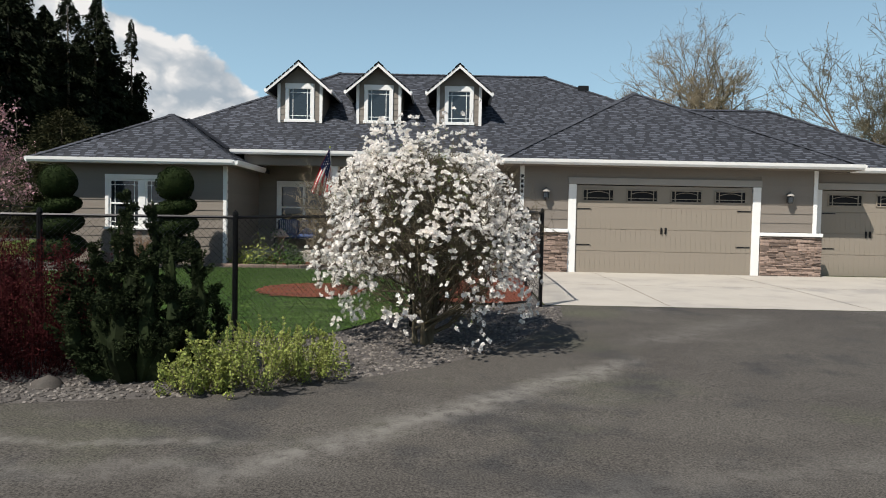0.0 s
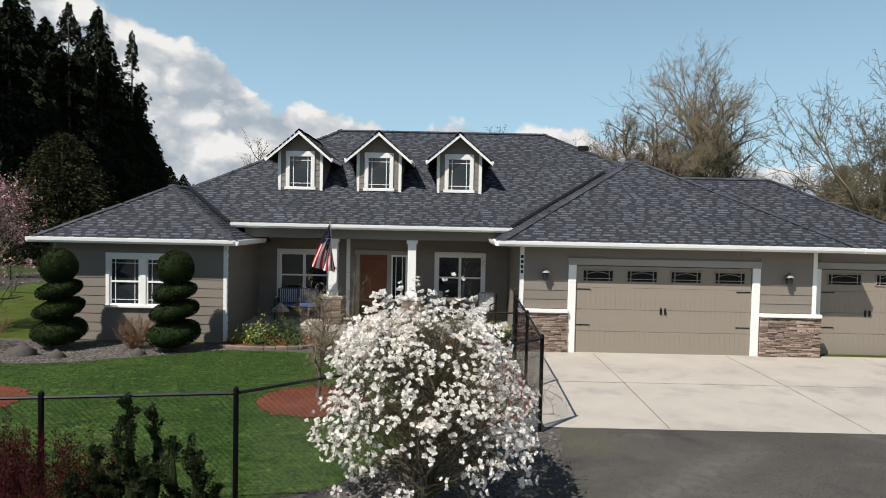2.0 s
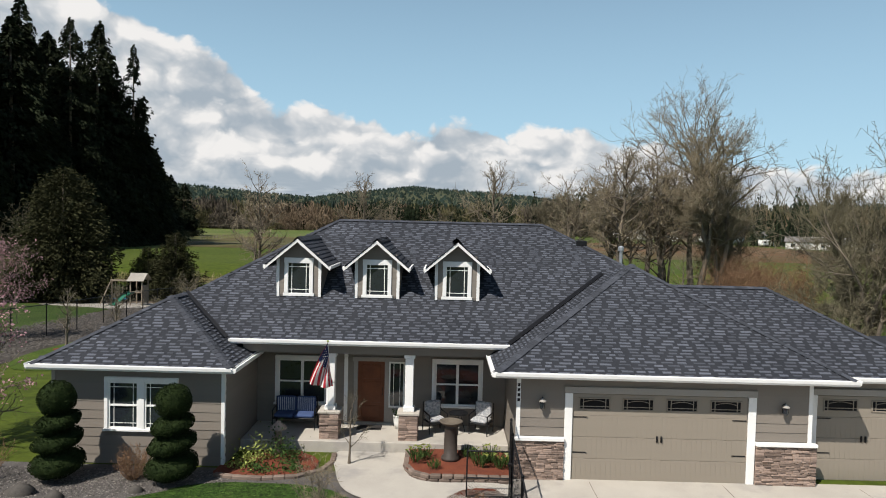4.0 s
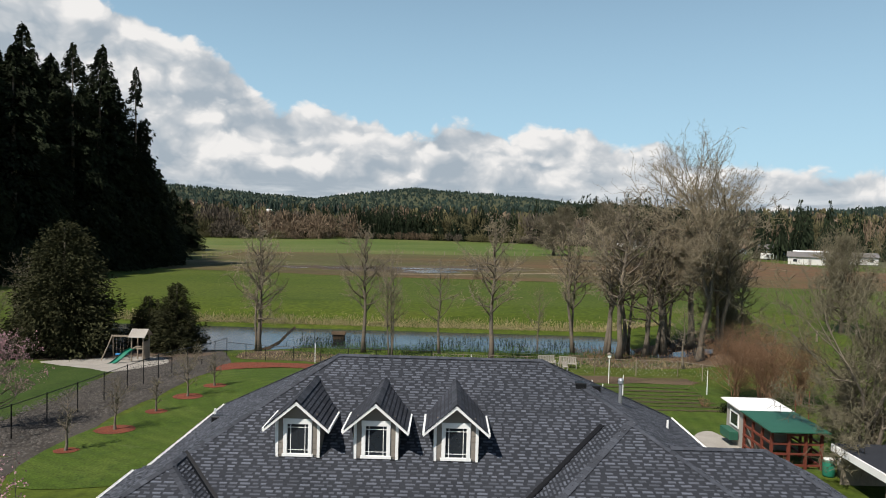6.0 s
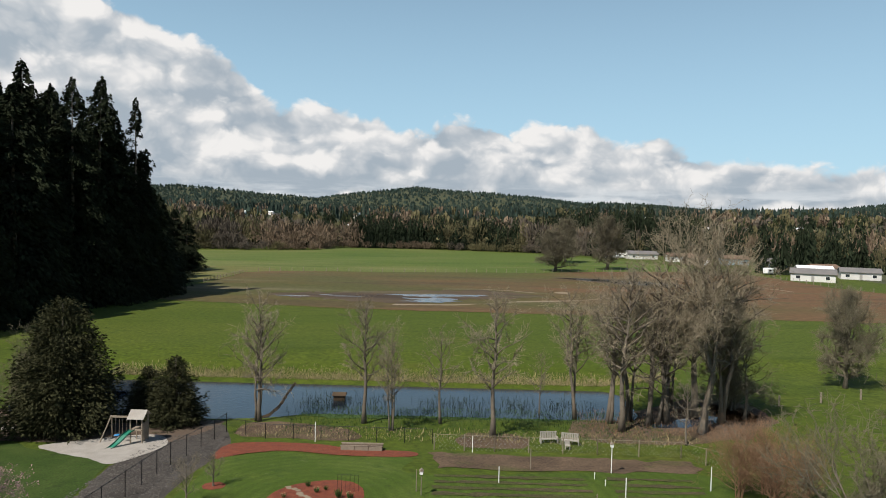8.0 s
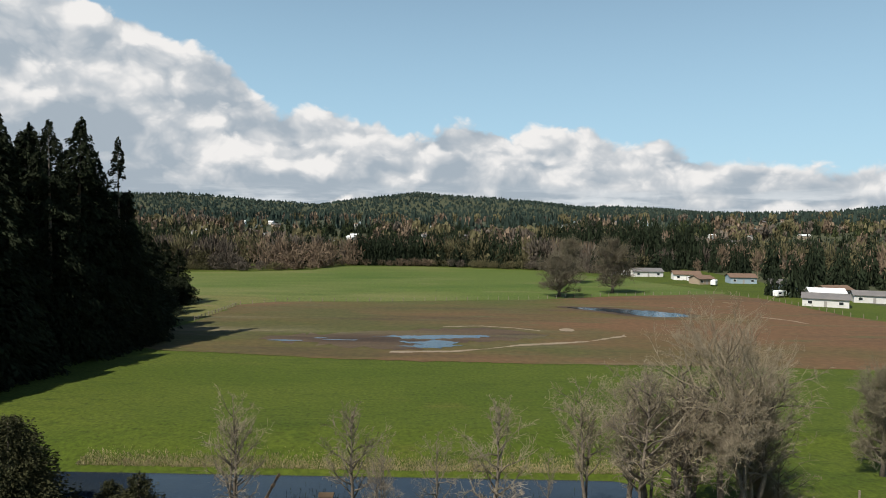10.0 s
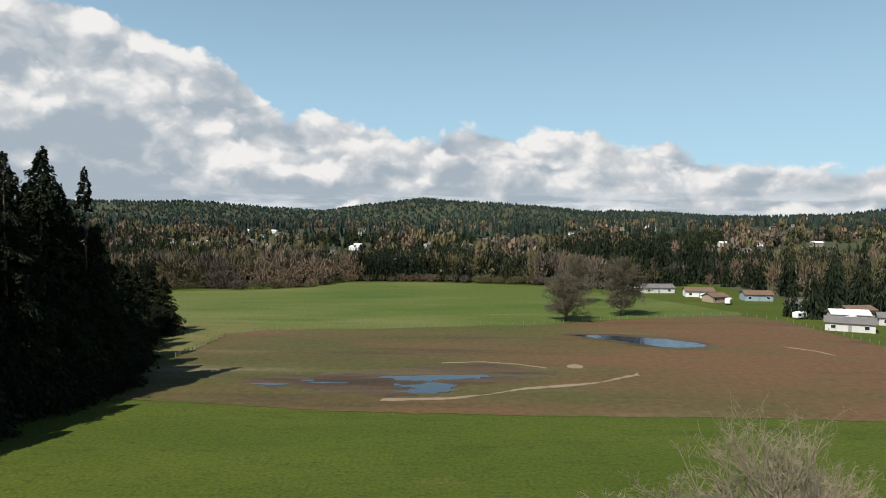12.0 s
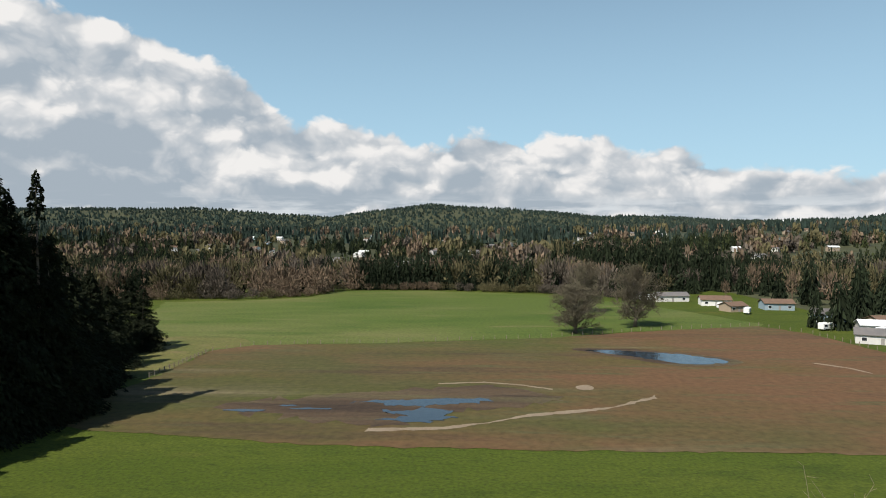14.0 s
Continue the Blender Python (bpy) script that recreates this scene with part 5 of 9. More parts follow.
RZ = 7.142
caps([(-3.5, 25.78, RZ), (4.6, 25.78, RZ)])
caps([(-9.6, 19.5, 3.48), (-3.5, 25.78, RZ)])
caps([(-10.2, 32.7, 3.12), (-3.5, 25.78, RZ)])
caps([(8.1, 22.6, 5.27), (4.6, 25.78, RZ)])
caps([(12.0, 32.7, 3.08), (4.6, 25.78, RZ)])
caps([(-10.75, 17.36, 2.94), (-7.92, 20.19, 4.57), (-7.92, 21.4, 4.57)])
caps([(-5.1, 17.36, 2.94), (-7.92, 20.19, 4.57)])
caps([(2.22, 17.02, 3.1), (7.12, 21.92, 5.84)])
caps([(12.03, 17.02, 3.1), (7.12, 21.92, 5.84), (7.12, 22.1, 5.84)])
caps([(8.3, 21.35, 5.22), (11.45, 21.35, 5.22), (15.18, 17.62, 3.07)])
tagged(part("ridge_capping", CAPS, M["ridge"], roof), kind="stuff")
# dark strips along the valleys where two slopes meet
for p, q in (((2.79, 19.34, 3.42), (6.38, 22.82, 5.43)), ((-5.93, 19.34, 3.42), (-7.92, 21.33, 4.57))):
    p, q = np.array(p), np.array(q)
    s = np.cross(q - p, (0, 0, 1.0))
    s = s / np.linalg.norm(s) * 0.10
    up = np.array((0, 0, 0.03))
    part("valley", Mesh().add([p - s + up * 2.6, p + up, p + s + up * 2.6, q - s + up * 2.6, q + up, q + s + up * 2.6], [(0, 1, 4, 3), (1, 2, 5, 4)]), M["black"], roof)
# gutters: white troughs along the eaves
def gutter(p, q):
    p, q = np.array(p, float), np.array(q, float)
    d = (q - p) / np.linalg.norm(q - p)
    o = np.cross(d, (0, 0, 1.0))
    prof = [(0.0, 0.02), (0.0, -0.13), (0.075, -0.13), (0.11, -0.07), (0.12, 0.015), (0.105, 0.015), (0.09, -0.02), (0.01, -0.02)]
    v = [tuple(e + o * a + (0, 0, b)) for e in (p, q) for a, b in prof]
    k = len(prof)
    m = Mesh().add(v, [(i, (i + 1) % k, k + (i + 1) % k, k + i) for i in range(k)] + [tuple(range(k - 1, -1, -1)), tuple(range(k, 2 * k))])
    part("gutter", m, M["white"], house, "white eaves gutter")


for p, q in (((-10.77, 17.34, 2.93), (-5.08, 17.34, 2.93)), ((-5.08, 17.34, 2.93), (-5.08, 20.3, 2.93)), ((-5.8, 19.34, 3.42), (3.08, 19.34, 3.42)), ((2.2, 17.0, 3.09), (12.05, 17.0, 3.09)),
             ((12.05, 17.6, 3.06), (15.2, 17.6, 3.06)), ((-10.23, 32.7, 3.1), (-10.23, 24.0, 3.1)), ((12.04, 24.6, 3.05), (12.04, 32.7, 3.05)), ((-10.77, 24.0, 2.93), (-10.77, 17.34, 2.93)), ((2.2, 19.4, 3.09), (2.2, 17.0, 3.09)), ((12.05, 17.0, 3.09), (12.05, 17.6, 3.09))):
    gutter(p, q)
solid("soffit", [(-10.75, -5.1, 17.36, W_Y + 0.1, 2.80, 2.83), (-5.5, -5.1, 17.95, 20.3, 2.80, 2.83), (2.22, 12.03, 17.02, G_Y + 0.1, 2.95, 2.98), (11.0, 15.15, 17.65, T_Y + 0.1, 2.93, 2.96), (2.22, 2.9, 17.6, 19.6, 2.95, 2.98)], M["siding"], house)
# roof plumbing
fl = part("flue", Mesh().lathe([(0.16, 0), (0.1, 0.08), (0.075, 0.1), (0.075, 0.95)], (7.9, 26.4, 5.2), 12), M["galv"], house, "galvanised flue pipe with a cap")
part("cap", Mesh().lathe([(0.11, 0), (0.12, 0.02), (0.12, 0.16), (0.06, 0.22)], (7.9, 26.4, 6.13), 12), M["galv"], fl)
for x, y, z in ((10.2, 27.4, 4.0), (-9.5, 29.0, 3.5)):
    part("vent_pipe", Mesh().lathe([(0.09, 0), (0.05, 0.06), (0.05, 0.4)], (x, y, z), 10), M["white"], house)
for x, y in ((6.9, 26.6), (-8.9, 27.5), (5.9, 24.6)):
    z = max(roof_z(r, x, y)[0] for r in ROOFS)
    part("roof_vent", Mesh().box(x - 0.2, x + 0.2, y - 0.2, y + 0.2, z - 0.15, z + 0.14, bev=0.03), M["black"], house)

# ---- dormers ----
def dormer(x):
    y, zb, w, ze, zp, ov = 21.31, 4.52, 0.75, 5.62, 6.5, 0.3
    sl = (zp - ze) / 1.03
    back = lambda z: 19.34 + (z - 3.42) / S
    zw = zp - sl * w
    front = Mesh()
    a, b, c0, c1 = x - 0.36, x + 0.36, 4.62, 5.7
    for q in ((x - w, a, zb, c1), (b, x + w, zb, c1), (a, b, zb, c0)):
        front.box(q[0], q[1], y, y + 0.08, q[2], q[3])
    front.add([(x - w, y, c1), (x + w, y, c1), (x + w, y, zw), (x, y, zp), (x - w, y, zw), (x - w, y + 0.08, c1), (x + w, y + 0.08, c1), (x + w, y + 0.08, zw), (x, y + 0.08, zp), (x - w, y + 0.08, zw)], [(0, 1, 2, 3, 4), (9, 8, 7, 6, 5)])
    d = part("dormer", front, SIDE, house, "small gabled dormer with white trim")
    for s in (-1, 1):
        pts = [(x + s * w, y, zb - 0.1), (x + s * w, y, zw), (x + s * w, back(zw), zw), (x + s * w, back(zb), zb - 0.1)]
        part("cheek", Mesh().add(pts + [(p[0] - s * 0.08, p[1], p[2]) for p in pts], [(0, 1, 2, 3), (7, 6, 5, 4), (0, 3, 7, 4), (1, 0, 4, 5)]), SIDE, d)
        part("corner_board", Mesh().box(min(x + s * w, x + s * (w - 0.1)), max(x + s * w, x + s * (w - 0.1)) + 0.0, y - 0.03, y, zb, zw - 0.02), M["white"], d)
    for i in range(9):
        z = 4.62 + i * 0.2
        half = w - 0.1 if z < zw else max(0.0, (zp - z) / sl - 0.2)
        for lo, hi in ((x - half, x - 0.45), (x + 0.45, x + half)) if z < 5.7 else ((x - half, x + half),):
            if hi - lo > 0.05:
                part("siding_board", Mesh().add([(lo, y - 0.002, z), (hi, y - 0.002, z), (hi, y - 0.018, z), (lo, y - 0.018, z), (lo, y - 0.004, z + 0.2), (hi, y - 0.004, z + 0.2)], [(3, 2, 5, 4), (0, 1, 2, 3)]), SIDE, d)
    # window
    f = Mesh()
    for q in ((x - 0.49, x + 0.49, 5.66, 5.84), (x - 0.48, x - 0.35, 4.66, 5.66), (x + 0.35, x + 0.48, 4.66, 5.66), (x - 0.52, x + 0.52, 4.56, 4.66)):
        f.box(q[0], q[1], y - 0.05, y + 0.03, q[2], q[3], bev=0.008)
    part("window_frame", f, M["white"], d)
    part("pane", Mesh().box(x - 0.35, x + 0.35, y + 0.02, y + 0.026, 4.66, 5.66), M["glass"], d, "dark glass pane reflecting the sky")
    bars = Mesh()
    for px in (x - 0.24, x + 0.24):
        bars.box(px - 0.01, px + 0.01, y + 0.004, y + 0.018, 4.66, 5.66)
    for pz in (4.78, 5.54):
        bars.box(x - 0.35, x + 0.35, y + 0.006, y + 0.016, pz - 0.01, pz + 0.01)
    part("glazing_bar", bars, M["white"], d)
    # roof slopes, with tabs, bargeboards and little gutters
    for s in (-1, 1):
        e = x + s * 1.03
        y0 = y - ov
        pts = [(x, y0, zp), (e, y0, ze), (e, back(ze) + 0.1, ze), (x, back(zp) + 0.1, zp)]
        low = [(p[0], p[1], p[2] - 0.07) for p in pts]
        part("roof_slope", Mesh().add(pts + low, [(0, 1, 2, 3) if s > 0 else (3, 2, 1, 0), (4, 7, 6, 5) if s > 0 else (5, 6, 7, 4), (0, 4, 5, 1), (1, 5, 6, 2)]), M["shingle"], d)
        t = Mesh()
        n = 8
        for i in range(n):
            f0, f1 = i / n, (i + 0.7) / n
            yy = y0 - 0.07
            while yy < back(zp) - 0.1:
                wd = rng.choice((0.2, 0.28, 0.36))
                xa, xb = x + s * 1.05 * (1 - f0), x + s * 1.05 * (1 - f1)
                za, zb2 = ze + (zp - ze) * f0 - 0.015, ze + (zp - ze) * min(f1, 1)
                if yy + wd < back(za) + 0.15:
                    v = [(xa, yy, za + 0.03), (xa, yy + wd - 0.03, za + 0.03), (xb, yy + wd - 0.03, zb2 + 0.012), (xb, yy, zb2 + 0.012), (xa, yy, za), (xa, yy + wd, za)]
                    t.add(v, [(0, 1, 2, 3), (4, 5, 1, 0)])
                yy += wd
        part("shingles", t, M["shingle_dark"], d)
        brd = [(x, y0, zp - 0.02), (e + s * 0.06, y0, ze - 0.075), (e + s * 0.06, y0, ze - 0.17), (x, y0, zp - 0.13)]
        part("bargeboard", Mesh().add([(p[0], p[1] - 0.04, p[2]) for p in brd] + brd, [(0, 1, 2, 3), (7, 6, 5, 4), (0, 4, 5, 1), (1, 5, 6, 2), (2, 6, 7, 3)]), M["white"], d)
        ex = sorted((e + s * 0.02, e + s * 0.09))
        part("gutter", Mesh().box(ex[0], ex[1], y0 - 0.03, back(ze) - 0.05, ze - 0.12, ze - 0.02), M["white"], d)
    cap, n = Mesh(), 14
    for i in range(n):
        ya, yb = y - ov + (back(zp) - y + ov) * i / n, y - ov + (back(zp) - y + ov) * (i + 1.3) / n
        cap.add([(x - 0.16, ya, zp - 0.075), (x, ya, zp + 0.06), (x + 0.16, ya, zp - 0.075), (x - 0.16, yb, zp - 0.095), (x, yb, zp + 0.04), (x + 0.16, yb, zp - 0.095)], [(0, 1, 4, 3), (1, 2, 5, 4)])
    tagged(part("ridge_cap", cap, M["ridge"], d), kind="stuff")
    part("flashing", Mesh().box(x - w - 0.08, x + w + 0.08, y - 0.06, y + 0.02, zb - 0.04, zb + 0.02), M["black"], d)


for x in (-4.12, -1.5, 1.17):
    dormer(x)
# a small gable at the back of the house
bg_ = Mesh().add([(1.2, 30.5, 4.4), (4.6, 30.5, 4.4), (2.9, 30.5, 5.5), (1.2, 36.6, 3.2), (4.6, 36.6, 3.2), (2.9, 36.6, 4.55), (1.2, 36.6, -0.5), (4.6, 36.6, -0.5), (1.2, 32, -0.5), (4.6, 32, -0.5), (1.2, 30.5, 3.2), (4.6, 30.5, 3.2)], [(0, 2, 5, 3), (2, 1, 4, 5), (3, 5, 4, 7, 6)])
part("rear_gable_roof", bg_, M["shingle"], house)

# ---- trees ----
def sticks(m, p, q, r0, r1):
    """Many three-sided twigs from p to q at once."""
    p, q = np.asarray(p, float), np.asarray(q, float)
    k = len(p)
    if not k:
        return
    d = q - p
    d /= np.linalg.norm(d, axis=1)[:, None] + 1e-9
    ref = np.where(np.abs(d[:, 2:3]) < 0.9, np.array((0, 0, 1.0)), np.array((1.0, 0, 0)))
    a = np.cross(d, ref)
    a /= np.linalg.norm(a, axis=1)[:, None] + 1e-9
    b = np.cross(d, a)
    r0, r1 = np.broadcast_to(r0, (k,))[:, None], np.broadcast_to(r1, (k,))[:, None]
    v = []
    for e, r in ((p, r0), (q, r1)):
        for t in (0, 2.094, 4.189):
            v.append(e + r * (math.cos(t) * a + math.sin(t) * b))
    m.v.append(np.stack(v, 1).reshape(-1, 3))
    o = m.n + 6 * np.arange(k)
    for i in range(3):
        j = (i + 1) % 3
        m.f.extend(zip((o + i).tolist(), (o + j).tolist(), (o + 3 + j).tolist(), (o + 3 + i).tolist()))
    m.n += 6 * k


def unit(v):
    return v / (np.linalg.norm(v, axis=-1, keepdims=True) + 1e-9)


def bare_crown(seed, height, spread, trunk_r, stems=1, start=0.3, limbs=16, subs=7, twigs=9, rise=0.55, fine=1.0, tri=3):
    """Wood of a leafless tree: trunk and limbs in one mesh, fine twigs in another, and the twig ends."""
    rng = np.random.default_rng(seed)
    wood, fin, ends = Mesh(), Mesh(), []
    P, Q, R = [], [], []
    for s in range(stems):
        h = height * (1 if s == 0 else rng.uniform(0.75, 0.95))
        off = np.array((0.0, 0, 0)) if s == 0 else np.append(rng.normal(size=2) * trunk_r * 2.2, 0)
        lean = rng.normal(size=2) * 0.022 * h + off[:2] * (1.5 if s else 0)
        ts = np.linspace(0, 1, 9)
        wob = np.cumsum(rng.normal(size=(9, 2)) * 0.006 * h, 0)
        trunk = np.stack([off[0] + lean[0] * ts + wob[:, 0], off[1] + lean[1] * ts + wob[:, 1], h * 0.96 * ts], 1)
        rad = trunk_r * (1 - 0.9 * ts ** 0.9) * (1.35 - 0.35 * np.minimum(1, ts * 8)) * (1 if s == 0 else 0.75)
        wood.tube(trunk, rad, 7)
        for i in range(limbs):
            t = start + (0.97 - start) * (i + rng.uniform(0, 1)) / limbs
            o = np.array([np.interp(t, ts, trunk[:, c]) for c in range(3)])
            ang = i * 2.4 + rng.uniform(-0.5, 0.5)
            shape = math.sin(math.pi * min(1, (t - start) / (1 - start) * 0.75 + 0.25)) ** 0.7
            ln = spread * shape * rng.uniform(0.7, 1.15) + 0.05 * h
            up = rise + 0.5 * t + rng.uniform(-0.25, 0.2)
            d = unit(np.array((math.cos(ang), math.sin(ang), up)))
            pts = [o]
            for k in range(4):
                d = unit(d + rng.normal(size=3) * 0.22 + np.array((0, 0, 0.12)))
                pts.append(pts[-1] + d * ln / 4)
            pts = np.array(pts)
            r0 = trunk_r * 0.52 * (1 - t * 0.6)
            wood.tube(pts, r0 * np.array((1, 0.75, 0.55, 0.38, 0.2)), 5)
            for j in range(subs):
                u = rng.uniform(0.2, 1.0)
                o2 = np.array([np.interp(u, np.linspace(0, 1, 5), pts[:, c]) for c in range(3)])
                d2 = unit(unit(pts[-1] - pts[0]) * 0.6 + rng.normal(size=3) * 0.6 + np.array((0, 0, 0.25)))
                l2 = ln * rng.uniform(0.25, 0.5)
                e1 = o2 + d2 * l2 * 0.5
                d3 = unit(d2 + rng.normal(size=3) * 0.3 + np.array((0, 0, 0.1)))
                e2 = e1 + d3 * l2 * 0.5
                P += [o2, e1]
                Q += [e1, e2]
                R += [(r0 * 0.32, r0 * 0.2), (r0 * 0.2, r0 * 0.09)]
                k = twigs
                f = rng.uniform(0.1, 1, k)[:, None]
                o3 = np.where(f < 0.5, o2 + (e1 - o2) * f * 2, e1 + (e2 - e1) * (f * 2 - 1))
                dd = unit(d2 + rng.normal(size=(k, 3)) * 0.8)
                l3 = (l2 * rng.uniform(0.25, 0.6, k))[:, None]
                e3 = o3 + dd * l3
                sticks(fin, o3, e3, r0 * 0.09 * fine, r0 * 0.045 * fine)
                for _ in range(tri):
                    g = rng.uniform(0.3, 1, k)[:, None]
                    o4 = o3 + (e3 - o3) * g
                    e4 = o4 + unit(dd + rng.normal(size=(k, 3)) * 0.8) * l3 * rng.uniform(0.3, 0.7, (k, 1))
                    sticks(fin, o4, e4, r0 * 0.05 * fine, r0 * 0.025 * fine)
                    ends.append(e4)
                ends.append(e3)
    R = np.array(R)
    sticks(wood, P, Q, R[:, 0], R[:, 1])
    return wood, fin, np.concatenate(ends)


def forked_crown(seed, height, spread, trunk_r, stems=1, bole=0.3, levels=7, open_=0.5, fuzz=0, thick=1.0, most=1000):
    """A leafless tree that forks again and again into rising leaders: boughs in one mesh, twigs in another."""
    rng = np.random.default_rng(seed)
    P, Q, R0, R1, lev = [], [], [], [], []
    front = []
    for s in range(stems):
        lean = rng.normal(size=2) * (0.05 if stems == 1 else 0.16)
        off = np.array((0.0, 0, 0)) if stems == 1 else np.append(rng.normal(size=2) * trunk_r * 1.8, 0)
        front.append((off, unit(np.array((*lean, 1.0))), bole * rng.uniform(0.85, 1.1), trunk_r * (1 if s == 0 else rng.uniform(0.6, 0.9)) / height))
    for level in range(levels):
        nxt = []
        for o, d, ln, r in front:
            o = o / (height if level == 0 else 1)
            n = 4 if level == 0 else 3 if level < 4 else 2
            p = o
            pts = [p]
            for k in range(n):
                d = unit(d + rng.normal(size=3) * (0.07 if level == 0 else 0.17) + np.array((0, 0, 0.05)))
                q = p + d * ln / n
                f0, f1 = 1 - 0.30 * k / n, 1 - 0.30 * (k + 1) / n
                P.append(p); Q.append(q); R0.append(r * f0 * (1.5 if level == 0 and k == 0 else 1)); R1.append(r * f1); lev.append(level)
                p = q
                pts.append(p)
            side = rng.normal(size=3)
            kids = 2 if rng.uniform() < 0.6 else 3
            for c in range(kids):
                axis_ = unit(np.cross(d, side))
                turn = open_ * rng.uniform(0.35, 1.15) * (-1 if c % 2 else 1) * (0.45 if c == 2 else 1)
                nd = unit(d * math.cos(turn) + axis_ * math.sin(turn) + np.array((0, 0, 0.06)))
                side = rng.normal(size=3) if c else np.cross(d, axis_) * 0.5 + rng.normal(size=3) * 0.5 + side * 0.5
                nxt.append((p, nd, ln * rng.uniform(0.62, 0.88), r * 0.70 * (0.82 if c else 0.9)))
            if level > 0 or stems > 1:                     # side shoots off the length of a bough
                for _ in range(2 if level < 3 else 1):
                    o2 = pts[rng.integers(1, len(pts))]
                    nd = unit(d * 0.7 + rng.normal(size=3) * 0.75)
                    nxt.append((o2, nd, ln * rng.uniform(0.3, 0.55), r * 0.38))
        front = nxt if len(nxt) < most else [nxt[i] for i in rng.permutation(len(nxt))[:most]]
    P, Q, R0, R1, lev = np.array(P), np.array(Q), np.array(R0), np.array(R1), np.array(lev)
    k = np.array((spread / np.quantile(np.hypot(Q[:, 0], Q[:, 1]), 0.97), spread / np.quantile(np.hypot(Q[:, 0], Q[:, 1]), 0.97), height / Q[:, 2].max()))
    P, Q, R0, R1 = P * k, Q * k, np.maximum(R0 * height, 0.011 * thick), np.maximum(R1 * height, 0.008 * thick)
    mid = Q[Q[:, 2] > 0.55 * height].mean(0)
    for e in (P, Q):                                       # the crown stands over its foot
        e[:, :2] -= mid[:2] * (e[:, 2:] / mid[2])
    wood, fin = Mesh(), Mesh()
    big = lev < 4
    sticks(wood, P[big], Q[big], R0[big], R1[big])
    sticks(fin, P[~big], Q[~big], R0[~big], R1[~big])
    ends = Q[lev >= levels - 2]
    for _ in range(1):                                     # last short spurs
        o = ends + rng.normal(size=ends.shape) * 0.03
        sticks(fin, o, o + unit(rng.normal(size=o.shape) + np.array((0, 0, 0.4))) * rng.uniform(0.25, 0.6, (len(o), 1)), 0.012 * thick, 0.007 * thick)
    if fuzz:                                               # mossy shoots close round the stems
        i = np.nonzero(lev < 2)[0]
        i = i[rng.integers(0, len(i), fuzz)]
        o = P[i] + (Q[i] - P[i]) * rng.uniform(0, 1, (fuzz, 1))
        sticks(fin, o, o + unit(rng.normal(size=o.shape) * (1, 1, 0.5) + np.array((0, 0, 0.5))) * rng.uniform(0.3, 1.0, (fuzz, 1)), 0.016 * thick, 0.008 * thick)
    return wood, fin


BARE = []
for k, (h, sp, tr, st, s0, li, su, tw) in enumerate([(14, 3.4, 0.22, 3, 0.28, 15, 5, 6), (14, 3.3, 0.26, 1, 0.32, 24, 6, 7), (15, 3.9, 0.24, 2, 0.36, 17, 6, 7),
                                                     (23, 5.8, 0.42, 1, 0.24, 9, 0, 300), (12, 4.6, 0.17, 4, 0.20, 8, 0, 200), (9, 2.4, 0.14, 1, 0.3, 17, 5, 5)]):
    if su:
        w, f, _ = bare_crown(100 + k, h, sp, tr, st, s0, li, su, tw, 0.5, fine=2.7, tri=1)
    else:
        w, f = forked_crown(100 + k, h, sp, tr, st, s0, li, 0.52, tw, 1.0, 3000)
    BARE.append((h, w.data("trunk", M["bark"], True), f.data("crown", M["oak_twig" if k == 4 else "twig"])))


def bare_tree(kind, x, y, h, turn=0.0, label="tall leafless tree with grey lichen-covered twigs", group="bare trees by the pond", wide=1.0):
    h0, trunk, twig = BARE[kind]
    t = thing("bare_tree", label, "tree", group=group)
    part("trunk", trunk, None, t)
    part("crown", twig, None, t)
    s = h / h0
    t.matrix_basis = pose(x, y, z_at(x, y) - 0.1, 0, 0, turn) @ Matrix.Diagonal((s * wide, s * wide, s, 1))
    return t


for kind, x, y, h, turn, wide in ((0, -19.6, 72.6, 14.4, 0, 1), (1, -8.1, 71.8, 13.6, 40, 1), (0, -4.85, 69.6, 11.5, 130, 0.7), (5, 0.0, 72.3, 10.5, 60, 1), (1, 5.45, 68.3, 14.8, 200, 1.05),
                                  (5, 11.6, 79.5, 8, 10, 0.8), (2, 15.4, 77.5, 15.6, 80, 1), (2, 18.6, 74.6, 16.5, 300, 1.05), (1, 19.3, 71.2, 17.5, 150, 1.1), (2, 21.3, 76.8, 17, 20, 1.1), (0, 22.6, 73.5, 16.5, 250, 1.2),
                                  (3, 27.2, 69.8, 25.0, 30, 1.05), (2, 24.6, 73.2, 18.5, 95, 1.15), (1, 28.4, 75.5, 19, 170, 1.25), (2, 30.4, 72.5, 17.5, 215, 1.25), (4, 32.8, 77.5, 14, 320, 1), (2, 27.0, 80.0, 15, 20, 1.1),
                                  (5, 24.4, 66.5, 6.5, 33, 1.2), (1, 36, 83, 14, 70, 1.2), (5, 33.5, 74, 9, 190, 1.4)):
    bare_tree(kind, x, y, h, turn, wide=wide)
bare_tree(4, 22.9, 34.4, 13.0, 200, "large leafless tree behind the red garden shed", "", 0.95)
bare_tree(4, -44, 72, 10.5, 20, "leafless tree beside the conifers", "", 0.9)
bare_tree(4, -43, 60, 9.5, 120, "leafless tree by the side lawn", "", 0.9)
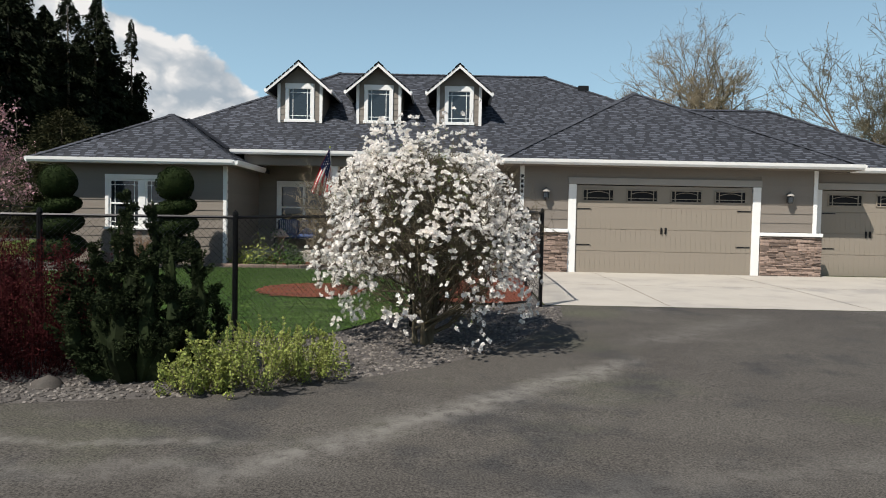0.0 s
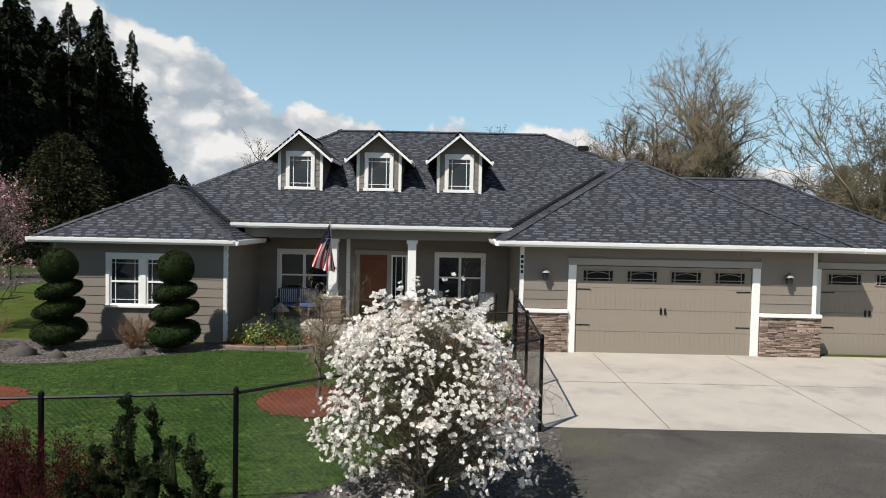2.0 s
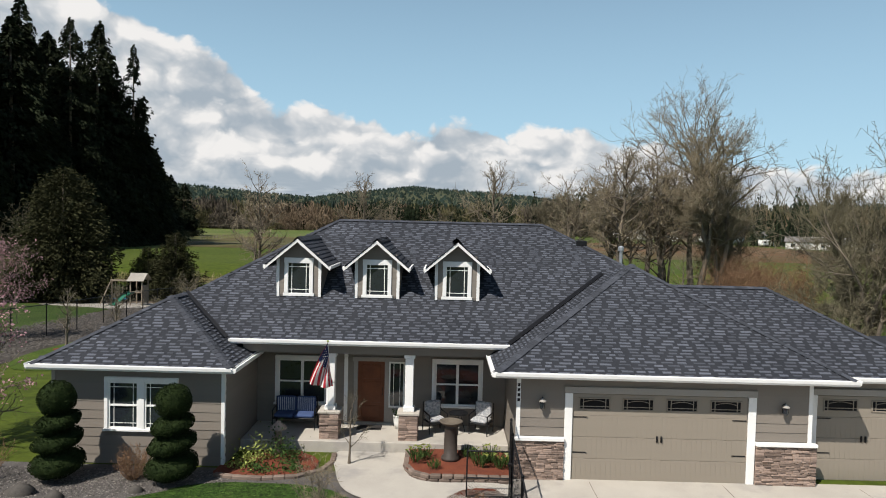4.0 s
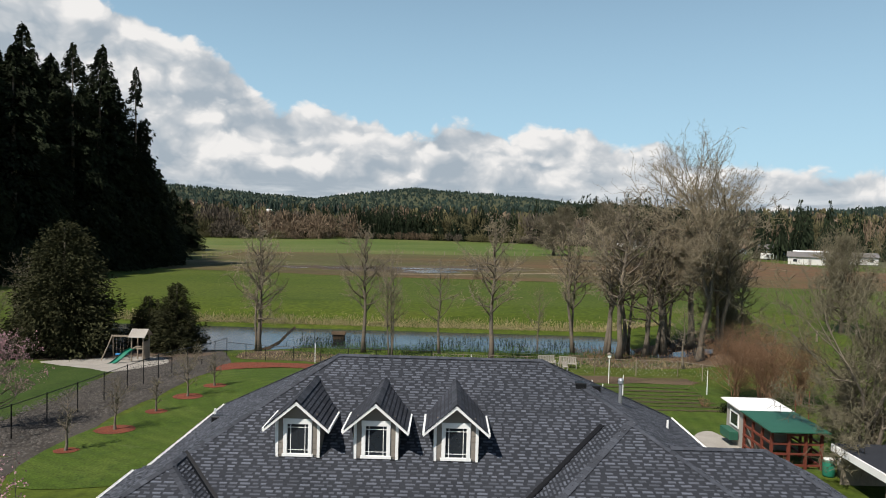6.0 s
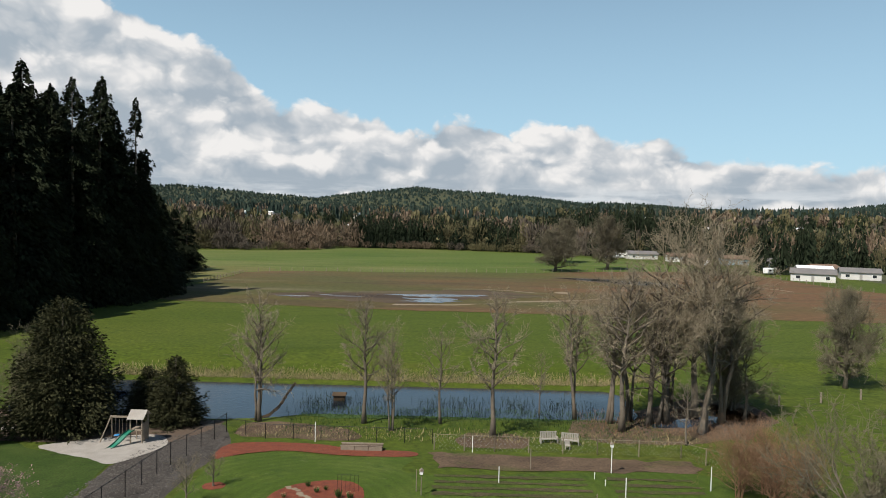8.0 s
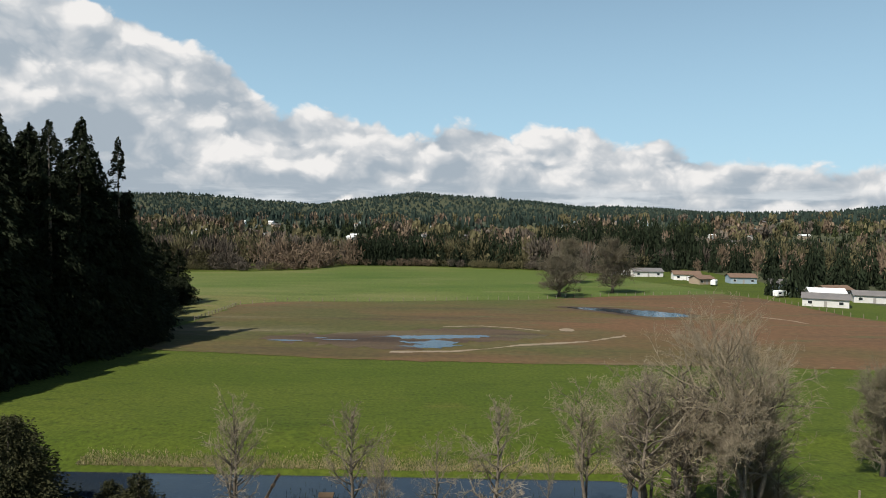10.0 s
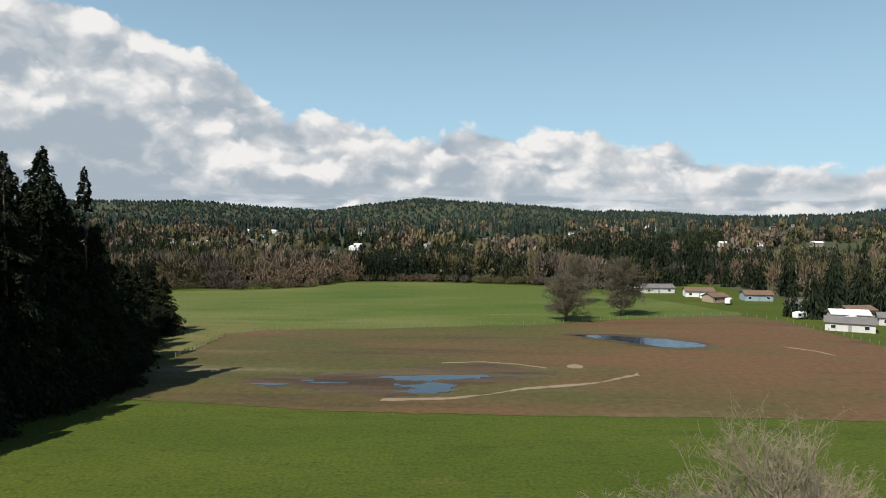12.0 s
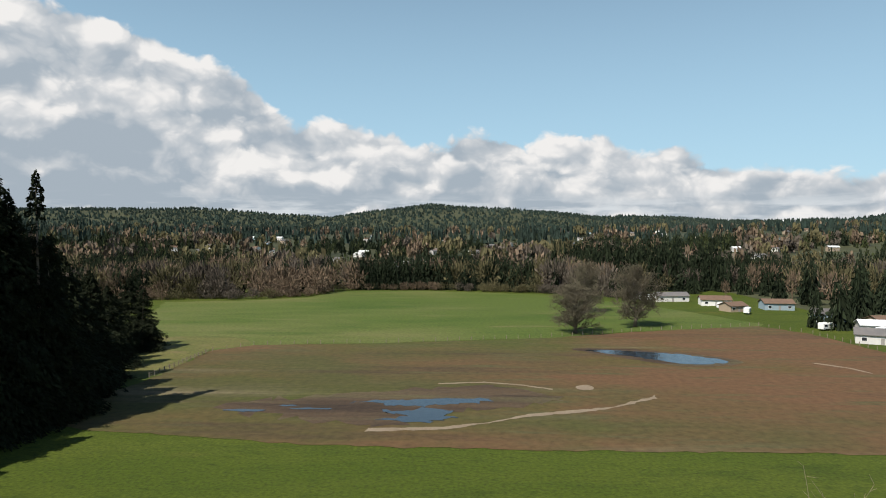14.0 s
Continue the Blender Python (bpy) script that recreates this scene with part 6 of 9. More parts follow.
# oaks in the far field, and a round tree beyond the pond
ow, of, _ = bare_crown(150, 20, 8.6, 0.62, 1, 0.10, 50, 11, 13, 0.30, fine=1.7)
oak = (20, ow.data("trunk", M["bark"], True), of.data("crown", M["oak_twig"]))
BARE.append(oak)
for x, y, h, wd, tn in ((44.3, 280.5, 16, 1.35, 0), (69.8, 298, 22, 0.95, 80), (59, 345, 21, 0.85, 200)):
    bare_tree(6, x, y, h, tn, "broad leafless oak standing in the open field", "oaks in the field", wd)


bare_tree(6, 53.6, 90.0, 12.5, 40, "round leafless tree in the grass beyond the pond", "", 0.72)


def conifer_shape(seed, h, r, boughs, tufts, trunk_r, droop=0.35, size=1.0, ragged=0.3, bare=0.06, point=0.85, thin=0.0, aspect=0.42, loose=0.05):
    """A conifer: tapering trunk and boughs of uneven length, each hung with many small sprays of needles."""
    rng = np.random.default_rng(seed)
    lean = rng.normal() * 0.006 * h
    trunk = Mesh().tube([(0, 0, -0.2), (0, 0, h * 0.4), (lean, 0, h * 0.97)], (trunk_r, trunk_r * 0.65, 0.04), 7)
    C, A, S = [], [], []
    gaps = rng.uniform(0.1, 0.95, 7)
    for i in range(boughs):
        t = bare + (1 - bare) * (1 - (1 - min(0.9995, (i + rng.uniform()) / boughs)) ** 0.72)
        a = i * 2.39996 + rng.normal() * 0.5
        if thin and np.abs(gaps - t).min() < 0.02 + thin * 0.05 and rng.uniform() < 0.75:
            continue
        patch = 1 + ragged * 0.55 * math.sin(t * 31 + 1.7 * math.sin(a + seed)) * math.sin(2 * a + seed + t * 9)
        l = r * (1 - t) ** point * rng.uniform(1 - ragged, 1 + ragged * 0.5) * patch + 0.02 * r
        n = max(6, int(tufts * (0.35 + 0.9 * l / r)))
        u = np.sqrt(rng.uniform(0.03, 1, n))
        side = rng.normal(size=n) * 0.15 * l * (1.15 - u * 0.75)
        rise = 0.35 * t
        dz = (0.10 + rise) * l * u - droop * l * u * u * (1.1 - 0.6 * t) - np.abs(side) * 0.35 + rng.normal(size=n) * (0.25 * size + loose * l)
        d = np.array((math.cos(a), math.sin(a)))
        k = np.array((-d[1], d[0]))
        xy = d * (u * l)[:, None] + k * side[:, None] + np.array((lean * t, 0))
        C.append(np.column_stack([xy, h * t + dz]))
        A.append(np.column_stack([np.tile(d, (n, 1)) + k * (side / (l + 0.01))[:, None] * 2.5, -droop * 1.6 * u - 0.25 + rise]))
        S.append(np.full(n, size) * (0.75 + 0.5 * (1 - t)))
    m = Mesh().leaves(np.concatenate(C), np.concatenate(S), rng, flat=0.25, aspect=aspect, along=np.concatenate(A))
    return trunk, m


FIRS = []
for k, (h, r, n, thin) in enumerate([(48, 8.6, 900, 0.1), (44, 8.0, 860, 0.12), (50, 9.0, 920, 0.05), (38, 7.6, 800, 0.12), (48, 6.8, 520, 0.7)]):
    t, m = conifer_shape(200 + k, h, r, n, 44, 0.5, 0.75, 0.85, 0.42, 0.03, 0.80, thin)
    FIRS.append((h, t.data("trunk", M["bark"], True), m.data("foliage", M["conifer"])))
# how far out of the wood its shade reaches, by distance ahead
SHADE_Y, SHADE_X = [60, 80, 124, 140, 159, 170, 190, 200, 206, 215, 260], [-83, -77, -67, -62, -57, -55, -50, -49, -58, -64, -70]


def fir(kind, x, y, h, turn, wide=1.0, label="tall dark fir in the wood beside the field", group="tall firs"):
    h0, trunk, needles = FIRS[kind]
    if group:
        x = min(x, float(np.interp(y, [150, 165, 175, 190, 210, 245], [-74, -74.5, -79, -82, -88, -93])))
    reach = -SUN_DIR / SUN_DIR.z
    # lower the fir until its cast shade stays inside that edge
    while group and h > 9 and x + reach.x * h * 0.93 > np.interp(y + reach.y * h * 0.93, SHADE_Y, SHADE_X):
        h -= 1.0
    if h < 10 and group and wide < 1.5:
        return
    t = thing("fir_tree", label, "tree", group=group)
    part("trunk", trunk, None, t)
    part("foliage", needles, None, t)
    s = h / h0
    t.matrix_basis = pose(x, y, z_at(x, y) - 0.2, 0, 0, turn) @ Matrix.Diagonal((s * wide, s * wide, s, 1))


rng = random.Random(5)
# firs placed singly; the last ones stand out of view, added for their shade
PLACED = [(-74.5, 162.3, 47.6, 0.85), (-81.0, 146.5, 49, 0.9), (-86.2, 137.3, 50.5, 0.95), (-92, 128, 49, 1), (-84, 155, 43, 1), (-90, 146, 46, 1), (-97, 137, 48, 1), (-100, 121, 50, 1), (-94, 158, 42, 1),
         (-79, 172, 34, 1.2), (-76, 184, 27, 1.3), (-75, 195, 21, 1.4), (-82, 182, 32, 1.2), (-84, 197, 26, 1.3), (-90, 172, 40, 1.1), (-73.5, 175, 22, 1.5), (-78, 155, 24, 1.6), (-84, 142, 22, 1.6), (-90, 132, 20, 1.7),
         (-93, 241, 19, 1.5), (-96, 230, 18, 1.5), (-99, 245, 22, 1.3), (-104, 234, 21, 1.3), (-89, 213, 22, 1.4), (-96, 217, 26, 1.2), (-104, 205, 30, 1.2), (-96, 190, 34, 1.2), (-86, 166, 40, 1.1), (-93, 164, 44, 1), (-99, 150, 46, 1), (-104, 158, 45, 1), (-79, 160, 38, 1.1), (-85, 149, 40, 1.1), (-92, 138, 43, 1.1), (-106, 140, 48, 1), (-112, 130, 50, 1), (-108, 115, 50, 1), (-116, 118, 48, 1), (-101, 110, 40, 1.2), (-70, 168, 14, 2.2), (-71, 186, 15, 2.2), (-72, 200, 14, 2.2), (-68.5, 178, 20, 1.5), (-69.5, 192, 18, 1.6), (-72, 166, 30, 1.2), (-120, 140, 50, 1), (-126, 126, 50, 1), (-118, 150, 48, 1), (-130, 135, 48, 1), (-110, 122, 51, 1), (-122, 112, 50, 1), (-88, 119, 48, 1), (-86, 110, 46, 1), (-92, 103, 46, 1), (-82, 128, 44, 1), (-98, 95, 46, 1), (-97, 165, 51, 1), (-80, 155, 51, 0.9), (-78, 159, 43, 1), (-71, 166, 35, 1), (-67, 167, 22, 1.2), (-64.5, 173, 13, 1.6), (-88, 150, 47, 1), (-110, 165, 52, 1), (-103, 172, 50, 1), (-86, 100, 44, 1), (-90, 94, 42, 1), (-82, 106, 40, 1), (-95, 88, 44, 1), (-80, 114, 36, 1), (-88, 84, 40, 1), (-101, 84, 44, 1)]
for x, y, h, wd in PLACED:
    fir(4 if (x, y) == (-74.5, 162.3) else rng.randrange(4), x, y, h, rng.uniform(0, 360), wd * 1.4)
for _ in range(46):
    y = rng.uniform(98, 215)
    x = -102 - rng.uniform(0, 60) - max(0, (120 - y)) * 0.25
    fir(rng.randrange(4), x, y, rng.uniform(36, 50) * (1 if y < 175 else 0.75), rng.uniform(0, 360), 1.15)
for _ in range(14):
    y = rng.uniform(96, 128)
    fir(rng.randrange(4), -98 - rng.uniform(0, 22) - (125 - y) * 0.3, y, rng.uniform(24, 46), rng.uniform(0, 360), 1.25)

# firs mostly left of the view, added to fill gaps in the wood's shade
for _ in range(34):
    y = rng.uniform(84, 140)
    fir(rng.randrange(4), -0.68 * y - 4 - rng.uniform(0, 24), y, rng.uniform(38, 50), rng.uniform(0, 360), 1.4)

for _ in range(60):
    y = rng.uniform(112, 200)
    fir(rng.randrange(4), np.interp(y, [112, 160, 200], [-88, -80, -84]) - rng.uniform(0, 12), y, rng.uniform(11, 20), rng.uniform(0, 360), 1.9, "low dark fir at the edge of the wood")
CEDAR = []
for k, (h, r, pt) in enumerate([(13, 5.2, 0.55), (7.4, 2.2, 0.6)]):
    t, m = conifer_shape(230 + k, h, r, 760 if k == 0 else 520, 56 if k == 0 else 44, 0.3, 0.05, 0.36 if k == 0 else 0.22, 0.42, 0.05 if k == 0 else 0.03, pt, loose=0.10)
    CEDAR.append((h, t.data("trunk", M["bark"], True), m.data("foliage", M["cedar"])))
FIRS += CEDAR
fir(5, -37.5, 66.5, 13.3, 0, 1.0, "broad dark cedar beside the play area", "")
fir(6, -27.7, 70.2, 7.4, 30, 1.4, "young cedar by the pond", "")
fir(6, -31.8, 73.0, 6.0, 130, 1.6, "low dark cedar by the pond", "")
fir(5, -45, 78, 11, 80, 0.9, "dark cedar behind the play area", "")
fir(5, -52, 62, 12, 210, 0.9, "dark cedar at the lawn's edge", "")


# ---- front garden ----
def shrub(name, label, x, y, centres, leaf, size, stems, stem_mat, category="shrub", flat=0.0, aspect=0.5, seed=1, along=None, group=""):
    """A shrub from stem lines and leaf places, given relative to its foot."""
    t = thing(name, label, category, (x, y, z_at(x, y)), group)
    rng = np.random.default_rng(seed)
    if stems:
        m = Mesh()
        for pts, r in stems:
            m.tube(pts, np.linspace(r, r * 0.35, len(pts)), 5)
        ob = part("stem", m, stem_mat, t)
        if len(stems) > 20:
            tagged(ob, kind="stuff")
    if len(centres):
        part("foliage", Mesh().leaves(centres, size, rng, flat, aspect, along), leaf, t)
    return t


# magnolia in full flower
MAG_Z, MAG_R = [0, 0.3, 0.9, 1.5, 2.2, 2.8, 3.3], [0.95, 1.25, 1.55, 1.5, 1.12, 0.68, 0.1]
wood, fine, ends = bare_crown(400, 2.5, 1.35, 0.045, 6, 0.06, 22, 8, 6, 0.45, fine=1.5, tri=3)
rng = np.random.default_rng(401)
skin = np.hypot(ends[:, 0], ends[:, 1]) / np.interp(ends[:, 2], MAG_Z, MAG_R)
ok = (skin < 1) & (ends[:, 2] > 0.12)
ends, skin = ends[ok], skin[ok]
mag = thing("magnolia", "star magnolia in full white blossom beside the drive", "tree", (0.52, 7.55, z_at(0.52, 7.55)))
part("trunk", wood, M["magnolia_wood"], mag)
part("crown", fine, M["magnolia_wood"], mag)
# sprays of blossom: clusters on the outer twigs, with single flowers between
order = np.argsort(-(skin + rng.uniform(0, 0.8, len(ends))))
heads = ends[order[:680]]
th, hz = rng.uniform(0, 6.28, 230), rng.uniform(0.25, 2.9, 230)
rr = np.interp(hz, MAG_Z, MAG_R) * np.sqrt(rng.uniform(0.5, 0.95, 230)) * (1 + 0.10 * np.sin(th * 5 + hz * 4))
heads = np.concatenate([heads, np.column_stack([rr * np.cos(th), rr * np.sin(th), hz])])
F = [heads[i] + rng.normal(size=(k, 3)) * 0.065 for i, k in enumerate(rng.integers(1, 6, len(heads)))]
fl = np.concatenate(F + [ends[order[680:1150]]])
out = unit(fl - np.array((0, 0, 0.7)))
face = unit(out + rng.normal(size=fl.shape) * 0.55 + np.array((0, 0, 0.25)))
ref = unit(np.cross(face, rng.normal(size=fl.shape)))
oth = np.cross(face, ref)
C, A, Nn = [], [], 8
flower_size = rng.uniform(0.75, 1.3, len(fl))[:, None]
for i in range(Nn):
    a = 6.283 * i / Nn + rng.uniform(-0.25, 0.25, (len(fl), 1))
    d = unit(ref * np.cos(a) + oth * np.sin(a) + face * rng.uniform(0.1, 0.9, (len(fl), 1)))
    C.append(fl + d * 0.021 * flower_size)
    A.append(d)
C, A = np.concatenate(C), np.concatenate(A)
tagged(part("blossom", Mesh().leaves(C, np.tile(flower_size[:, 0], Nn) * 0.046, rng, aspect=0.8, along=A * 2.5), M["petal"], mag, "white star-shaped magnolia blossom"), kind="stuff")
k = rng.integers(0, len(ends), 2200)
part("bud", Mesh().leaves(ends[k] + rng.normal(size=(2200, 3)) * 0.03, 0.04, rng), M["bud"], mag)


def fan(rng, n, base_r, height, spread, wob=0.12, seg=5):
    """Upright shoots fanning out of a foot: their lines, and points with ways along them."""
    stems, pts, ways = [], [], []
    for i in range(n):
        a, b = rng.uniform(0, 6.28), math.sqrt(rng.uniform(0, 1))
        top = np.array((math.cos(a) * spread * b, math.sin(a) * spread * b, height * rng.uniform(0.6, 1.0) * (1 - 0.28 * b)))
        foot = np.array((math.cos(a) * base_r * b, math.sin(a) * base_r * b, 0))
        mid = foot * 0.5 + top * 0.5 + np.array((math.cos(a), math.sin(a), 0)) * spread * 0.14 + rng.normal(size=3) * wob * 0.4
        ts = np.linspace(0, 1, seg)[:, None]
        line = (1 - ts) ** 2 * foot + 2 * ts * (1 - ts) * mid + ts ** 2 * top
        stems.append((line, 0.012))
        pts.append(line)
        ways.append(unit(top - foot))
    return stems, pts, ways


def along_lines(rng, lines, per, spread, lo=0.15):
    c, w = [], []
    for line in lines:
        t = rng.uniform(lo, 1, per)
        k = len(line) - 1
        p = np.column_stack([np.interp(t, np.linspace(0, 1, k + 1), line[:, i]) for i in range(3)])
        d = unit(line[-1] - line[0])
        side = unit(rng.normal(size=(per, 3)))
        c.append(p + side * spread * (1.15 - t)[:, None])
        w.append(d * 0.7 + side)
    return np.concatenate(c), np.concatenate(w)


rng = np.random.default_rng(410)
# yew: upright prongs of different height, thick with short needles
lines, C, W, core = [], [], [], Mesh()
for dx, dy, h, r, n in ((-0.12, 0, 1.95, 0.10, 2000), (0.10, 0.05, 1.84, 0.10, 2000), (-0.27, 0.12, 1.68, 0.10, 1600), (0.0, -0.15, 1.6, 0.15, 2400), (0.33, 0.02, 1.46, 0.13, 2200), (0.52, 0.05, 1.42, 0.14, 2200), (0.66, -0.1, 1.3, 0.13, 1800),
                        (-0.5, 0.05, 1.36, 0.11, 1500), (-0.66, -0.1, 1.12, 0.12, 1500), (0.22, -0.3, 1.25, 0.2, 2800), (-0.22, -0.3, 1.2, 0.2, 2800), (0.45, -0.3, 1.0, 0.2, 2400), (-0.45, -0.35, 0.85, 0.2, 2400), (0.0, -0.4, 0.9, 0.25, 2800), (0.75, 0.1, 0.95, 0.12, 1200)):
    t = np.linspace(0, 1, 7)[:, None]
    foot, top = np.array((dx * 0.55, dy * 0.7, 0)), np.array((dx, dy, h))
    line = foot + (top - foot) * t + np.array((dx, dy, 0)) * 0.3 * np.sin(t * 3.14)
    line[1:] += rng.normal(size=(6, 3)) * (0.02, 0.02, 0)
    lines.append((line, 0.02))
    core.tube(line, r * np.array((0.5, 0.55, 0.5, 0.45, 0.35, 0.25, 0.05)), 6)
    n = int(n * 2.2)
    for b in range(40):
        u = rng.uniform(0.02, 1.0)
        o = np.array([np.interp(u, t[:, 0], line[:, i]) for i in range(3)])
        d = unit(rng.normal(size=3) * (1, 1, 0.3) + np.array((0, 0, 0.9)))
        ln = r * rng.uniform(1.0, 2.0) * (1.15 - 0.5 * u)
        q = rng.uniform(0, 1, n // 40)[:, None]
        side = unit(rng.normal(size=(n // 40, 3)))
        C.append(o + d * ln * q + side * 0.045 * (1.1 - 0.5 * q))
        W.append(side + d * 0.8)
yew = shrub("yew", "dark green upright yew with bristling shoots", -2.48, 5.75, np.concatenate(C), M["yew"], 0.036, lines, M["bark"], seed=411, along=np.concatenate(W), aspect=0.45)
part("inner_foliage", core, M["yew"], yew)
for i, (x, y, s) in enumerate(((-3.75, 5.9, 0.95), (-4.9, 6.0, 1.05), (-6.1, 5.8, 1.0))):
    st, ln, _ = fan(rng, 170, 0.6, 1.85 * s, 0.95)
    c, w = along_lines(rng, ln, 210, 0.22, 0.03)
    shrub("barberry", "dense dark red barberry shrub", x, y, c, M["barberry"], 0.034, [(l, 0.005) for l, _ in st], M["barberry"], seed=412 + i, along=w, aspect=0.42, group="barberry hedge")
for i, (x, y, s) in enumerate(((-1.12, 5.45, 1.0), (-0.72, 5.75, 0.72), (-1.62, 5.2, 0.6))):
    st, ln, _ = fan(rng, 62, 0.25, 0.86 * s, 0.74 * s, 0.35)
    c, w = along_lines(rng, ln, 95, 0.06, 0.25)
    shrub("euonymus", "low golden variegated euonymus shrub", x, y, c, M["gold"], 0.032, [(l, 0.005) for l, _ in st], M["bark"], seed=420 + i, flat=0.3, aspect=0.6, group="golden shrubs")
for i, (x, y, h, sp, n, lab) in enumerate(((-7.55, 16.7, 1.15, 0.55, 90, "leafless russet shrub under the window"), (1.75, 14.9, 0.7, 0.4, 40, "clump of dry ornamental grass"),
                                           (-11.4, 16.2, 1.6, 0.9, 60, "leafless brown shrub at the corner of the house"), (-12.8, 15.2, 1.9, 1.1, 60, "leafless brown shrub beside the lawn"), (-9.5, 7.4, 1.2, 0.9, 60, "leafless shrub beside the fence"))):
    r2 = np.random.default_rng(430 + i)
    st, ln, _ = fan(r2, n, 0.12, h, sp, 0.25)
    c, w = along_lines(r2, ln, 26, 0.10, 0.2)
    shrub("bare_shrub", lab, x, y, c, M["brush"], 0.09, [(l, 0.006) for l, _ in st], M["brush"], seed=431 + i, along=w, aspect=0.10)


def clipped(t, name, centre, rad, tilt, seed, n):
    """A clipped mass of foliage: a firm core under a skin of short leaves."""
    rng = np.random.default_rng(seed)
    u = unit(rng.normal(size=(n, 3)))
    lump = 1 + 0.03 * np.sin(u[:, 0] * 9 + seed) + 0.03 * np.sin(u[:, 1] * 11)
    rot = np.array(Euler((radians(tilt[0]), radians(tilt[1]), 0)).to_matrix())
    box = np.abs(u) ** 1.0
    pts = (u * np.array(rad) * lump[:, None]) @ rot.T + centre
    m = Mesh()
    m.lathe([(max(0.02, rad[0] * 0.96 * math.cos(a)), rad[2] * 0.96 * math.sin(a)) for a in np.linspace(-1.5, 1.5, 9)], (0, 0, 0), 18)
    m.v = [np.concatenate(m.v) @ rot.T + centre]
    core = part(name, m, M["topiary"], t, smooth=True)
    part("leaf_skin", Mesh().leaves(pts, 0.05, rng, along=u @ rot.T + rng.normal(size=(n, 3)) * 0.5), M["topiary"], core)


for x, sgn in ((-9.5, 1), (-6.38, -1)):
    t = thing("topiary", "dark green yew clipped into a spiral with a ball on top", "shrub", (x, 16.55, z_at(x, 16.55)), "pair of spiral topiaries")
    part("trunk", Mesh().tube([(0, 0, -0.1), (0.02, 0, 1.2), (0, 0, 2.0)], 0.06, 8), M["bark"], t)
    clipped(t, "ball", (0, 0, 2.2), (0.47, 0.47, 0.47), (0, 0), 450 + sgn, 3200)
    for i, (z, r, h, tx) in enumerate(((1.58, 0.56, 0.25, -12), (1.08, 0.63, 0.27, -12), (0.48, 0.68, 0.36, -6))):
        clipped(t, "tier", (0.03 * sgn, 0, z), (r, r, h), (5, tx), 460 + i + sgn, 3600)

# young tree in the mulch round, and one by the walk
for x, y, h, sp, k, li, lab in ((-1.78, 12.2, 2.15, 0.85, 470, 26, "young leafless tree with a bushy tan crown"), (-1.9, 18.2, 2.2, 0.6, 471, 10, "slender young leafless garden tree")):
    w_, f_, _ = bare_crown(k, h, sp, 0.04, 1, 0.2, li, 7, 6, 0.6, fine=3.2 if li > 20 else 2.0, tri=3 if li > 20 else 1)
    t = thing("young_tree", lab, "tree", (x, y, z_at(x, y)))
    part("trunk", w_, M["bark"], t)
    part("crown", f_, M["twig"] if li > 20 else M["oak_twig"], t)

# ---- chain-link fences ----
def links(p, q, h0, h1, pitch, r, lift=0.05):
    """Crossing wires woven on the slant between two posts."""
    p, q = np.array(p, float), np.array(q, float)
    L = np.linalg.norm(q - p)
    H = h1 - h0
    P, Q = [], []
    for s in (1, -1):
        for a in np.arange(-H, L, pitch * 1.414):
            x0, x1 = (a, a + H) if s > 0 else (a + H, a)
            ts = sorted(((max(0, min(L, v)) - x0) / (x1 - x0)) for v in (x0, x1))
            lo, hi = max(0, ts[0]), min(1, ts[1])
            if hi - lo < 0.02:
                continue
            for t, out in ((lo, P), (hi, Q)):
                u = (x0 + (x1 - x0) * t) / L
                e = p + (q - p) * u
                out.append((e[0], e[1], z_at(e[0], e[1]) + h0 + H * t))
    m = Mesh()
    sticks(m, P, Q, r, r)
    return m


def fence(name, label, pts, h, mat, pitch=0.055, r=0.0018, post_r=0.035, rail_r=0.022, every=2.3, wire=None, base=0.0):
    f = thing(name, label, "fence")
    for a, b in zip(pts, pts[1:]):
        a, b = np.array(a, float), np.array(b, float)
        n = max(1, round(np.linalg.norm(b - a) / every))
        marks = [a + (b - a) * i / n for i in range(n + 1)]
        for p in marks if b is not None else ():
            z = z_at(*p)
            part("post", Mesh().lathe([(post_r, 0), (post_r, h + 0.05), (post_r * 1.15, h + 0.05), (post_r * 0.8, h + 0.09), (0.004, h + 0.11)], (0, 0, 0), 8), mat, f, at=(p[0], p[1], z - 0.02))
        for p, q in zip(marks, marks[1:]):
            zp, zq = z_at(*p) + h, z_at(*q) + h
            part("rail", Mesh().tube([(*p, zp), (*q, zq)], rail_r, 6), mat, f)
            part("wire_mesh", links(p, q, 0.06, h - 0.01, pitch, r), wire or mat, f)
    return f


fence("chain_link_fence", "black chain-link fence along the lawn", [(-13.0, 5.3), (-8.5, 5.9), (-4.06, 6.6), (-1.83, 6.97)], 1.68, M["black"])
fence("chain_link_fence", "black chain-link fence behind the magnolia", [(-1.83, 6.97), (0.3, 8.7), (2.5, 10.5)], 1.68, M["black"])
fence("chain_link_fence", "black chain-link fence between drive and garden", [(2.5, 10.5), (2.56, 13.2), (2.62, 16.0), (2.7, 17.3)], 1.68, M["black"], every=2.6)
gate = thing("garden_gate", "low black metal garden gate beside the fence", "gate", (0, 0, 0))
gz = z_at(2, 15.9)
gf = Mesh()
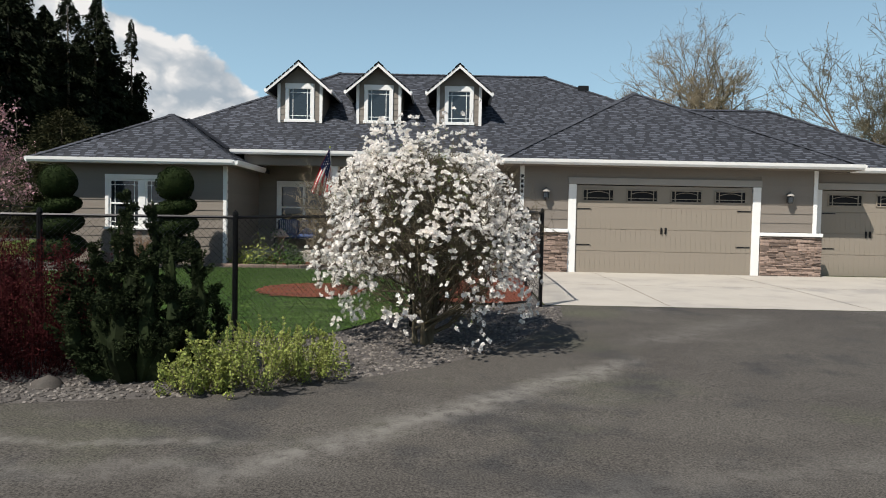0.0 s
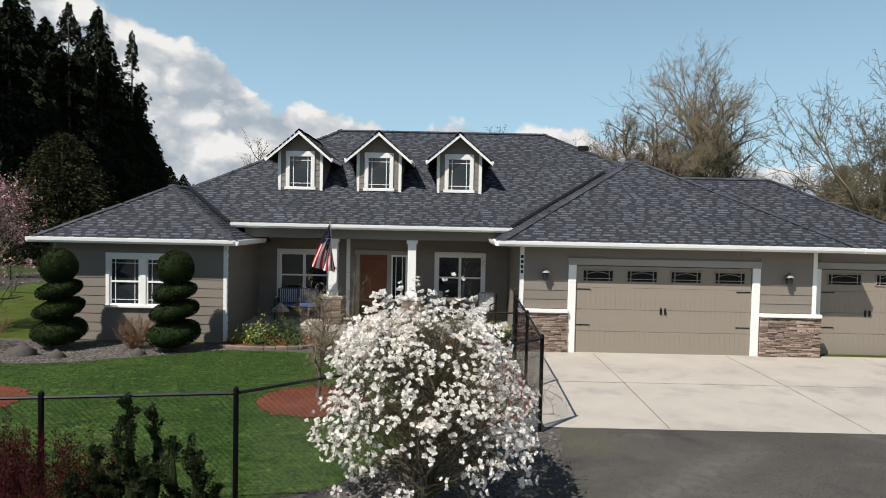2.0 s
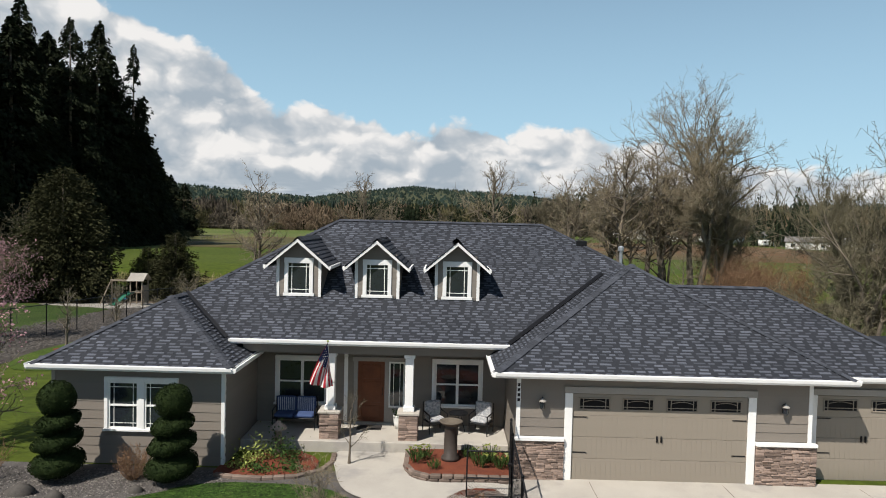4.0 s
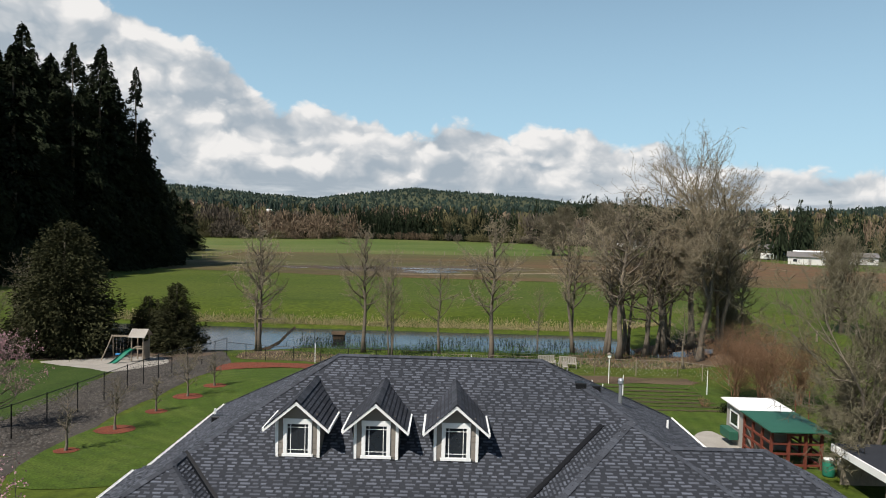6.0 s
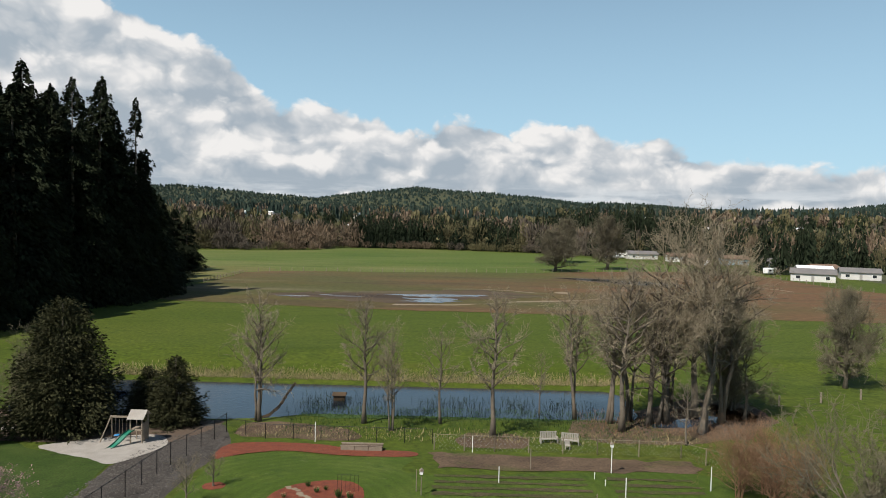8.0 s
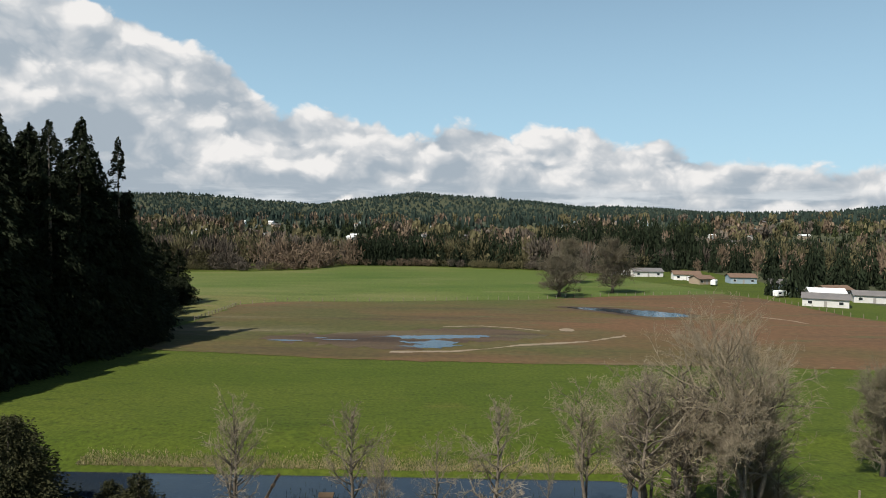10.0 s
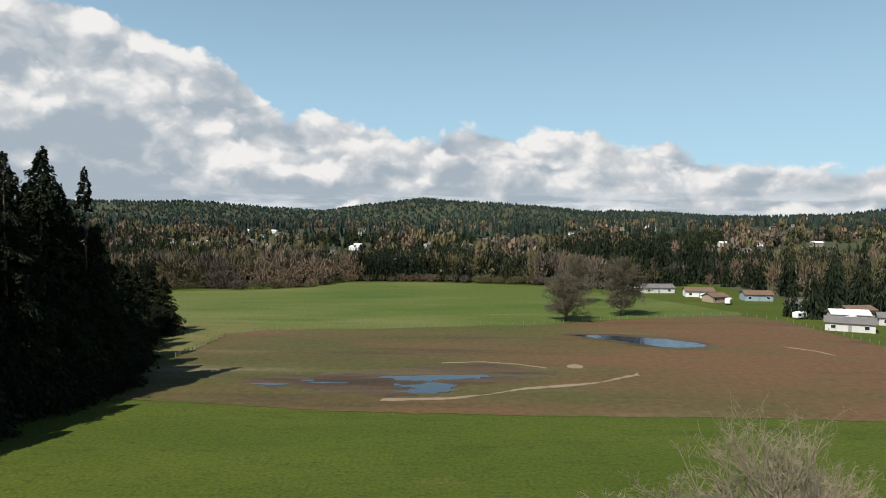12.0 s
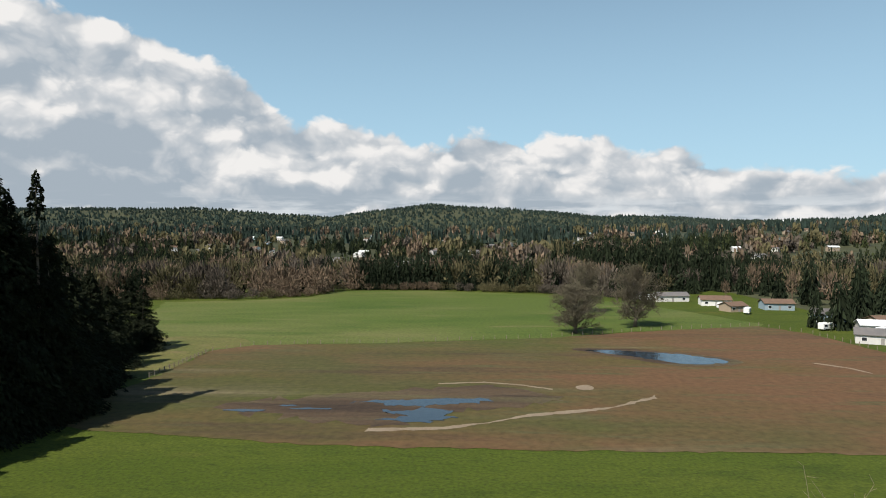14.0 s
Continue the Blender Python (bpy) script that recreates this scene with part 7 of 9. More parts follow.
for a, b in (((1.45, 15.9, gz + 0.1), (1.45, 15.9, gz + 1.35)), ((2.55, 15.9, gz + 0.1), (2.55, 15.9, gz + 1.35)), ((1.45, 15.9, gz + 1.3), (2.55, 15.9, gz + 1.3)), ((1.45, 15.9, gz + 0.12), (2.55, 15.9, gz + 0.12)), ((1.45, 15.9, gz + 0.6), (2.55, 15.9, gz + 0.6))):
    gf.tube([a, b], 0.022, 6)
part("gate_frame", gf, M["black"], gate)
part("wire_mesh", links((1.47, 15.9), (2.53, 15.9), 0.12, 0.6, 0.055, 0.002), M["black"], gate)
part("latch", Mesh().box(2.5, 2.6, 15.86, 15.9, gz + 0.95, gz + 1.02, bev=0.01), M["black"], gate)

# ---- walk, raised beds, edging ----
WALK = smooth_line([(-2.35, 19.25), (-2.2, 17.6), (-1.7, 16.2), (-0.6, 15.5), (1.0, 15.35), (2.6, 15.4), (2.6, 16.9), (0.6, 16.95), (-0.1, 17.4), (-0.3, 18.4), (-0.25, 19.25)], 4)
setting("pavement_walk", sheet(WALK, 0.05, 0.6), M["concrete"], "curved pale concrete walk up to the porch")
solid_bed = setting("ground_planter", sheet([(-0.2, 17.5), (0.3, 17.15), (2.7, 17.15), (2.7, 19.2), (-0.2, 19.2)], 0.2, 0.4, 0.02), M["mulch"], "raised flower bed of red mulch by the porch")


def block_edge(label, pts, rows, size=(0.3, 0.16, 0.11)):
    t = thing("block_edging", label, "edging")
    data = Mesh().box(-size[0] / 2, size[0] / 2, -size[1] / 2, size[1] / 2, 0, size[2], bev=0.02).data("block", M["brick"])
    rng = random.Random(3)
    for r in range(rows):
        for (x0, y0), (x1, y1) in zip(pts, pts[1:]):
            L = math.hypot(x1 - x0, y1 - y0)
            n = max(1, round(L / (size[0] + 0.008)))
            for i in range(n):
                u = (i + 0.5 + (0.25 if r % 2 else 0)) / n
                x, y = x0 + (x1 - x0) * u, y0 + (y1 - y0) * u
                part("block", data, None, t, at=pose(x, y, z_at(x, y) + r * size[2] - 0.01, 0, rng.uniform(-2, 2), math.degrees(math.atan2(y1 - y0, x1 - x0)) + rng.uniform(-4, 4)))


block_edge("grey-brown concrete blocks edging the raised flower bed", [(-0.22, 19.1), (-0.22, 17.9), (0.0, 17.35), (0.4, 17.1), (2.66, 17.1)], 2)
block_edge("grey-brown concrete blocks edging the mulch bed", [(-5.45, 17.1), (-4.9, 16.95), (-4.1, 16.9), (-3.2, 17.1), (-2.6, 17.6), (-2.4, 18.3), (-2.45, 19.0)], 1)


def clump(name, label, x, y, h, n, leaf, seed, flower=None, lift=0.0):
    rng = np.random.default_rng(seed)
    t = thing(name, label, "plant", (x, y, z_at(x, y) + lift))
    a, b = rng.uniform(0, 6.28, n), rng.uniform(0.3, 1, n)
    base = np.column_stack([np.cos(a) * 0.12 * b, np.sin(a) * 0.12 * b, np.zeros(n)])
    d = unit(np.column_stack([np.cos(a) * b * 0.5, np.sin(a) * b * 0.5, np.ones(n)]))
    part("leaf_clump", Mesh().leaves(base + d * h * 0.5, h, rng, aspect=0.07, along=d * 3), leaf, t)
    if flower:
        f = base + d * h * 1.0
        part("flower_head", Mesh().leaves(np.repeat(f[::4], 5, 0) + rng.normal(size=(len(f[::4]) * 5, 3)) * 0.012, 0.05, rng, aspect=0.8), flower, t)


for i, (x, y, h, fl_) in enumerate(((0.05, 18.0, 0.45, 1), (0.3, 18.3, 0.4, 1), (1.9, 17.8, 0.5, 1), (2.2, 18.1, 0.5, 1), (2.45, 17.7, 0.45, 1), (1.6, 18.5, 0.4, 0), (0.6, 17.5, 0.3, 0))):
    clump("daffodils", "clump of daffodils in the raised bed", x, y, h, 60, M["lawn"], 500 + i, M["gold"] if fl_ else None, 0.2)
for i, (x, y, h) in enumerate(((-4.6, 18.3, 0.6), (-4.1, 18.6, 0.75), (-4.9, 17.8, 0.4), (-3.6, 18.3, 0.5), (-3.4, 17.6, 0.25), (-4.3, 17.5, 0.25))):
    rng = np.random.default_rng(520 + i)
    c = np.abs(rng.normal(size=(320, 3))) * (0.2, 0.2, h * 0.55) * np.where(rng.uniform(size=(320, 3)) < 0.5, -1, 1) * (1, 1, 1)
    c[:, 2] = np.abs(c[:, 2])
    shrub("low_shrub", "low leafy green shrub in the mulch bed", x, y, c, M["gold"] if i in (0, 2) else M["lawn"], 0.09, [], None, seed=521 + i, flat=0.2, aspect=0.55)

# ---- porch things ----
def armchair(name, x, y, turn, width, cloth, label):
    """A metal porch seat with loose cushions."""
    t = thing(name, label, "seat", (x, y, FL))
    w = width / 2
    for sx in (-1, 1):
        for yy in (-0.27, 0.27):
            part("leg", Mesh().tube([(sx * w, yy, 0), (sx * w, yy, 0.62 if yy < 0 else 0.95)], 0.018, 6), M["black"], t)
        part("arm", Mesh().tube([(sx * w, -0.3, 0.62), (sx * w, 0.0, 0.64), (sx * w, 0.28, 0.66)], 0.022, 6), M["black"], t)
    part("seat_frame", Mesh().box(-w, w, -0.28, 0.28, 0.34, 0.38, bev=0.01), M["black"], t)
    n = 2 if width > 1 else 1
    for i in range(n):
        a, b = -w + 0.03 + i * (width - 0.06) / n, -w + 0.02 + (i + 1) * (width - 0.06) / n
        part("seat_cushion", Mesh().box(a, b, -0.28, 0.24, 0.38, 0.50, bev=0.04), cloth, t)
        bc = part("back_cushion", Mesh().box(a, b, 0.14, 0.27, 0.48, 0.98, bev=0.04), cloth, t)
    t.matrix_basis = pose(x, y, FL, 0, 0, turn)
    return t


stripe = material("striped_cloth", (0.05, 0.08, 0.18), rough=0.9, contrast=0.2)
stripe_w = material("pale_stripe", (0.5, 0.52, 0.55), rough=0.9, contrast=0.1)
floral = material("floral_cloth", (0.62, 0.60, 0.58), (0.12, 0.14, 0.16), 0.9, 14.0, 40.0, 0.2, 0.0)
b = armchair("porch_bench", -4.0, 20.55, 0, 1.35, stripe, "black metal porch bench with blue striped cushions")
for i in range(9):
    for k in (0, 1):
        part("stripe", Mesh().box(-0.6 + k * 0.645 + i * 0.064, -0.58 + k * 0.645 + i * 0.064, 0.131, 0.139, 0.52, 0.95), stripe_w, b)
armchair("porch_chair", 0.55, 20.45, 25, 0.62, floral, "dark metal porch chair with floral cushions")
armchair("porch_chair", 2.05, 20.45, -25, 0.62, floral, "dark metal porch chair with floral cushions").location
tb = thing("side_table", "small round dark metal table between the chairs", "table", (1.3, 20.4, FL))
part("tabletop", Mesh().lathe([(0.3, 0.62), (0.32, 0.63), (0.32, 0.66), (0.3, 0.67)], (0, 0, 0), 20), M["black"], tb)
for a in (0.5, 2.6, 4.7):
    part("leg", Mesh().tube([(0.08 * math.cos(a), 0.08 * math.sin(a), 0.62), (0.26 * math.cos(a), 0.26 * math.sin(a), 0)], 0.014, 6), M["black"], tb)
pt = thing("flower_pot", "white glazed pot beside the front door", "pot", (-0.62, 20.75, FL))
part("vessel", Mesh().lathe([(0.15, 0), (0.19, 0.2), (0.21, 0.42), (0.225, 0.44), (0.2, 0.44), (0.19, 0.38)], (0, 0, 0), 18), M["white"], pt, smooth=True)
part("plant", Mesh().leaves(np.random.default_rng(2).normal(size=(120, 3)) * (0.1, 0.1, 0.06) + (0, 0, 0.48), 0.09, np.random.default_rng(3)), M["lawn"], pt)
ped = thing("stone_pedestal", "dark brown round garden pedestal with a bowl", "pedestal", (1.05, 18.35, z_at(1.05, 18.35) + 0.2))
part("shaft", Mesh().lathe([(0.27, 0), (0.27, 0.08), (0.2, 0.14), (0.19, 0.95), (0.24, 1.02)], (0, 0, 0), 16), material("dark_stoneware", (0.06, 0.048, 0.04), rough=0.6, contrast=0.3), ped, smooth=True)
part("bowl", Mesh().lathe([(0.2, 1.0), (0.33, 1.1), (0.35, 1.14), (0.31, 1.14), (0.1, 1.06)], (0, 0, 0), 18), M["bark"], ped, smooth=True)
tagged(part("doormat", Mesh().box(-2.0, -1.2, 20.45, 20.95, FL + 0.001, FL + 0.016, bev=0.004), material("doormat_fibre", (0.035, 0.032, 0.03), rough=0.95)), "dark fibre doormat before the front door", "mat")
pil = thing("garden_lantern", "small stone garden lantern in the mulch bed", "lantern", (-4.15, 18.9, z_at(-4.1, 18.9)))
part("shaft", Mesh().lathe([(0.16, 0), (0.11, 0.1), (0.1, 0.75), (0.15, 0.8)], (0, 0, 0), 12), M["stone"], pil)
part("cap", Mesh().lathe([(0.26, 0.8), (0.25, 0.85), (0.08, 1.0), (0.02, 1.06)], (0, 0, 0), 12), M["stone"], pil)

# ---- flag on the porch column ----
flag = thing("flag", "striped flag hanging from a pole on the porch column", "flag", (-2.72, 19.6, 2.1))
p0, p1 = np.array((0.0, 0.0, 0.0)), np.array((0.03, -0.75, 1.36))
part("pole", Mesh().tube([p0, p1], 0.013, 8), M["white"], flag)
part("bracket", Mesh().box(-0.05, 0.05, -0.02, 0.02, -0.08, 0.08, bev=0.01), M["black"], flag)
part("finial", Mesh().lathe([(0.005, 0), (0.03, 0.02), (0.03, 0.05), (0.005, 0.08)], tuple(p1), 8), M["gold"], flag)


def cloth_point(u, v):
    """u along the hoist (0 at the pole's tip), v along the fly, which hangs aslant in folds."""
    h = p1 + (p0 - p1) * u * 0.58
    e = np.array((-0.58 + 0.74 * u, -0.55 + 0.2 * u, 0.10 - 0.16 * math.sin(u * 2.2) - 0.02 * u))
    w = v ** 0.85
    p = h * (1 - w) + e * w
    bow = math.sin(v * 3.14)
    return p + np.array((-0.05 * bow * (1 - u) + 0.03 * math.sin(u * 16 + v * 2) * v, 0.09 * math.sin(u * 13 + v * 2.5) * v, -0.05 * bow * u))


def cloth(name, u0, u1, v0, v1, mat, off=0.0, label=""):
    n, k = 3, 14
    g_ = [[cloth_point(u0 + (u1 - u0) * i / n, v0 + (v1 - v0) * j / k) for j in range(k + 1)] for i in range(n + 1)]
    m = Mesh()
    for side in (off, -off - 0.003):
        v = [p + np.array((side, -abs(side) * np.sign(side + 1e-6), 0)) for r in g_ for p in r]
        m.add(v, [(i * (k + 1) + j, i * (k + 1) + j + 1, (i + 1) * (k + 1) + j + 1, (i + 1) * (k + 1) + j) for i in range(n) for j in range(k)])
    part(name, m, mat, flag, label)


for i in range(13):
    cloth("stripe", i / 13, (i + 1) / 13, 0, 1, M["flag_red"] if i % 2 == 0 else M["flag_white"])
cloth("canton", 0, 7 / 13, 0, 0.36, M["flag_blue"], 0.006, "dark blue canton with small white stars")
stars = Mesh()
for i in range(5):
    for j in range(6):
        c = cloth_point((i + 0.5) / 5 * 7 / 13, (j + 0.5) / 6 * 0.36)
        for s in (0.012, -0.015):
            stars.leaves([c + np.array((s, -s, 0))], 0.04, np.random.default_rng(i * 7 + j), aspect=0.9)
part("star_field", stars, M["flag_white"], flag)

# ---- ground litter: pebbles, mulch chips, lawn blades, tyre dust ----
rng = np.random.default_rng(600)


def inside(poly, x, y):
    p = np.array(poly)
    q = np.roll(p, -1, 0)
    c = np.zeros(len(x), bool)
    for (x0, y0), (x1, y1) in zip(p, q):
        hit = ((y0 > y) != (y1 > y)) & (x < (x1 - x0) * (y - y0) / (y1 - y0 + 1e-12) + x0)
        c ^= hit
    return c


n = 52000
px, py = rng.uniform(-13, 3, n), rng.uniform(4.4, 17.4, n)
ok = inside(BED, px, py) & ~inside(LAWN, px, py) & ~inside(WALK, px, py) & ((py < 10.5) | (px < -5)) & ((px > -7) | (py > 13))
px, py = px[ok], py[ok]
ico = [(0, 0, 1)] + [(math.cos(a) * 0.9, math.sin(a) * 0.9, 0.25) for a in np.arange(5) * 1.2566] + [(math.cos(a + 0.6), math.sin(a + 0.6), -0.3) for a in np.arange(5) * 1.2566]
icf = [(0, 1 + i, 1 + (i + 1) % 5) for i in range(5)] + [(1 + i, 6 + i, 1 + (i + 1) % 5) for i in range(5)] + [(1 + (i + 1) % 5, 6 + i, 6 + (i + 1) % 5) for i in range(5)]
v0 = np.array(ico)
sz = rng.uniform(0.011, 0.032, len(px))[:, None, None] * np.concatenate([rng.uniform(0.7, 1.4, (len(px), 1, 2)), rng.uniform(0.4, 0.8, (len(px), 1, 1))], 2)
ang = rng.uniform(0, 6.28, len(px))
V = v0[None] * sz
V = np.stack([V[..., 0] * np.cos(ang)[:, None] - V[..., 1] * np.sin(ang)[:, None], V[..., 0] * np.sin(ang)[:, None] + V[..., 1] * np.cos(ang)[:, None], V[..., 2]], -1)
V += np.stack([px, py, land(px, py) + 0.014], -1)[:, None]
pb = Mesh()
pb.v, pb.n = [V.reshape(-1, 3)], V.shape[0] * V.shape[1]
pb.f = [tuple(int(i) + 11 * k for i in f) for k in range(len(px)) for f in icf]
tagged(part("pebbles", pb, M["pebble"]), "grey and brown river pebbles of the border", "pebbles", kind="stuff")
# a few larger stones
for i, (x, y, s) in enumerate(((-3.15, 5.2, 0.13), (-9.9, 15.6, 0.3), (-8.9, 15.4, 0.2), (-7.1, 15.9, 0.18))):
    r3 = np.random.default_rng(i)
    u = v0 * (1 + r3.uniform(-0.15, 0.15, v0.shape)) * (s * 1.3, s, s * 0.8)
    tagged(part("boulder", Mesh().add(u, icf), M["cobble"], smooth=True, at=(x, y, z_at(x, y) + s * 0.3)), "rounded brown garden boulder", "rock")


def blades(name, poly, x0, x1, y0, y1, n, h, mat, label, seed, lift=0.03):
    rng = np.random.default_rng(seed)
    x, y = rng.uniform(x0, x1, n), rng.uniform(y0, y1, n)
    ok = inside(poly, x, y)
    x, y = x[ok], y[ok]
    d = unit(rng.normal(size=(len(x), 3)) * (0.5, 0.5, 0) + (0, 0, 1))
    c = np.column_stack([x, y, land(x, y) + lift + h * 0.3])
    tagged(part(name, Mesh().leaves(c, h, rng, aspect=0.16, along=d * 2), mat), label, "grass", kind="stuff")


blades("grass_blades", LAWN, -12, 1, 6.5, 16.8, 60000, 0.05, M["lawn"], "short mown blades of the front lawn", 61)
n = 9000
x, y = rng.uniform(-12, 3, n), rng.uniform(10, 19.5, n)
ok = np.zeros(n, bool)
for poly, seed in MULCH[4:8]:
    ok |= inside(smooth_line(poly, 4), x, y)
tagged(part("mulch_chips", Mesh().leaves(np.column_stack([x[ok], y[ok], land(x[ok], y[ok]) + 0.06]), 0.06, rng, flat=1.0, aspect=0.35), M["mulch"]), "loose chips of red bark", "mulch", kind="stuff")


# joints in the concrete apron
for x, y0, y1 in ((4.9, 10.8, 17.3), (8.6, 10.8, 17.3), (12.4, 10.8, 17.3)):
    setting("pavement_joint", sheet([(x, y0), (x + 0.014, y0), (x + 0.014, y1), (x, y1)], 0.0235, 0.5), M["earth"], "dark joint in the concrete")
setting("pavement_joint", sheet([(2.7, 14.0), (34, 14.0), (34, 14.014), (2.7, 14.014)], 0.0235, 1.2), M["earth"], "dark joint in the concrete")

# ---- back garden ----
fence("chain_link_fence", "black chain-link fence along the gravel strip", [(-23.6, 26.0), (-23.2, 36.0), (-22.7, 48.6), (-22.4, 56.0), (-21.5, 67.6)], 1.9, M["black"], 0.22, 0.004, 0.035, 0.025, 2.9)
fence("chain_link_fence", "black chain-link fence across the foot of the garden", [(-21.5, 67.6), (-17.0, 65.6), (-0.6, 65.3)], 1.45, M["black"], 0.22, 0.004, 0.035, 0.022, 2.7)
fence("garden_fence", "pale post and wire fence round the vegetable garden", [(-0.4, 63.4), (5.3, 63.2), (14.9, 63.0), (22.6, 62.6), (25.5, 58.0)], 1.5, M["old_wood"], 0.3, 0.003, 0.05, 0.02, 3.1, wire=M["galv"])


def post(x, y, h, mat, label, r=0.032, house_top=False):
    t = thing("garden_post", label, "post", (x, y, z_at(x, y) - 0.05))
    part("shaft", Mesh().box(-r, r, -r, r, 0, h, bev=0.01), mat, t)
    if house_top:
        part("bird_house", Mesh().box(-0.13, 0.13, -0.13, 0.13, h, h + 0.3, bev=0.015), M["white"], t, "small white bird house")
        part("bird_house_roof", Mesh().add([(-0.18, -0.18, h + 0.28), (0.18, -0.18, h + 0.28), (0.18, 0.18, h + 0.28), (-0.18, 0.18, h + 0.28), (0, -0.18, h + 0.45), (0, 0.18, h + 0.45)], [(0, 4, 5, 3), (1, 2, 5, 4), (0, 1, 4), (2, 3, 5), (0, 3, 2, 1)]), M["old_wood"], t)


for x, y, h, m_, bh in ((8.0, 57.5, 1.9, M["old_wood"], False), (14.8, 57.0, 2.3, M["white"], True), (14.1, 49.6, 2.1, M["white"], False), (5.0, 53.6, 1.4, M["white"], False), (21.7, 53.0, 2.0, M["white"], False), (11.4, 47.0, 1.8, M["old_wood"], False),
                        (-1.5, 51.2, 1.8, M["old_wood"], False), (-1.1, 50.4, 1.7, M["old_wood"], True), (-12.0, 65.0, 2.0, M["white"], False), (24.4, 44.5, 2.2, M["red_wood"], False), (26.0, 45.8, 2.0, M["red_wood"], False), (13.0, 55.2, 0.6, M["white"], False),
                        (13.5, 53.5, 0.6, M["white"], False), (13.8, 47.9, 0.5, M["white"], False), (3.2, 62.9, 1.6, M["white"], False)):
    post(x, y, h, m_, "slim garden post in the vegetable plot" if m_ is not M["red_wood"] else "rust-red wooden gate post in the grass", house_top=bh)

# raised planter along the mulch border
pl = thing("planter_box", "long weathered wooden planter on the mulch border", "planter", (-7.15, 62.7, z_at(-7.15, 62.7)))
for a in (-1.95, -0.65, 0.65):
    part("side_panel", Mesh().box(a + 0.02, a + 1.28, -0.42, -0.36, 0, 0.5, bev=0.01), M["old_wood"], pl)
    part("soil", Mesh().box(a + 0.02, a + 1.28, -0.36, 0.36, 0, 0.44), M["earth"], pl)
for y_ in (-0.45, 0.39):
    part("rim", Mesh().box(-2.0, 2.0, y_, y_ + 0.09, 0.5, 0.55, bev=0.01), M["old_wood"], pl)
part("back_panel", Mesh().box(-1.95, 1.95, 0.36, 0.42, 0, 0.5), M["old_wood"], pl)

# white slatted benches beyond the wire
for x, y, w_, tn in ((10.9, 66.6, 1.7, 8), (12.9, 66.2, 1.7, -10)):
    t = thing("garden_bench", "white slatted garden bench beyond the wire fence", "bench", (x, y, z_at(x, y)), "white garden benches")
    for i in range(5):
        part("seat_slat", Mesh().box(-w_ / 2, w_ / 2, -0.25 + i * 0.1, -0.17 + i * 0.1, 0.42, 0.45), M["sand"], t)
    for i in range(10):
        part("back_slat", Mesh().box(-w_ / 2 + i * w_ / 10 + 0.02, -w_ / 2 + (i + 1) * w_ / 10 - 0.03, 0.25, 0.28, 0.45, 1.0), M["sand"], t)
    part("top_rail", Mesh().box(-w_ / 2, w_ / 2, 0.24, 0.3, 1.0, 1.08, bev=0.01), M["sand"], t)
    for sx in (-1, 1):
        part("side_frame", Mesh().box(sx * w_ / 2 - 0.04, sx * w_ / 2 + 0.04, -0.28, 0.28, 0.0, 0.62, bev=0.01), M["sand"], t)
    t.matrix_basis = pose(x, y, z_at(x, y), 0, 0, tn)
st_ = thing("garden_stool", "small white garden chair by the wire", "chair", (12.4, 64.6, z_at(12.4, 64.6)))
part("seat", Mesh().box(-0.25, 0.25, -0.25, 0.25, 0.38, 0.43, bev=0.01), M["sand"], st_)
part("backrest", Mesh().box(-0.25, 0.25, 0.2, 0.25, 0.43, 0.85, bev=0.01), M["sand"], st_)
for a in (-0.2, 0.2):
    for b_ in (-0.2, 0.2):
        part("leg", Mesh().box(a - 0.03, a + 0.03, b_ - 0.03, b_ + 0.03, 0, 0.38), M["sand"], st_)
bf = thing("bird_table", "white wooden bird table on a post in the mulch", "bird table", (8.6, 45.7, z_at(8.6, 45.7)))
part("post", Mesh().box(-0.05, 0.05, -0.05, 0.05, 0, 1.15), M["old_wood"], bf)
part("tray", Mesh().box(-0.55, 0.55, -0.3, 0.3, 1.15, 1.2, bev=0.01).box(-0.55, 0.55, -0.3, -0.27, 1.2, 1.27).box(-0.55, 0.55, 0.27, 0.3, 1.2, 1.27), M["white"], bf)
part("roof", Mesh().add([(-0.4, -0.3, 1.55), (0.4, -0.3, 1.55), (0.4, 0.3, 1.55), (-0.4, 0.3, 1.55), (-0.4, 0, 1.75), (0.4, 0, 1.75)], [(0, 1, 5, 4), (2, 3, 4, 5), (0, 4, 3), (1, 2, 5), (3, 2, 1, 0)]), M["roof_grey"], bf)
for a in (-0.35, 0.35):
    part("strut", Mesh().box(a - 0.02, a + 0.02, -0.02, 0.02, 1.2, 1.58), M["old_wood"], bf)

# island bed: stepping path and plants
steps = thing("stepping_path", "curved path of flat grey stepping stones", "path")
rng = np.random.default_rng(700)
for i in range(26):
    u = i / 25
    x, y = np.interp(u, [0, 0.3, 0.65, 1], [-11.3, -9.8, -7.8, -6.0]), np.interp(u, [0, 0.3, 0.65, 1], [51.4, 49.5, 48.1, 47.5])
    a = np.arange(7) * 0.9 + rng.uniform(0, 1)
    r = rng.uniform(0.18, 0.3, 7)
    v = [(r[k] * math.cos(a[k]), r[k] * math.sin(a[k]) * 0.8, z) for z in (0, 0.05) for k in range(7)]
    part("flagstone", Mesh().add(v, [tuple(range(6, -1, -1)), tuple(range(7, 14))] + [(k, (k + 1) % 7, 7 + (k + 1) % 7, 7 + k) for k in range(7)]), M["dry_mud"], steps, at=(x + rng.normal() * 0.12, y + rng.normal() * 0.12, z_at(x, y) + 0.05))
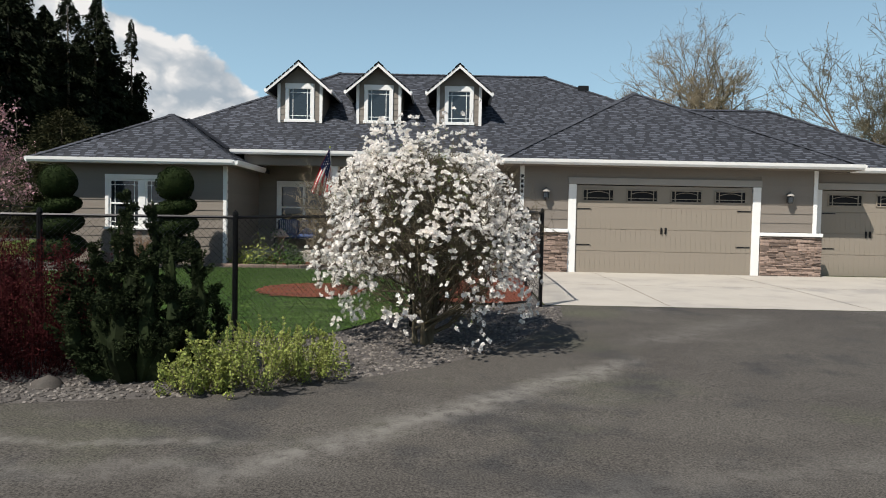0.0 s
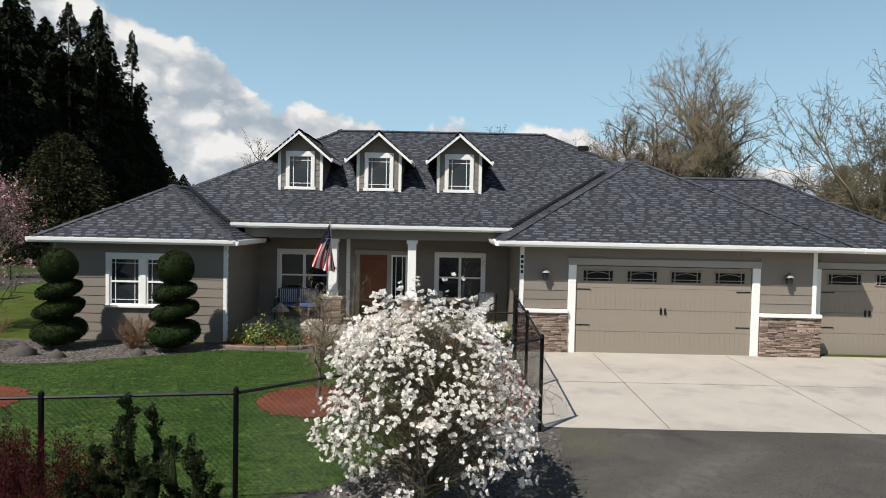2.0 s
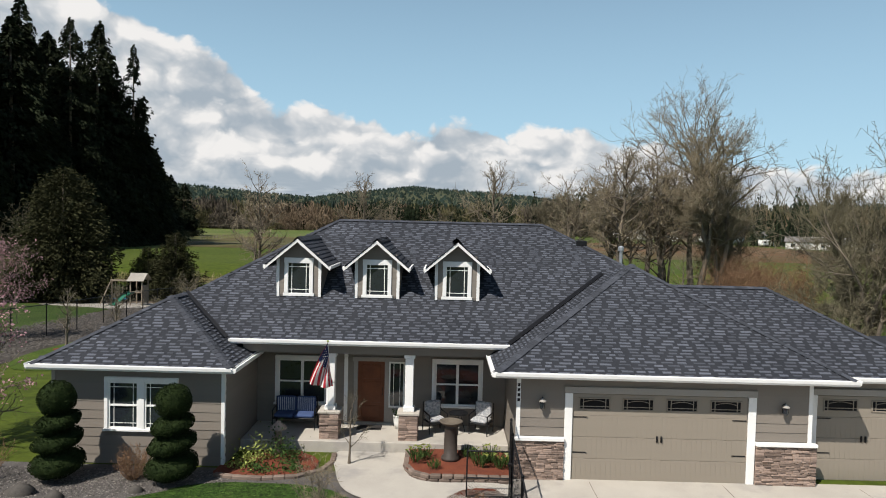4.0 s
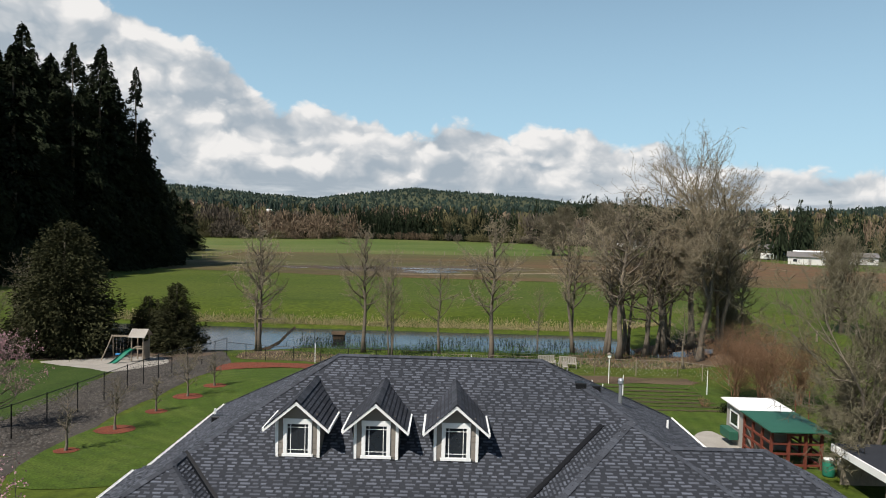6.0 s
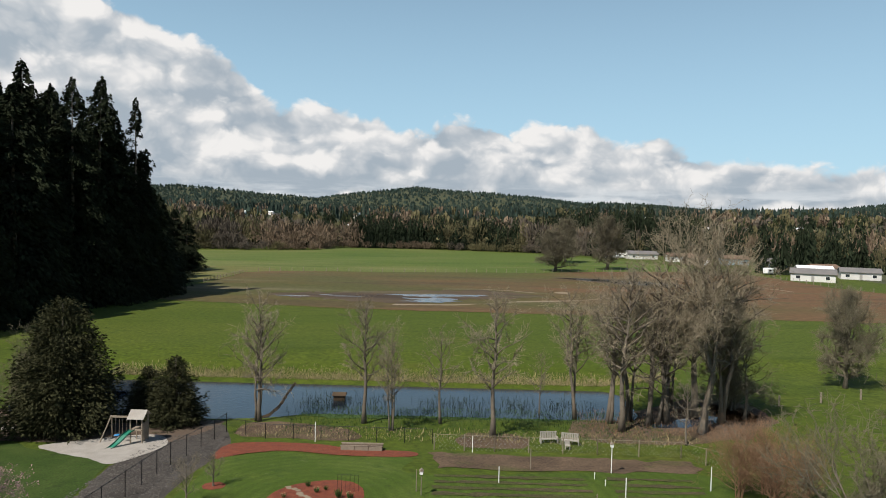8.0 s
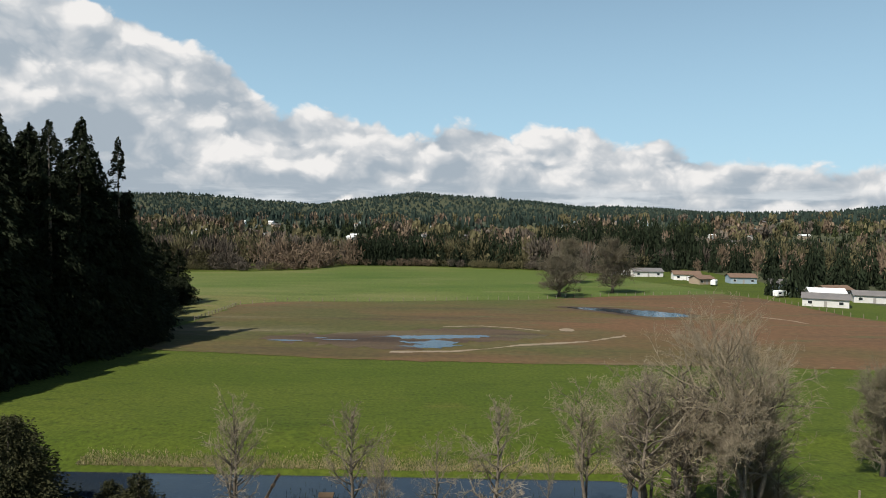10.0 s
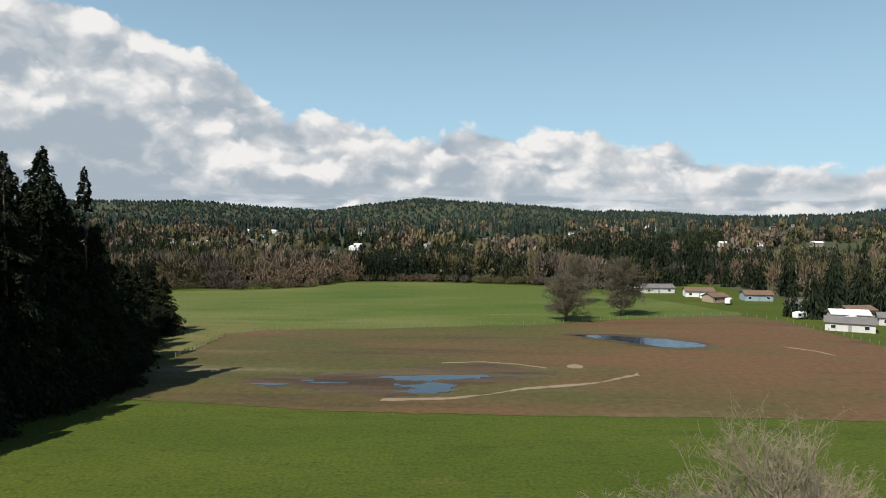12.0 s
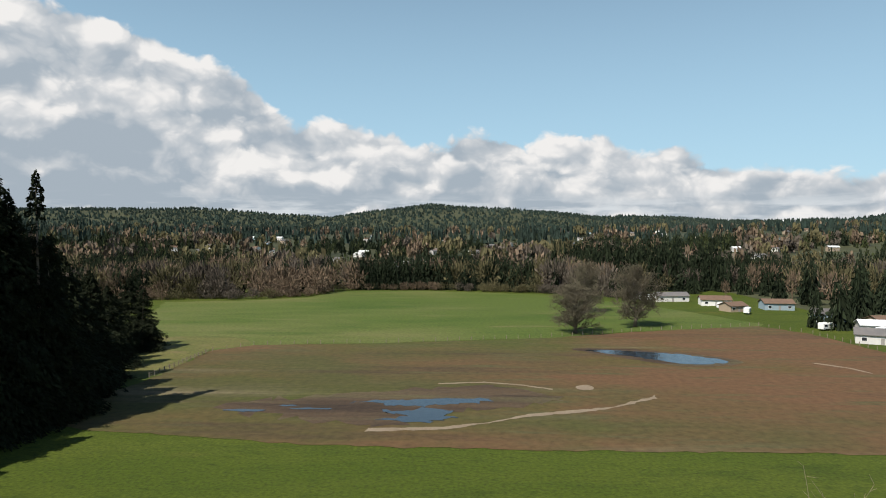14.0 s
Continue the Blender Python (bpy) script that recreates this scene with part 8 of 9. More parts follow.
for i, (x, y, h) in enumerate(((-8.9, 46.6, 0.55), (-9.3, 46.4, 0.5), (-7.2, 49.5, 0.65), (-6.3, 49.2, 0.55), (-9.9, 51.6, 0.45), (-10.9, 47.4, 0.5), (-8.4, 51.0, 0.35), (-11.2, 49.2, 0.3), (-7.0, 47.0, 0.5), (-9.0, 50.4, 0.4), (-8.0, 45.6, 0.3))):
    clump("flower_clump", "small green garden plant in the mulch bed", x, y, h, 70, M["lawn"], 710 + i, M["straw"] if i % 2 else None, 0.04)
ob_ = thing("wire_trellis", "thin dark wire trellis in the island bed", "trellis", (-6.7, 50.8, z_at(-6.7, 50.8)))
for i in range(6):
    part("wire", Mesh().tube([(i * 0.32 - 0.8, 0, 0), (i * 0.32 - 0.8, 0.05, 1.3)], 0.012, 5), M["black"], ob_)
part("top_wire", Mesh().tube([(-0.8, 0.05, 1.3), (0.8, 0.05, 1.3)], 0.01, 5), M["black"], ob_)
for i, (x, y, h) in enumerate(((1.5, 47.2, 1.2), (6.5, 47.4, 1.1), (7.4, 48.2, 0.9), (10.3, 47.2, 1.3), (10.9, 46.2, 1.1), (15.6, 34.6, 1.2), (17.4, 34.8, 1.4), (18.5, 33.9, 1.0), (19.8, 48.6, 0.9))):
    r2 = np.random.default_rng(720 + i)
    sl_, ln, _ = fan(r2, 26, 0.1, h, 0.6, 0.2)
    c, w = along_lines(r2, ln, 10, 0.1, 0.3)
    shrub("bare_shrub", "leafless pruned shrub in the mulch bed", x, y, c, M["brush"], 0.12, [(l, 0.010) for l, _ in sl_], M["brush"], seed=721 + i, along=w, aspect=0.12)
# orchard trees in their mulch rounds
for i, (x, y, h, s_) in enumerate(((-17.7, 47.3, 3.2, 1.7), (-17.1, 51.2, 2.5, 0.9), (-18.6, 38.4, 3.1, 1.2), (-18.1, 42.9, 2.3, 0.6), (-19.1, 34.1, 3.4, 0.6))):
    w_, f_, _ = bare_crown(740 + i, h, s_, 0.08, 1, 0.25, 18, 6, 5, 0.55, fine=2.2, tri=2)
    t = thing("orchard_tree", "small leafless fruit tree in a mulch round", "tree", (x, y, z_at(x, y)), "orchard trees")
    part("trunk", w_, M["bark"], t)
    part("crown", f_, M["oak_twig"], t)
# plum in blossom beyond the fence
for k, (x, y, h, s_, lab) in enumerate(((-25.6, 38.0, 5.6, 2.6, "plum tree flushed with pink blossom"), (-13.6, 18.6, 4.6, 2.2, "plum tree with pink buds by the house"))):
    w_, f_, e_ = bare_crown(750 + k, h, s_, 0.12, 2, 0.2, 16, 6, 6, 0.5, fine=1.5, tri=2)
    t = thing("plum_tree", lab, "tree", (x, y, z_at(x, y)))
    part("trunk", w_, M["bark"], t)
    part("crown", f_, M["oak_twig"], t)
    r2 = np.random.default_rng(752)
    c = e_[e_[:, 2] > h * 0.35]
    c = c[r2.integers(0, len(c), 5200)] + r2.normal(size=(5200, 3)) * 0.06
    tagged(part("blossom", Mesh().leaves(c, 0.085, r2, aspect=0.8), M["pink"], t, "pale pink blossom"), kind="stuff")
# many-stemmed brown shrubs by the vegetable garden
for k, (x, y, h, s_) in enumerate(((23.4, 51.8, 4.4, 3.2), (25.8, 52.6, 4.8, 3.4), (25.0, 49.6, 4.0, 3.0), (27.6, 50.2, 4.2, 3.0))):
    w_, f_, _ = bare_crown(760 + k, h, s_, 0.06, 9, 0.10, 10, 6, 6, 0.8, fine=2.2, tri=2)
    t = thing("osier_shrub", "tall many-stemmed russet leafless shrub", "shrub", (x, y, z_at(x, y)), "russet shrubs")
    part("stem", w_, M["brush"], t)
    part("crown", f_, M["brush"], t)
for k, (x, y, s_) in enumerate(((21.9, 47.2, 0.9), (20.9, 47.0, 0.6))):
    r2 = np.random.default_rng(770 + k)
    c = r2.normal(size=(900, 3)) * (0.5, 0.4, 0.35) * s_ + (0, 0, 0.5 * s_)
    shrub("evergreen_shrub", "low dark evergreen shrub by the garden rows", x, y, c, M["yew"], 0.13, [], None, seed=771 + k)

# ---- play area ----
ps = thing("play_set", "wooden swing and slide set with a tower", "play set", (0, 0, 0))
z0 = z_at(-29, 63.5) + 0.04
for a, b_ in (((-31.9, 62.8, z0), (-31.2, 63.5, z0 + 2.3)), ((-31.6, 64.6, z0), (-31.2, 63.7, z0 + 2.3))):
    part("leg", Mesh().tube([a, b_], 0.06, 6), M["old_wood"], ps)
part("beam", Mesh().box(-31.3, -28.9, 63.53, 63.67, z0 + 2.22, z0 + 2.38), M["old_wood"], ps)
for x in (-29.05, -27.95):
    for y in (62.9, 64.2):
        part("tower_post", Mesh().box(x - 0.05, x + 0.05, y - 0.05, y + 0.05, z0 - 0.02, z0 + 2.5), M["old_wood"], ps)
part("deck", Mesh().box(-29.1, -27.9, 62.85, 64.25, z0 + 1.2, z0 + 1.28), M["old_wood"], ps)
for i in range(6):
    part("railing_board", Mesh().box(-27.93, -27.89, 62.9 + i * 0.22, 63.08 + i * 0.22, z0 + 0.2, z0 + 1.9), M["old_wood"], ps)
part("roof", Mesh().add([(-29.3, 62.6, z0 + 2.35), (-27.7, 62.6, z0 + 2.35), (-27.7, 63.55, z0 + 3.05), (-29.3, 63.55, z0 + 3.05), (-27.7, 64.5, z0 + 2.35), (-29.3, 64.5, z0 + 2.35)], [(0, 1, 2, 3), (3, 2, 4, 5)]), M["sand"], ps, "pale plank roof of the tower")
sd = Mesh()
pts = [(-28.9, 62.9, z0 + 1.25), (-29.2, 62.2, z0 + 1.0), (-29.6, 61.5, z0 + 0.45), (-29.9, 60.9, z0 + 0.15), (-30.1, 60.5, z0 + 0.1)]
for (p, q) in zip(pts, pts[1:]):
    sd.add([(p[0] - 0.25, p[1], p[2]), (p[0] + 0.25, p[1], p[2]), (q[0] + 0.25, q[1], q[2]), (q[0] - 0.25, q[1], q[2]), (p[0] - 0.27, p[1], p[2] + 0.14), (q[0] - 0.27, q[1], q[2] + 0.14), (p[0] + 0.27, p[1], p[2] + 0.14), (q[0] + 0.27, q[1], q[2] + 0.14)], [(0, 1, 2, 3), (0, 3, 5, 4), (1, 6, 7, 2)])
part("slide", sd, M["green_plastic"], ps, "green plastic slide")
for i, x in enumerate((-30.6, -29.9)):
    for s in (-0.2, 0.2):
        part("rope", Mesh().tube([(x + s, 63.6, z0 + 2.25), (x + s, 63.5, z0 + 0.6)], 0.012, 5), M["old_wood"], ps)
    part("swing_seat", Mesh().box(x - 0.24, x + 0.24, 63.3, 63.65, z0 + 0.5, z0 + 0.62, bev=0.04), M["blue_plastic"], ps, "blue plastic swing seat")
bt = thing("small_boat", "small white upturned boat under the cedar", "boat", (-37.4, 70.2, z_at(-37.4, 70.2)))
hull = [[(x, s * w_, h) for s, h in ((-1, 0.0), (-0.85, 0.35), (-0.4, 0.55), (0.4, 0.55), (0.85, 0.35), (1, 0.0))] for x, w_ in ((-1.3, 0.3), (-0.8, 0.55), (0, 0.65), (0.8, 0.55), (1.4, 0.08))]
part("hull", Mesh().add([p for r in hull for p in r], [(i * 6 + j, i * 6 + j + 1, i * 6 + j + 7, i * 6 + j + 6) for i in range(4) for j in range(5)] + [(0, 1, 2, 3, 4, 5)]), M["white"], bt, smooth=True)
part("keel", Mesh().box(-1.2, 1.3, -0.02, 0.02, 0.53, 0.6), M["trim"], bt)
setting("pavement_pad", sheet([(-50, 65), (-41.5, 66.2), (-41.3, 67.6), (-50, 67)], 0.06, 1.0), M["sand"], "pale concrete pad beside the lawn")

# ---- red coop and small shed ----
sh = thing("garden_shed", "red timber coop with green and white roof panels", "shed", (0, 0, 0))
zs = z_at(19, 37)
for x in (18.1, 19.0, 19.9, 20.75):
    part("post", Mesh().box(x - 0.07, x + 0.07, 34.55, 34.69, zs - 0.05, zs + 2.12), M["red_wood"], sh)
for y in (35.7, 36.8, 37.9):
    for x in (18.1, 20.75):
        part("post", Mesh().box(x - 0.06, x + 0.06, y - 0.06, y + 0.06, zs - 0.05, zs + 2.15), M["red_wood"], sh)
for z in (0.25, 0.85, 1.4, 2.0):
    part("rail", Mesh().box(18.1, 20.75, 34.58, 34.66, zs + z, zs + z + 0.11), M["red_wood"], sh)
    part("rail", Mesh().box(18.05, 18.15, 34.6, 38.0, zs + z, zs + z + 0.11), M["red_wood"], sh)
    part("rail", Mesh().box(20.7, 20.8, 34.6, 38.0, zs + z, zs + z + 0.11), M["red_wood"], sh)
part("door", Mesh().box(18.95, 19.05, 34.5, 34.56, zs, zs + 2.0).box(19.85, 19.95, 34.5, 34.56, zs, zs + 2.0).box(19.05, 19.85, 34.5, 34.56, zs + 1.9, zs + 2.0).box(19.05, 19.85, 34.5, 34.56, zs + 0.9, zs + 1.0), M["red_wood"], sh, "red framed wire door")
part("cabin", Mesh().box(18.1, 20.75, 38.0, 40.4, zs - 0.05, zs + 2.2), M["trim"], sh, "pale grey boarded cabin")
part("window", Mesh().box(18.05, 18.1, 38.7, 39.7, zs + 1.1, zs + 1.8), M["glass"], sh)
part("window_frame", Mesh().box(18.03, 18.09, 38.6, 38.7, zs + 1.0, zs + 1.9).box(18.03, 18.09, 39.7, 39.8, zs + 1.0, zs + 1.9).box(18.03, 18.09, 38.7, 39.7, zs + 1.8, zs + 1.9).box(18.03, 18.09, 38.7, 39.7, zs + 1.0, zs + 1.1), M["white"], sh)
part("nest_box", Mesh().box(17.5, 18.03, 38.5, 39.9, zs + 0.35, zs + 0.85, bev=0.02), M["green_roof"], sh, "dark green nest box")
part("roof_panel", Mesh().add([(17.85, 34.2, zs + 2.2), (21.0, 34.2, zs + 2.2), (21.0, 38.0, zs + 2.27), (17.85, 38.0, zs + 2.27), (17.85, 34.2, zs + 2.14), (21.0, 34.2, zs + 2.14), (21.0, 38.0, zs + 2.21), (17.85, 38.0, zs + 2.21)], [(0, 1, 2, 3), (7, 6, 5, 4), (0, 4, 5, 1), (1, 5, 6, 2), (3, 7, 4, 0)]), M["green_roof"], sh, "dark green metal roof panel")
part("roof_panel", Mesh().add([(17.85, 38.0, zs + 2.28), (21.0, 38.0, zs + 2.28), (21.0, 40.8, zs + 2.34), (17.85, 40.8, zs + 2.34), (17.85, 38.0, zs + 2.22), (21.0, 38.0, zs + 2.22), (21.0, 40.8, zs + 2.28), (17.85, 40.8, zs + 2.28)], [(0, 1, 2, 3), (7, 6, 5, 4), (0, 4, 5, 1), (1, 5, 6, 2), (3, 7, 4, 0)]), M["white"], sh, "white roof panel")
s2 = thing("lean_to", "low dark-roofed timber lean-to behind the coop", "shed", (0, 0, 0))
part("roof", Mesh().add([(20.3, 28.6, zs + 1.9), (25.5, 28.6, zs + 1.9), (25.5, 32.7, zs + 2.15), (20.3, 32.7, zs + 2.15), (20.3, 28.6, zs + 1.8), (25.5, 28.6, zs + 1.8), (25.5, 32.7, zs + 2.05), (20.3, 32.7, zs + 2.05)], [(0, 1, 2, 3), (7, 6, 5, 4), (0, 4, 5, 1), (1, 5, 6, 2), (3, 7, 4, 0), (2, 6, 7, 3)]), M["shingle"], s2)
part("fascia", Mesh().box(20.2, 20.3, 28.5, 32.8, zs + 1.75, zs + 2.1), M["white"], s2)
for x in (20.6, 22.9, 25.2):
    for y in (28.9, 32.4):
        part("post", Mesh().box(x - 0.07, x + 0.07, y - 0.07, y + 0.07, zs - 0.05, zs + 1.85), M["old_wood"], s2)
part("back_wall", Mesh().box(20.6, 25.2, 32.35, 32.45, zs, zs + 1.95), M["old_wood"], s2)
for i, (x, y) in enumerate(((20.6, 33.6), (21.3, 33.5))):
    br = thing("barrel", "pale plastic rain barrel beside the coop", "barrel", (x, y, z_at(x, y)))
    part("drum", Mesh().lathe([(0.27, 0), (0.3, 0.1), (0.31, 0.45), (0.3, 0.8), (0.26, 0.88)], (0, 0, 0), 14), M["trim"] if i else M["green_plastic"], br, smooth=True)
    part("lid", Mesh().lathe([(0.28, 0.88), (0.28, 0.92), (0.05, 0.94)], (0, 0, 0), 14), M["white"], br)
setting("pavement_yard", sheet(smooth_line([(13.0, 33.2), (17.9, 33.0), (18.0, 41.0), (16.8, 41.4), (15.2, 38.5)], 4), 0.05, 1.0), M["sand"], "pale packed gravel yard before the coop")

# ---- pond edge ----
rng = np.random.default_rng(800)


def reeds(name, n, fx, fy, h, mat, label, aspect=0.1, seed=1):
    r2 = np.random.default_rng(seed)
    x, y = fx(r2, n), fy(r2, n)
    z = np.maximum(land(x, y), WATER)
    d = unit(r2.normal(size=(n, 3)) * (0.3, 0.3, 0) + (0, 0, 1))
    hh = h * r2.uniform(0.5, 1.2, n)
    c = np.column_stack([x, y, z]) + d * hh[:, None] * 0.45
    tagged(part(name, Mesh().leaves(c, hh, r2, aspect=aspect, along=d * 3), mat), label, "reeds", kind="stuff")


reeds("dry_reeds", 16000, lambda r, n: r.uniform(-46, 32, n), lambda r, n: 92.2 + np.abs(r.normal(size=n)) * 1.3, 0.4, M["straw"], "dry straw-coloured reeds on the far bank", 0.16, 801)
reeds("water_reeds", 1700, lambda r, n: r.choice(np.array([-16, -13.5, -11, -8, -1, 2, 4, 8, 10, 14, 17]), n) + r.normal(size=n) * 1.3, lambda r, n: 82.5 + r.normal(size=n) * 2.0, 0.5, M["yew"], "dark green reeds standing in the pond", 0.12, 802)
reeds("marsh_grass", 9000, lambda r, n: r.uniform(-16, 24, n), lambda r, n: r.uniform(67, 80.5, n), 0.35, M["lawn"], "rough green grass at the water's edge", 0.14, 803)
reeds("rough_grass", 1600, lambda r, n: r.uniform(-21, 26, n), lambda r, n: r.uniform(65.8, 70, n), 0.4, M["straw"], "rough dry grass behind the fence", 0.14, 804)
dk = Mesh()
pts = [(-21.8, 72.0), (-19.5, 76.0), (-19.2, 80.0), (-19.6, 85.0), (-19.9, 91.0)]
for (x0, y0), (x1, y1) in zip(pts, pts[1:]):
    for i in range(6):
        u, v = i / 6, (i + 1.1) / 6
        a, b_ = (x0 + (x1 - x0) * u, y0 + (y1 - y0) * u), (x0 + (x1 - x0) * v, y0 + (y1 - y0) * v)
        w_ = 0.35 + 0.12 * math.sin(i * 2.3 + y0)
        dk.add([(a[0] - w_, a[1], WATER - 0.2), (a[0], a[1], WATER + 0.22), (a[0] + w_, a[1], WATER - 0.2), (b_[0] - w_, b_[1], WATER - 0.2), (b_[0], b_[1], WATER + 0.22), (b_[0] + w_, b_[1], WATER - 0.2)], [(0, 1, 4, 3), (1, 2, 5, 4), (0, 2, 1), (3, 4, 5)])
setting("ground_dike", dk, M["mud"], "narrow dark earth dike through the pond")
# gabled block standing in for a dark log in the pond
bl = thing("pond_block", "small dark gabled block in place of a log on the marsh", "hutch", (-12.6, 83.4, WATER - 0.1))
part("body", Mesh().box(-0.7, 0.7, -0.5, 0.5, 0.1, 0.8, bev=0.03), M["mud"], bl)
part("roof", Mesh().add([(-0.85, -0.65, 0.75), (0.85, -0.65, 0.75), (0.85, 0.65, 0.75), (-0.85, 0.65, 0.75), (-0.85, 0, 1.1), (0.85, 0, 1.1)], [(0, 1, 5, 4), (2, 3, 4, 5), (0, 4, 3), (1, 2, 5), (3, 2, 1, 0)]), M["mud"], bl)
setting("water_pool", sheet(smooth_line([(23.0, 73.2), (26, 74.5), (30, 74.8), (31, 73), (27, 71.8), (24, 72)], 4), 0.06, 0.8, 0.1, 81), M["water"], "dark pool under the bare trees")
setting("ground_leaf_litter", sheet(smooth_line([(17, 68.5), (16, 73), (20, 78), (28, 80), (35, 78), (34, 72), (28, 68.5), (22, 68)], 4), 0.03, 1.5, 0.25, 82), M["earth"], "brown leaf litter under the bare trees")
reeds("undergrowth", 2600, lambda r, n: r.uniform(16, 35, n), lambda r, n: r.uniform(69, 81, n), 0.5, M["brush"], "tangle of brown undergrowth below the trees", 0.08, 805)

# strip gravel stones beside the fence, and loose mulch
n = 5000
x, y = rng.uniform(-27, -20.5, n), rng.uniform(28, 66, n)
sz = rng.uniform(0.04, 0.11, n)[:, None, None] * np.array((1.2, 1, 0.6))
V = v0[None] * sz + np.stack([x, y, land(x, y) + 0.02], -1)[:, None]
pb = Mesh()
pb.v, pb.n = [V.reshape(-1, 3)], V.shape[0] * V.shape[1]
pb.f = [tuple(int(i) + 11 * k for i in f) for k in range(n) for f in icf]
tagged(part("cobbles", pb, M["cobble"]), "loose grey cobbles along the fence", "stones", kind="stuff")

# ---- distant fences and houses ----
def rail_fence(label, pts, every, h=1.3, rails=0):
    f = thing("field_fence", label, "fence")
    data = Mesh().box(-0.09, 0.09, -0.09, 0.09, -0.1, h, bev=0.02).data("post", M["old_wood"])
    for a, b in zip(pts, pts[1:]):
        n = max(1, int(math.hypot(b[0] - a[0], b[1] - a[1]) / every))
        for i in range(n):
            x, y = a[0] + (b[0] - a[0]) * i / n, a[1] + (b[1] - a[1]) * i / n
            part("post", data, None, f, at=(x, y, z_at(x, y)))
        for k in range(rails):
            z = h * (k + 1) / (rails + 0.6)
            part("rail", Mesh().tube([(*a, z_at(*a) + z), (*b, z_at(*b) + z)], 0.05, 4), M["old_wood"], f)


rail_fence("weathered post and rail fence beside the wood", [(-72.5, 202), (-72.0, 218), (-71.3, 238)], 2.5, rails=2)
rail_fence("weathered field fence along the meadow", [(-71, 240), (-62, 251.5), (-20.4, 257), (31, 269.5), (69, 287), (118, 303)], 4.0)
rail_fence("weathered field fence before the houses", [(118, 303), (128, 282), (132, 232), (150, 192)], 4.0)
rail_fence("old wire fence posts beyond the pond", [(34, 78), (52, 84), (75, 92)], 5.0)


def far_house(x, y, w, d, h, turn, wall_mat, roof_mat, label, pitch=0.35, wins=3, group="distant houses"):
    t = thing("far_house", label, "house", group=group)
    a, b = w / 2, d / 2
    part("wall", Mesh().box(-a, a, -b, b, -1.0, h).add([(-a, -b, h), (-a, b, h), (-a, 0, h + b * pitch * 1.0), (a, -b, h), (a, b, h), (a, 0, h + b * pitch)], [(0, 2, 1), (3, 4, 5)]), wall_mat, t)
    o, e = 0.5, h - 0.5 * pitch
    top = h + b * pitch
    v = [(-a - o, -b - o, e), (a + o, -b - o, e), (a + o, 0, top + 0.05), (-a - o, 0, top + 0.05), (a + o, b + o, e), (-a - o, b + o, e)]
    v += [(p[0], p[1], p[2] + 0.18) for p in v]
    part("roof", Mesh().add(v, [(6, 7, 8, 9), (9, 8, 10, 11), (3, 2, 1, 0), (5, 4, 2, 3), (0, 1, 7, 6), (5, 11, 10, 4), (0, 6, 9, 3), (3, 9, 11, 5), (1, 2, 8, 7), (2, 4, 10, 8)]), roof_mat, t)
    for i in range(wins):
        cx = -a + w * (i + 0.5) / wins
        if i == wins // 2 and wins > 2:
            part("door", Mesh().box(cx - 0.5, cx + 0.5, -b - 0.05, -b + 0.02, 0, min(2.1, h - 0.3)), M["trim"], t)
        else:
            wi = part("window", Mesh().box(cx - 0.8, cx + 0.8, -b - 0.06, -b + 0.02, 0.9, min(2.2, h - 0.3)), M["white"], t)
            part("pane", Mesh().box(cx - 0.7, cx + 0.7, -b - 0.08, -b - 0.05, 1.0, min(2.1, h - 0.4)), M["glass"], wi)
    t.matrix_basis = pose(x, y, z_at(x, y), 0, 0, turn)
    return t


tan = material("tan_far_wall", (0.36, 0.28, 0.2), rough=0.8, contrast=0.15, bump=0)
blue_wall = material("blue_far_wall", (0.30, 0.38, 0.42), rough=0.8, contrast=0.15, bump=0)
brown_roof = material("brown_far_roof", (0.17, 0.11, 0.075), rough=0.9, contrast=0.25, bump=0, scale=0.5)
white_roof = material("white_metal_roof", (0.75, 0.75, 0.74), rough=0.5, contrast=0.1, bump=0)
for x, y, w, d, h, tn, wm, rm, lab in ((112, 398, 17, 9, 3, 4, M["wall_far"], M["roof_grey"], "white ranch house with a grey roof"), (128, 378, 14, 9, 3, -8, M["wall_far"], brown_roof, "white ranch house with a brown roof"), (127, 352, 9, 8, 2.8, 20, tan, brown_roof, "tan cottage with a brown roof"),
                                       (146, 306, 12, 9, 4.6, -20, blue_wall, M["roof_grey"], "blue-grey house with a porch"), (140, 262, 15, 9, 3.0, -28, M["wall_far"], M["roof_grey"], "long white house with a grey roof"), (153, 286, 13, 8, 3, -15, M["wall_far"], white_roof, "white manufactured home with a pale roof"),
                                       (166, 276, 14, 8, 3, -22, M["wall_far"], M["roof_grey"], "white manufactured home with a grey roof"), (164, 300, 12, 8, 3, 10, tan, brown_roof, "tan house among trees"), (97, 408, 8, 6, 2.6, 0, M["wall_far"], M["roof_grey"], "small white wooden farm outbuilding"), (150, 360, 13, 9, 3.2, -5, blue_wall, brown_roof, "grey-blue house among trees"),
                                       (56, 600, 12, 9, 4.5, 30, M["wall_far"], white_roof, "white barn with a bright metal roof"), (76, 560, 14, 7, 3, 5, tan, white_roof, "low farm building with a pale roof"), (30, 640, 14, 9, 3.5, -10, tan, M["roof_grey"], "large tan farmhouse with a grey roof")):
    far_house(x, y, w, d, h, tn, wm, rm, lab)


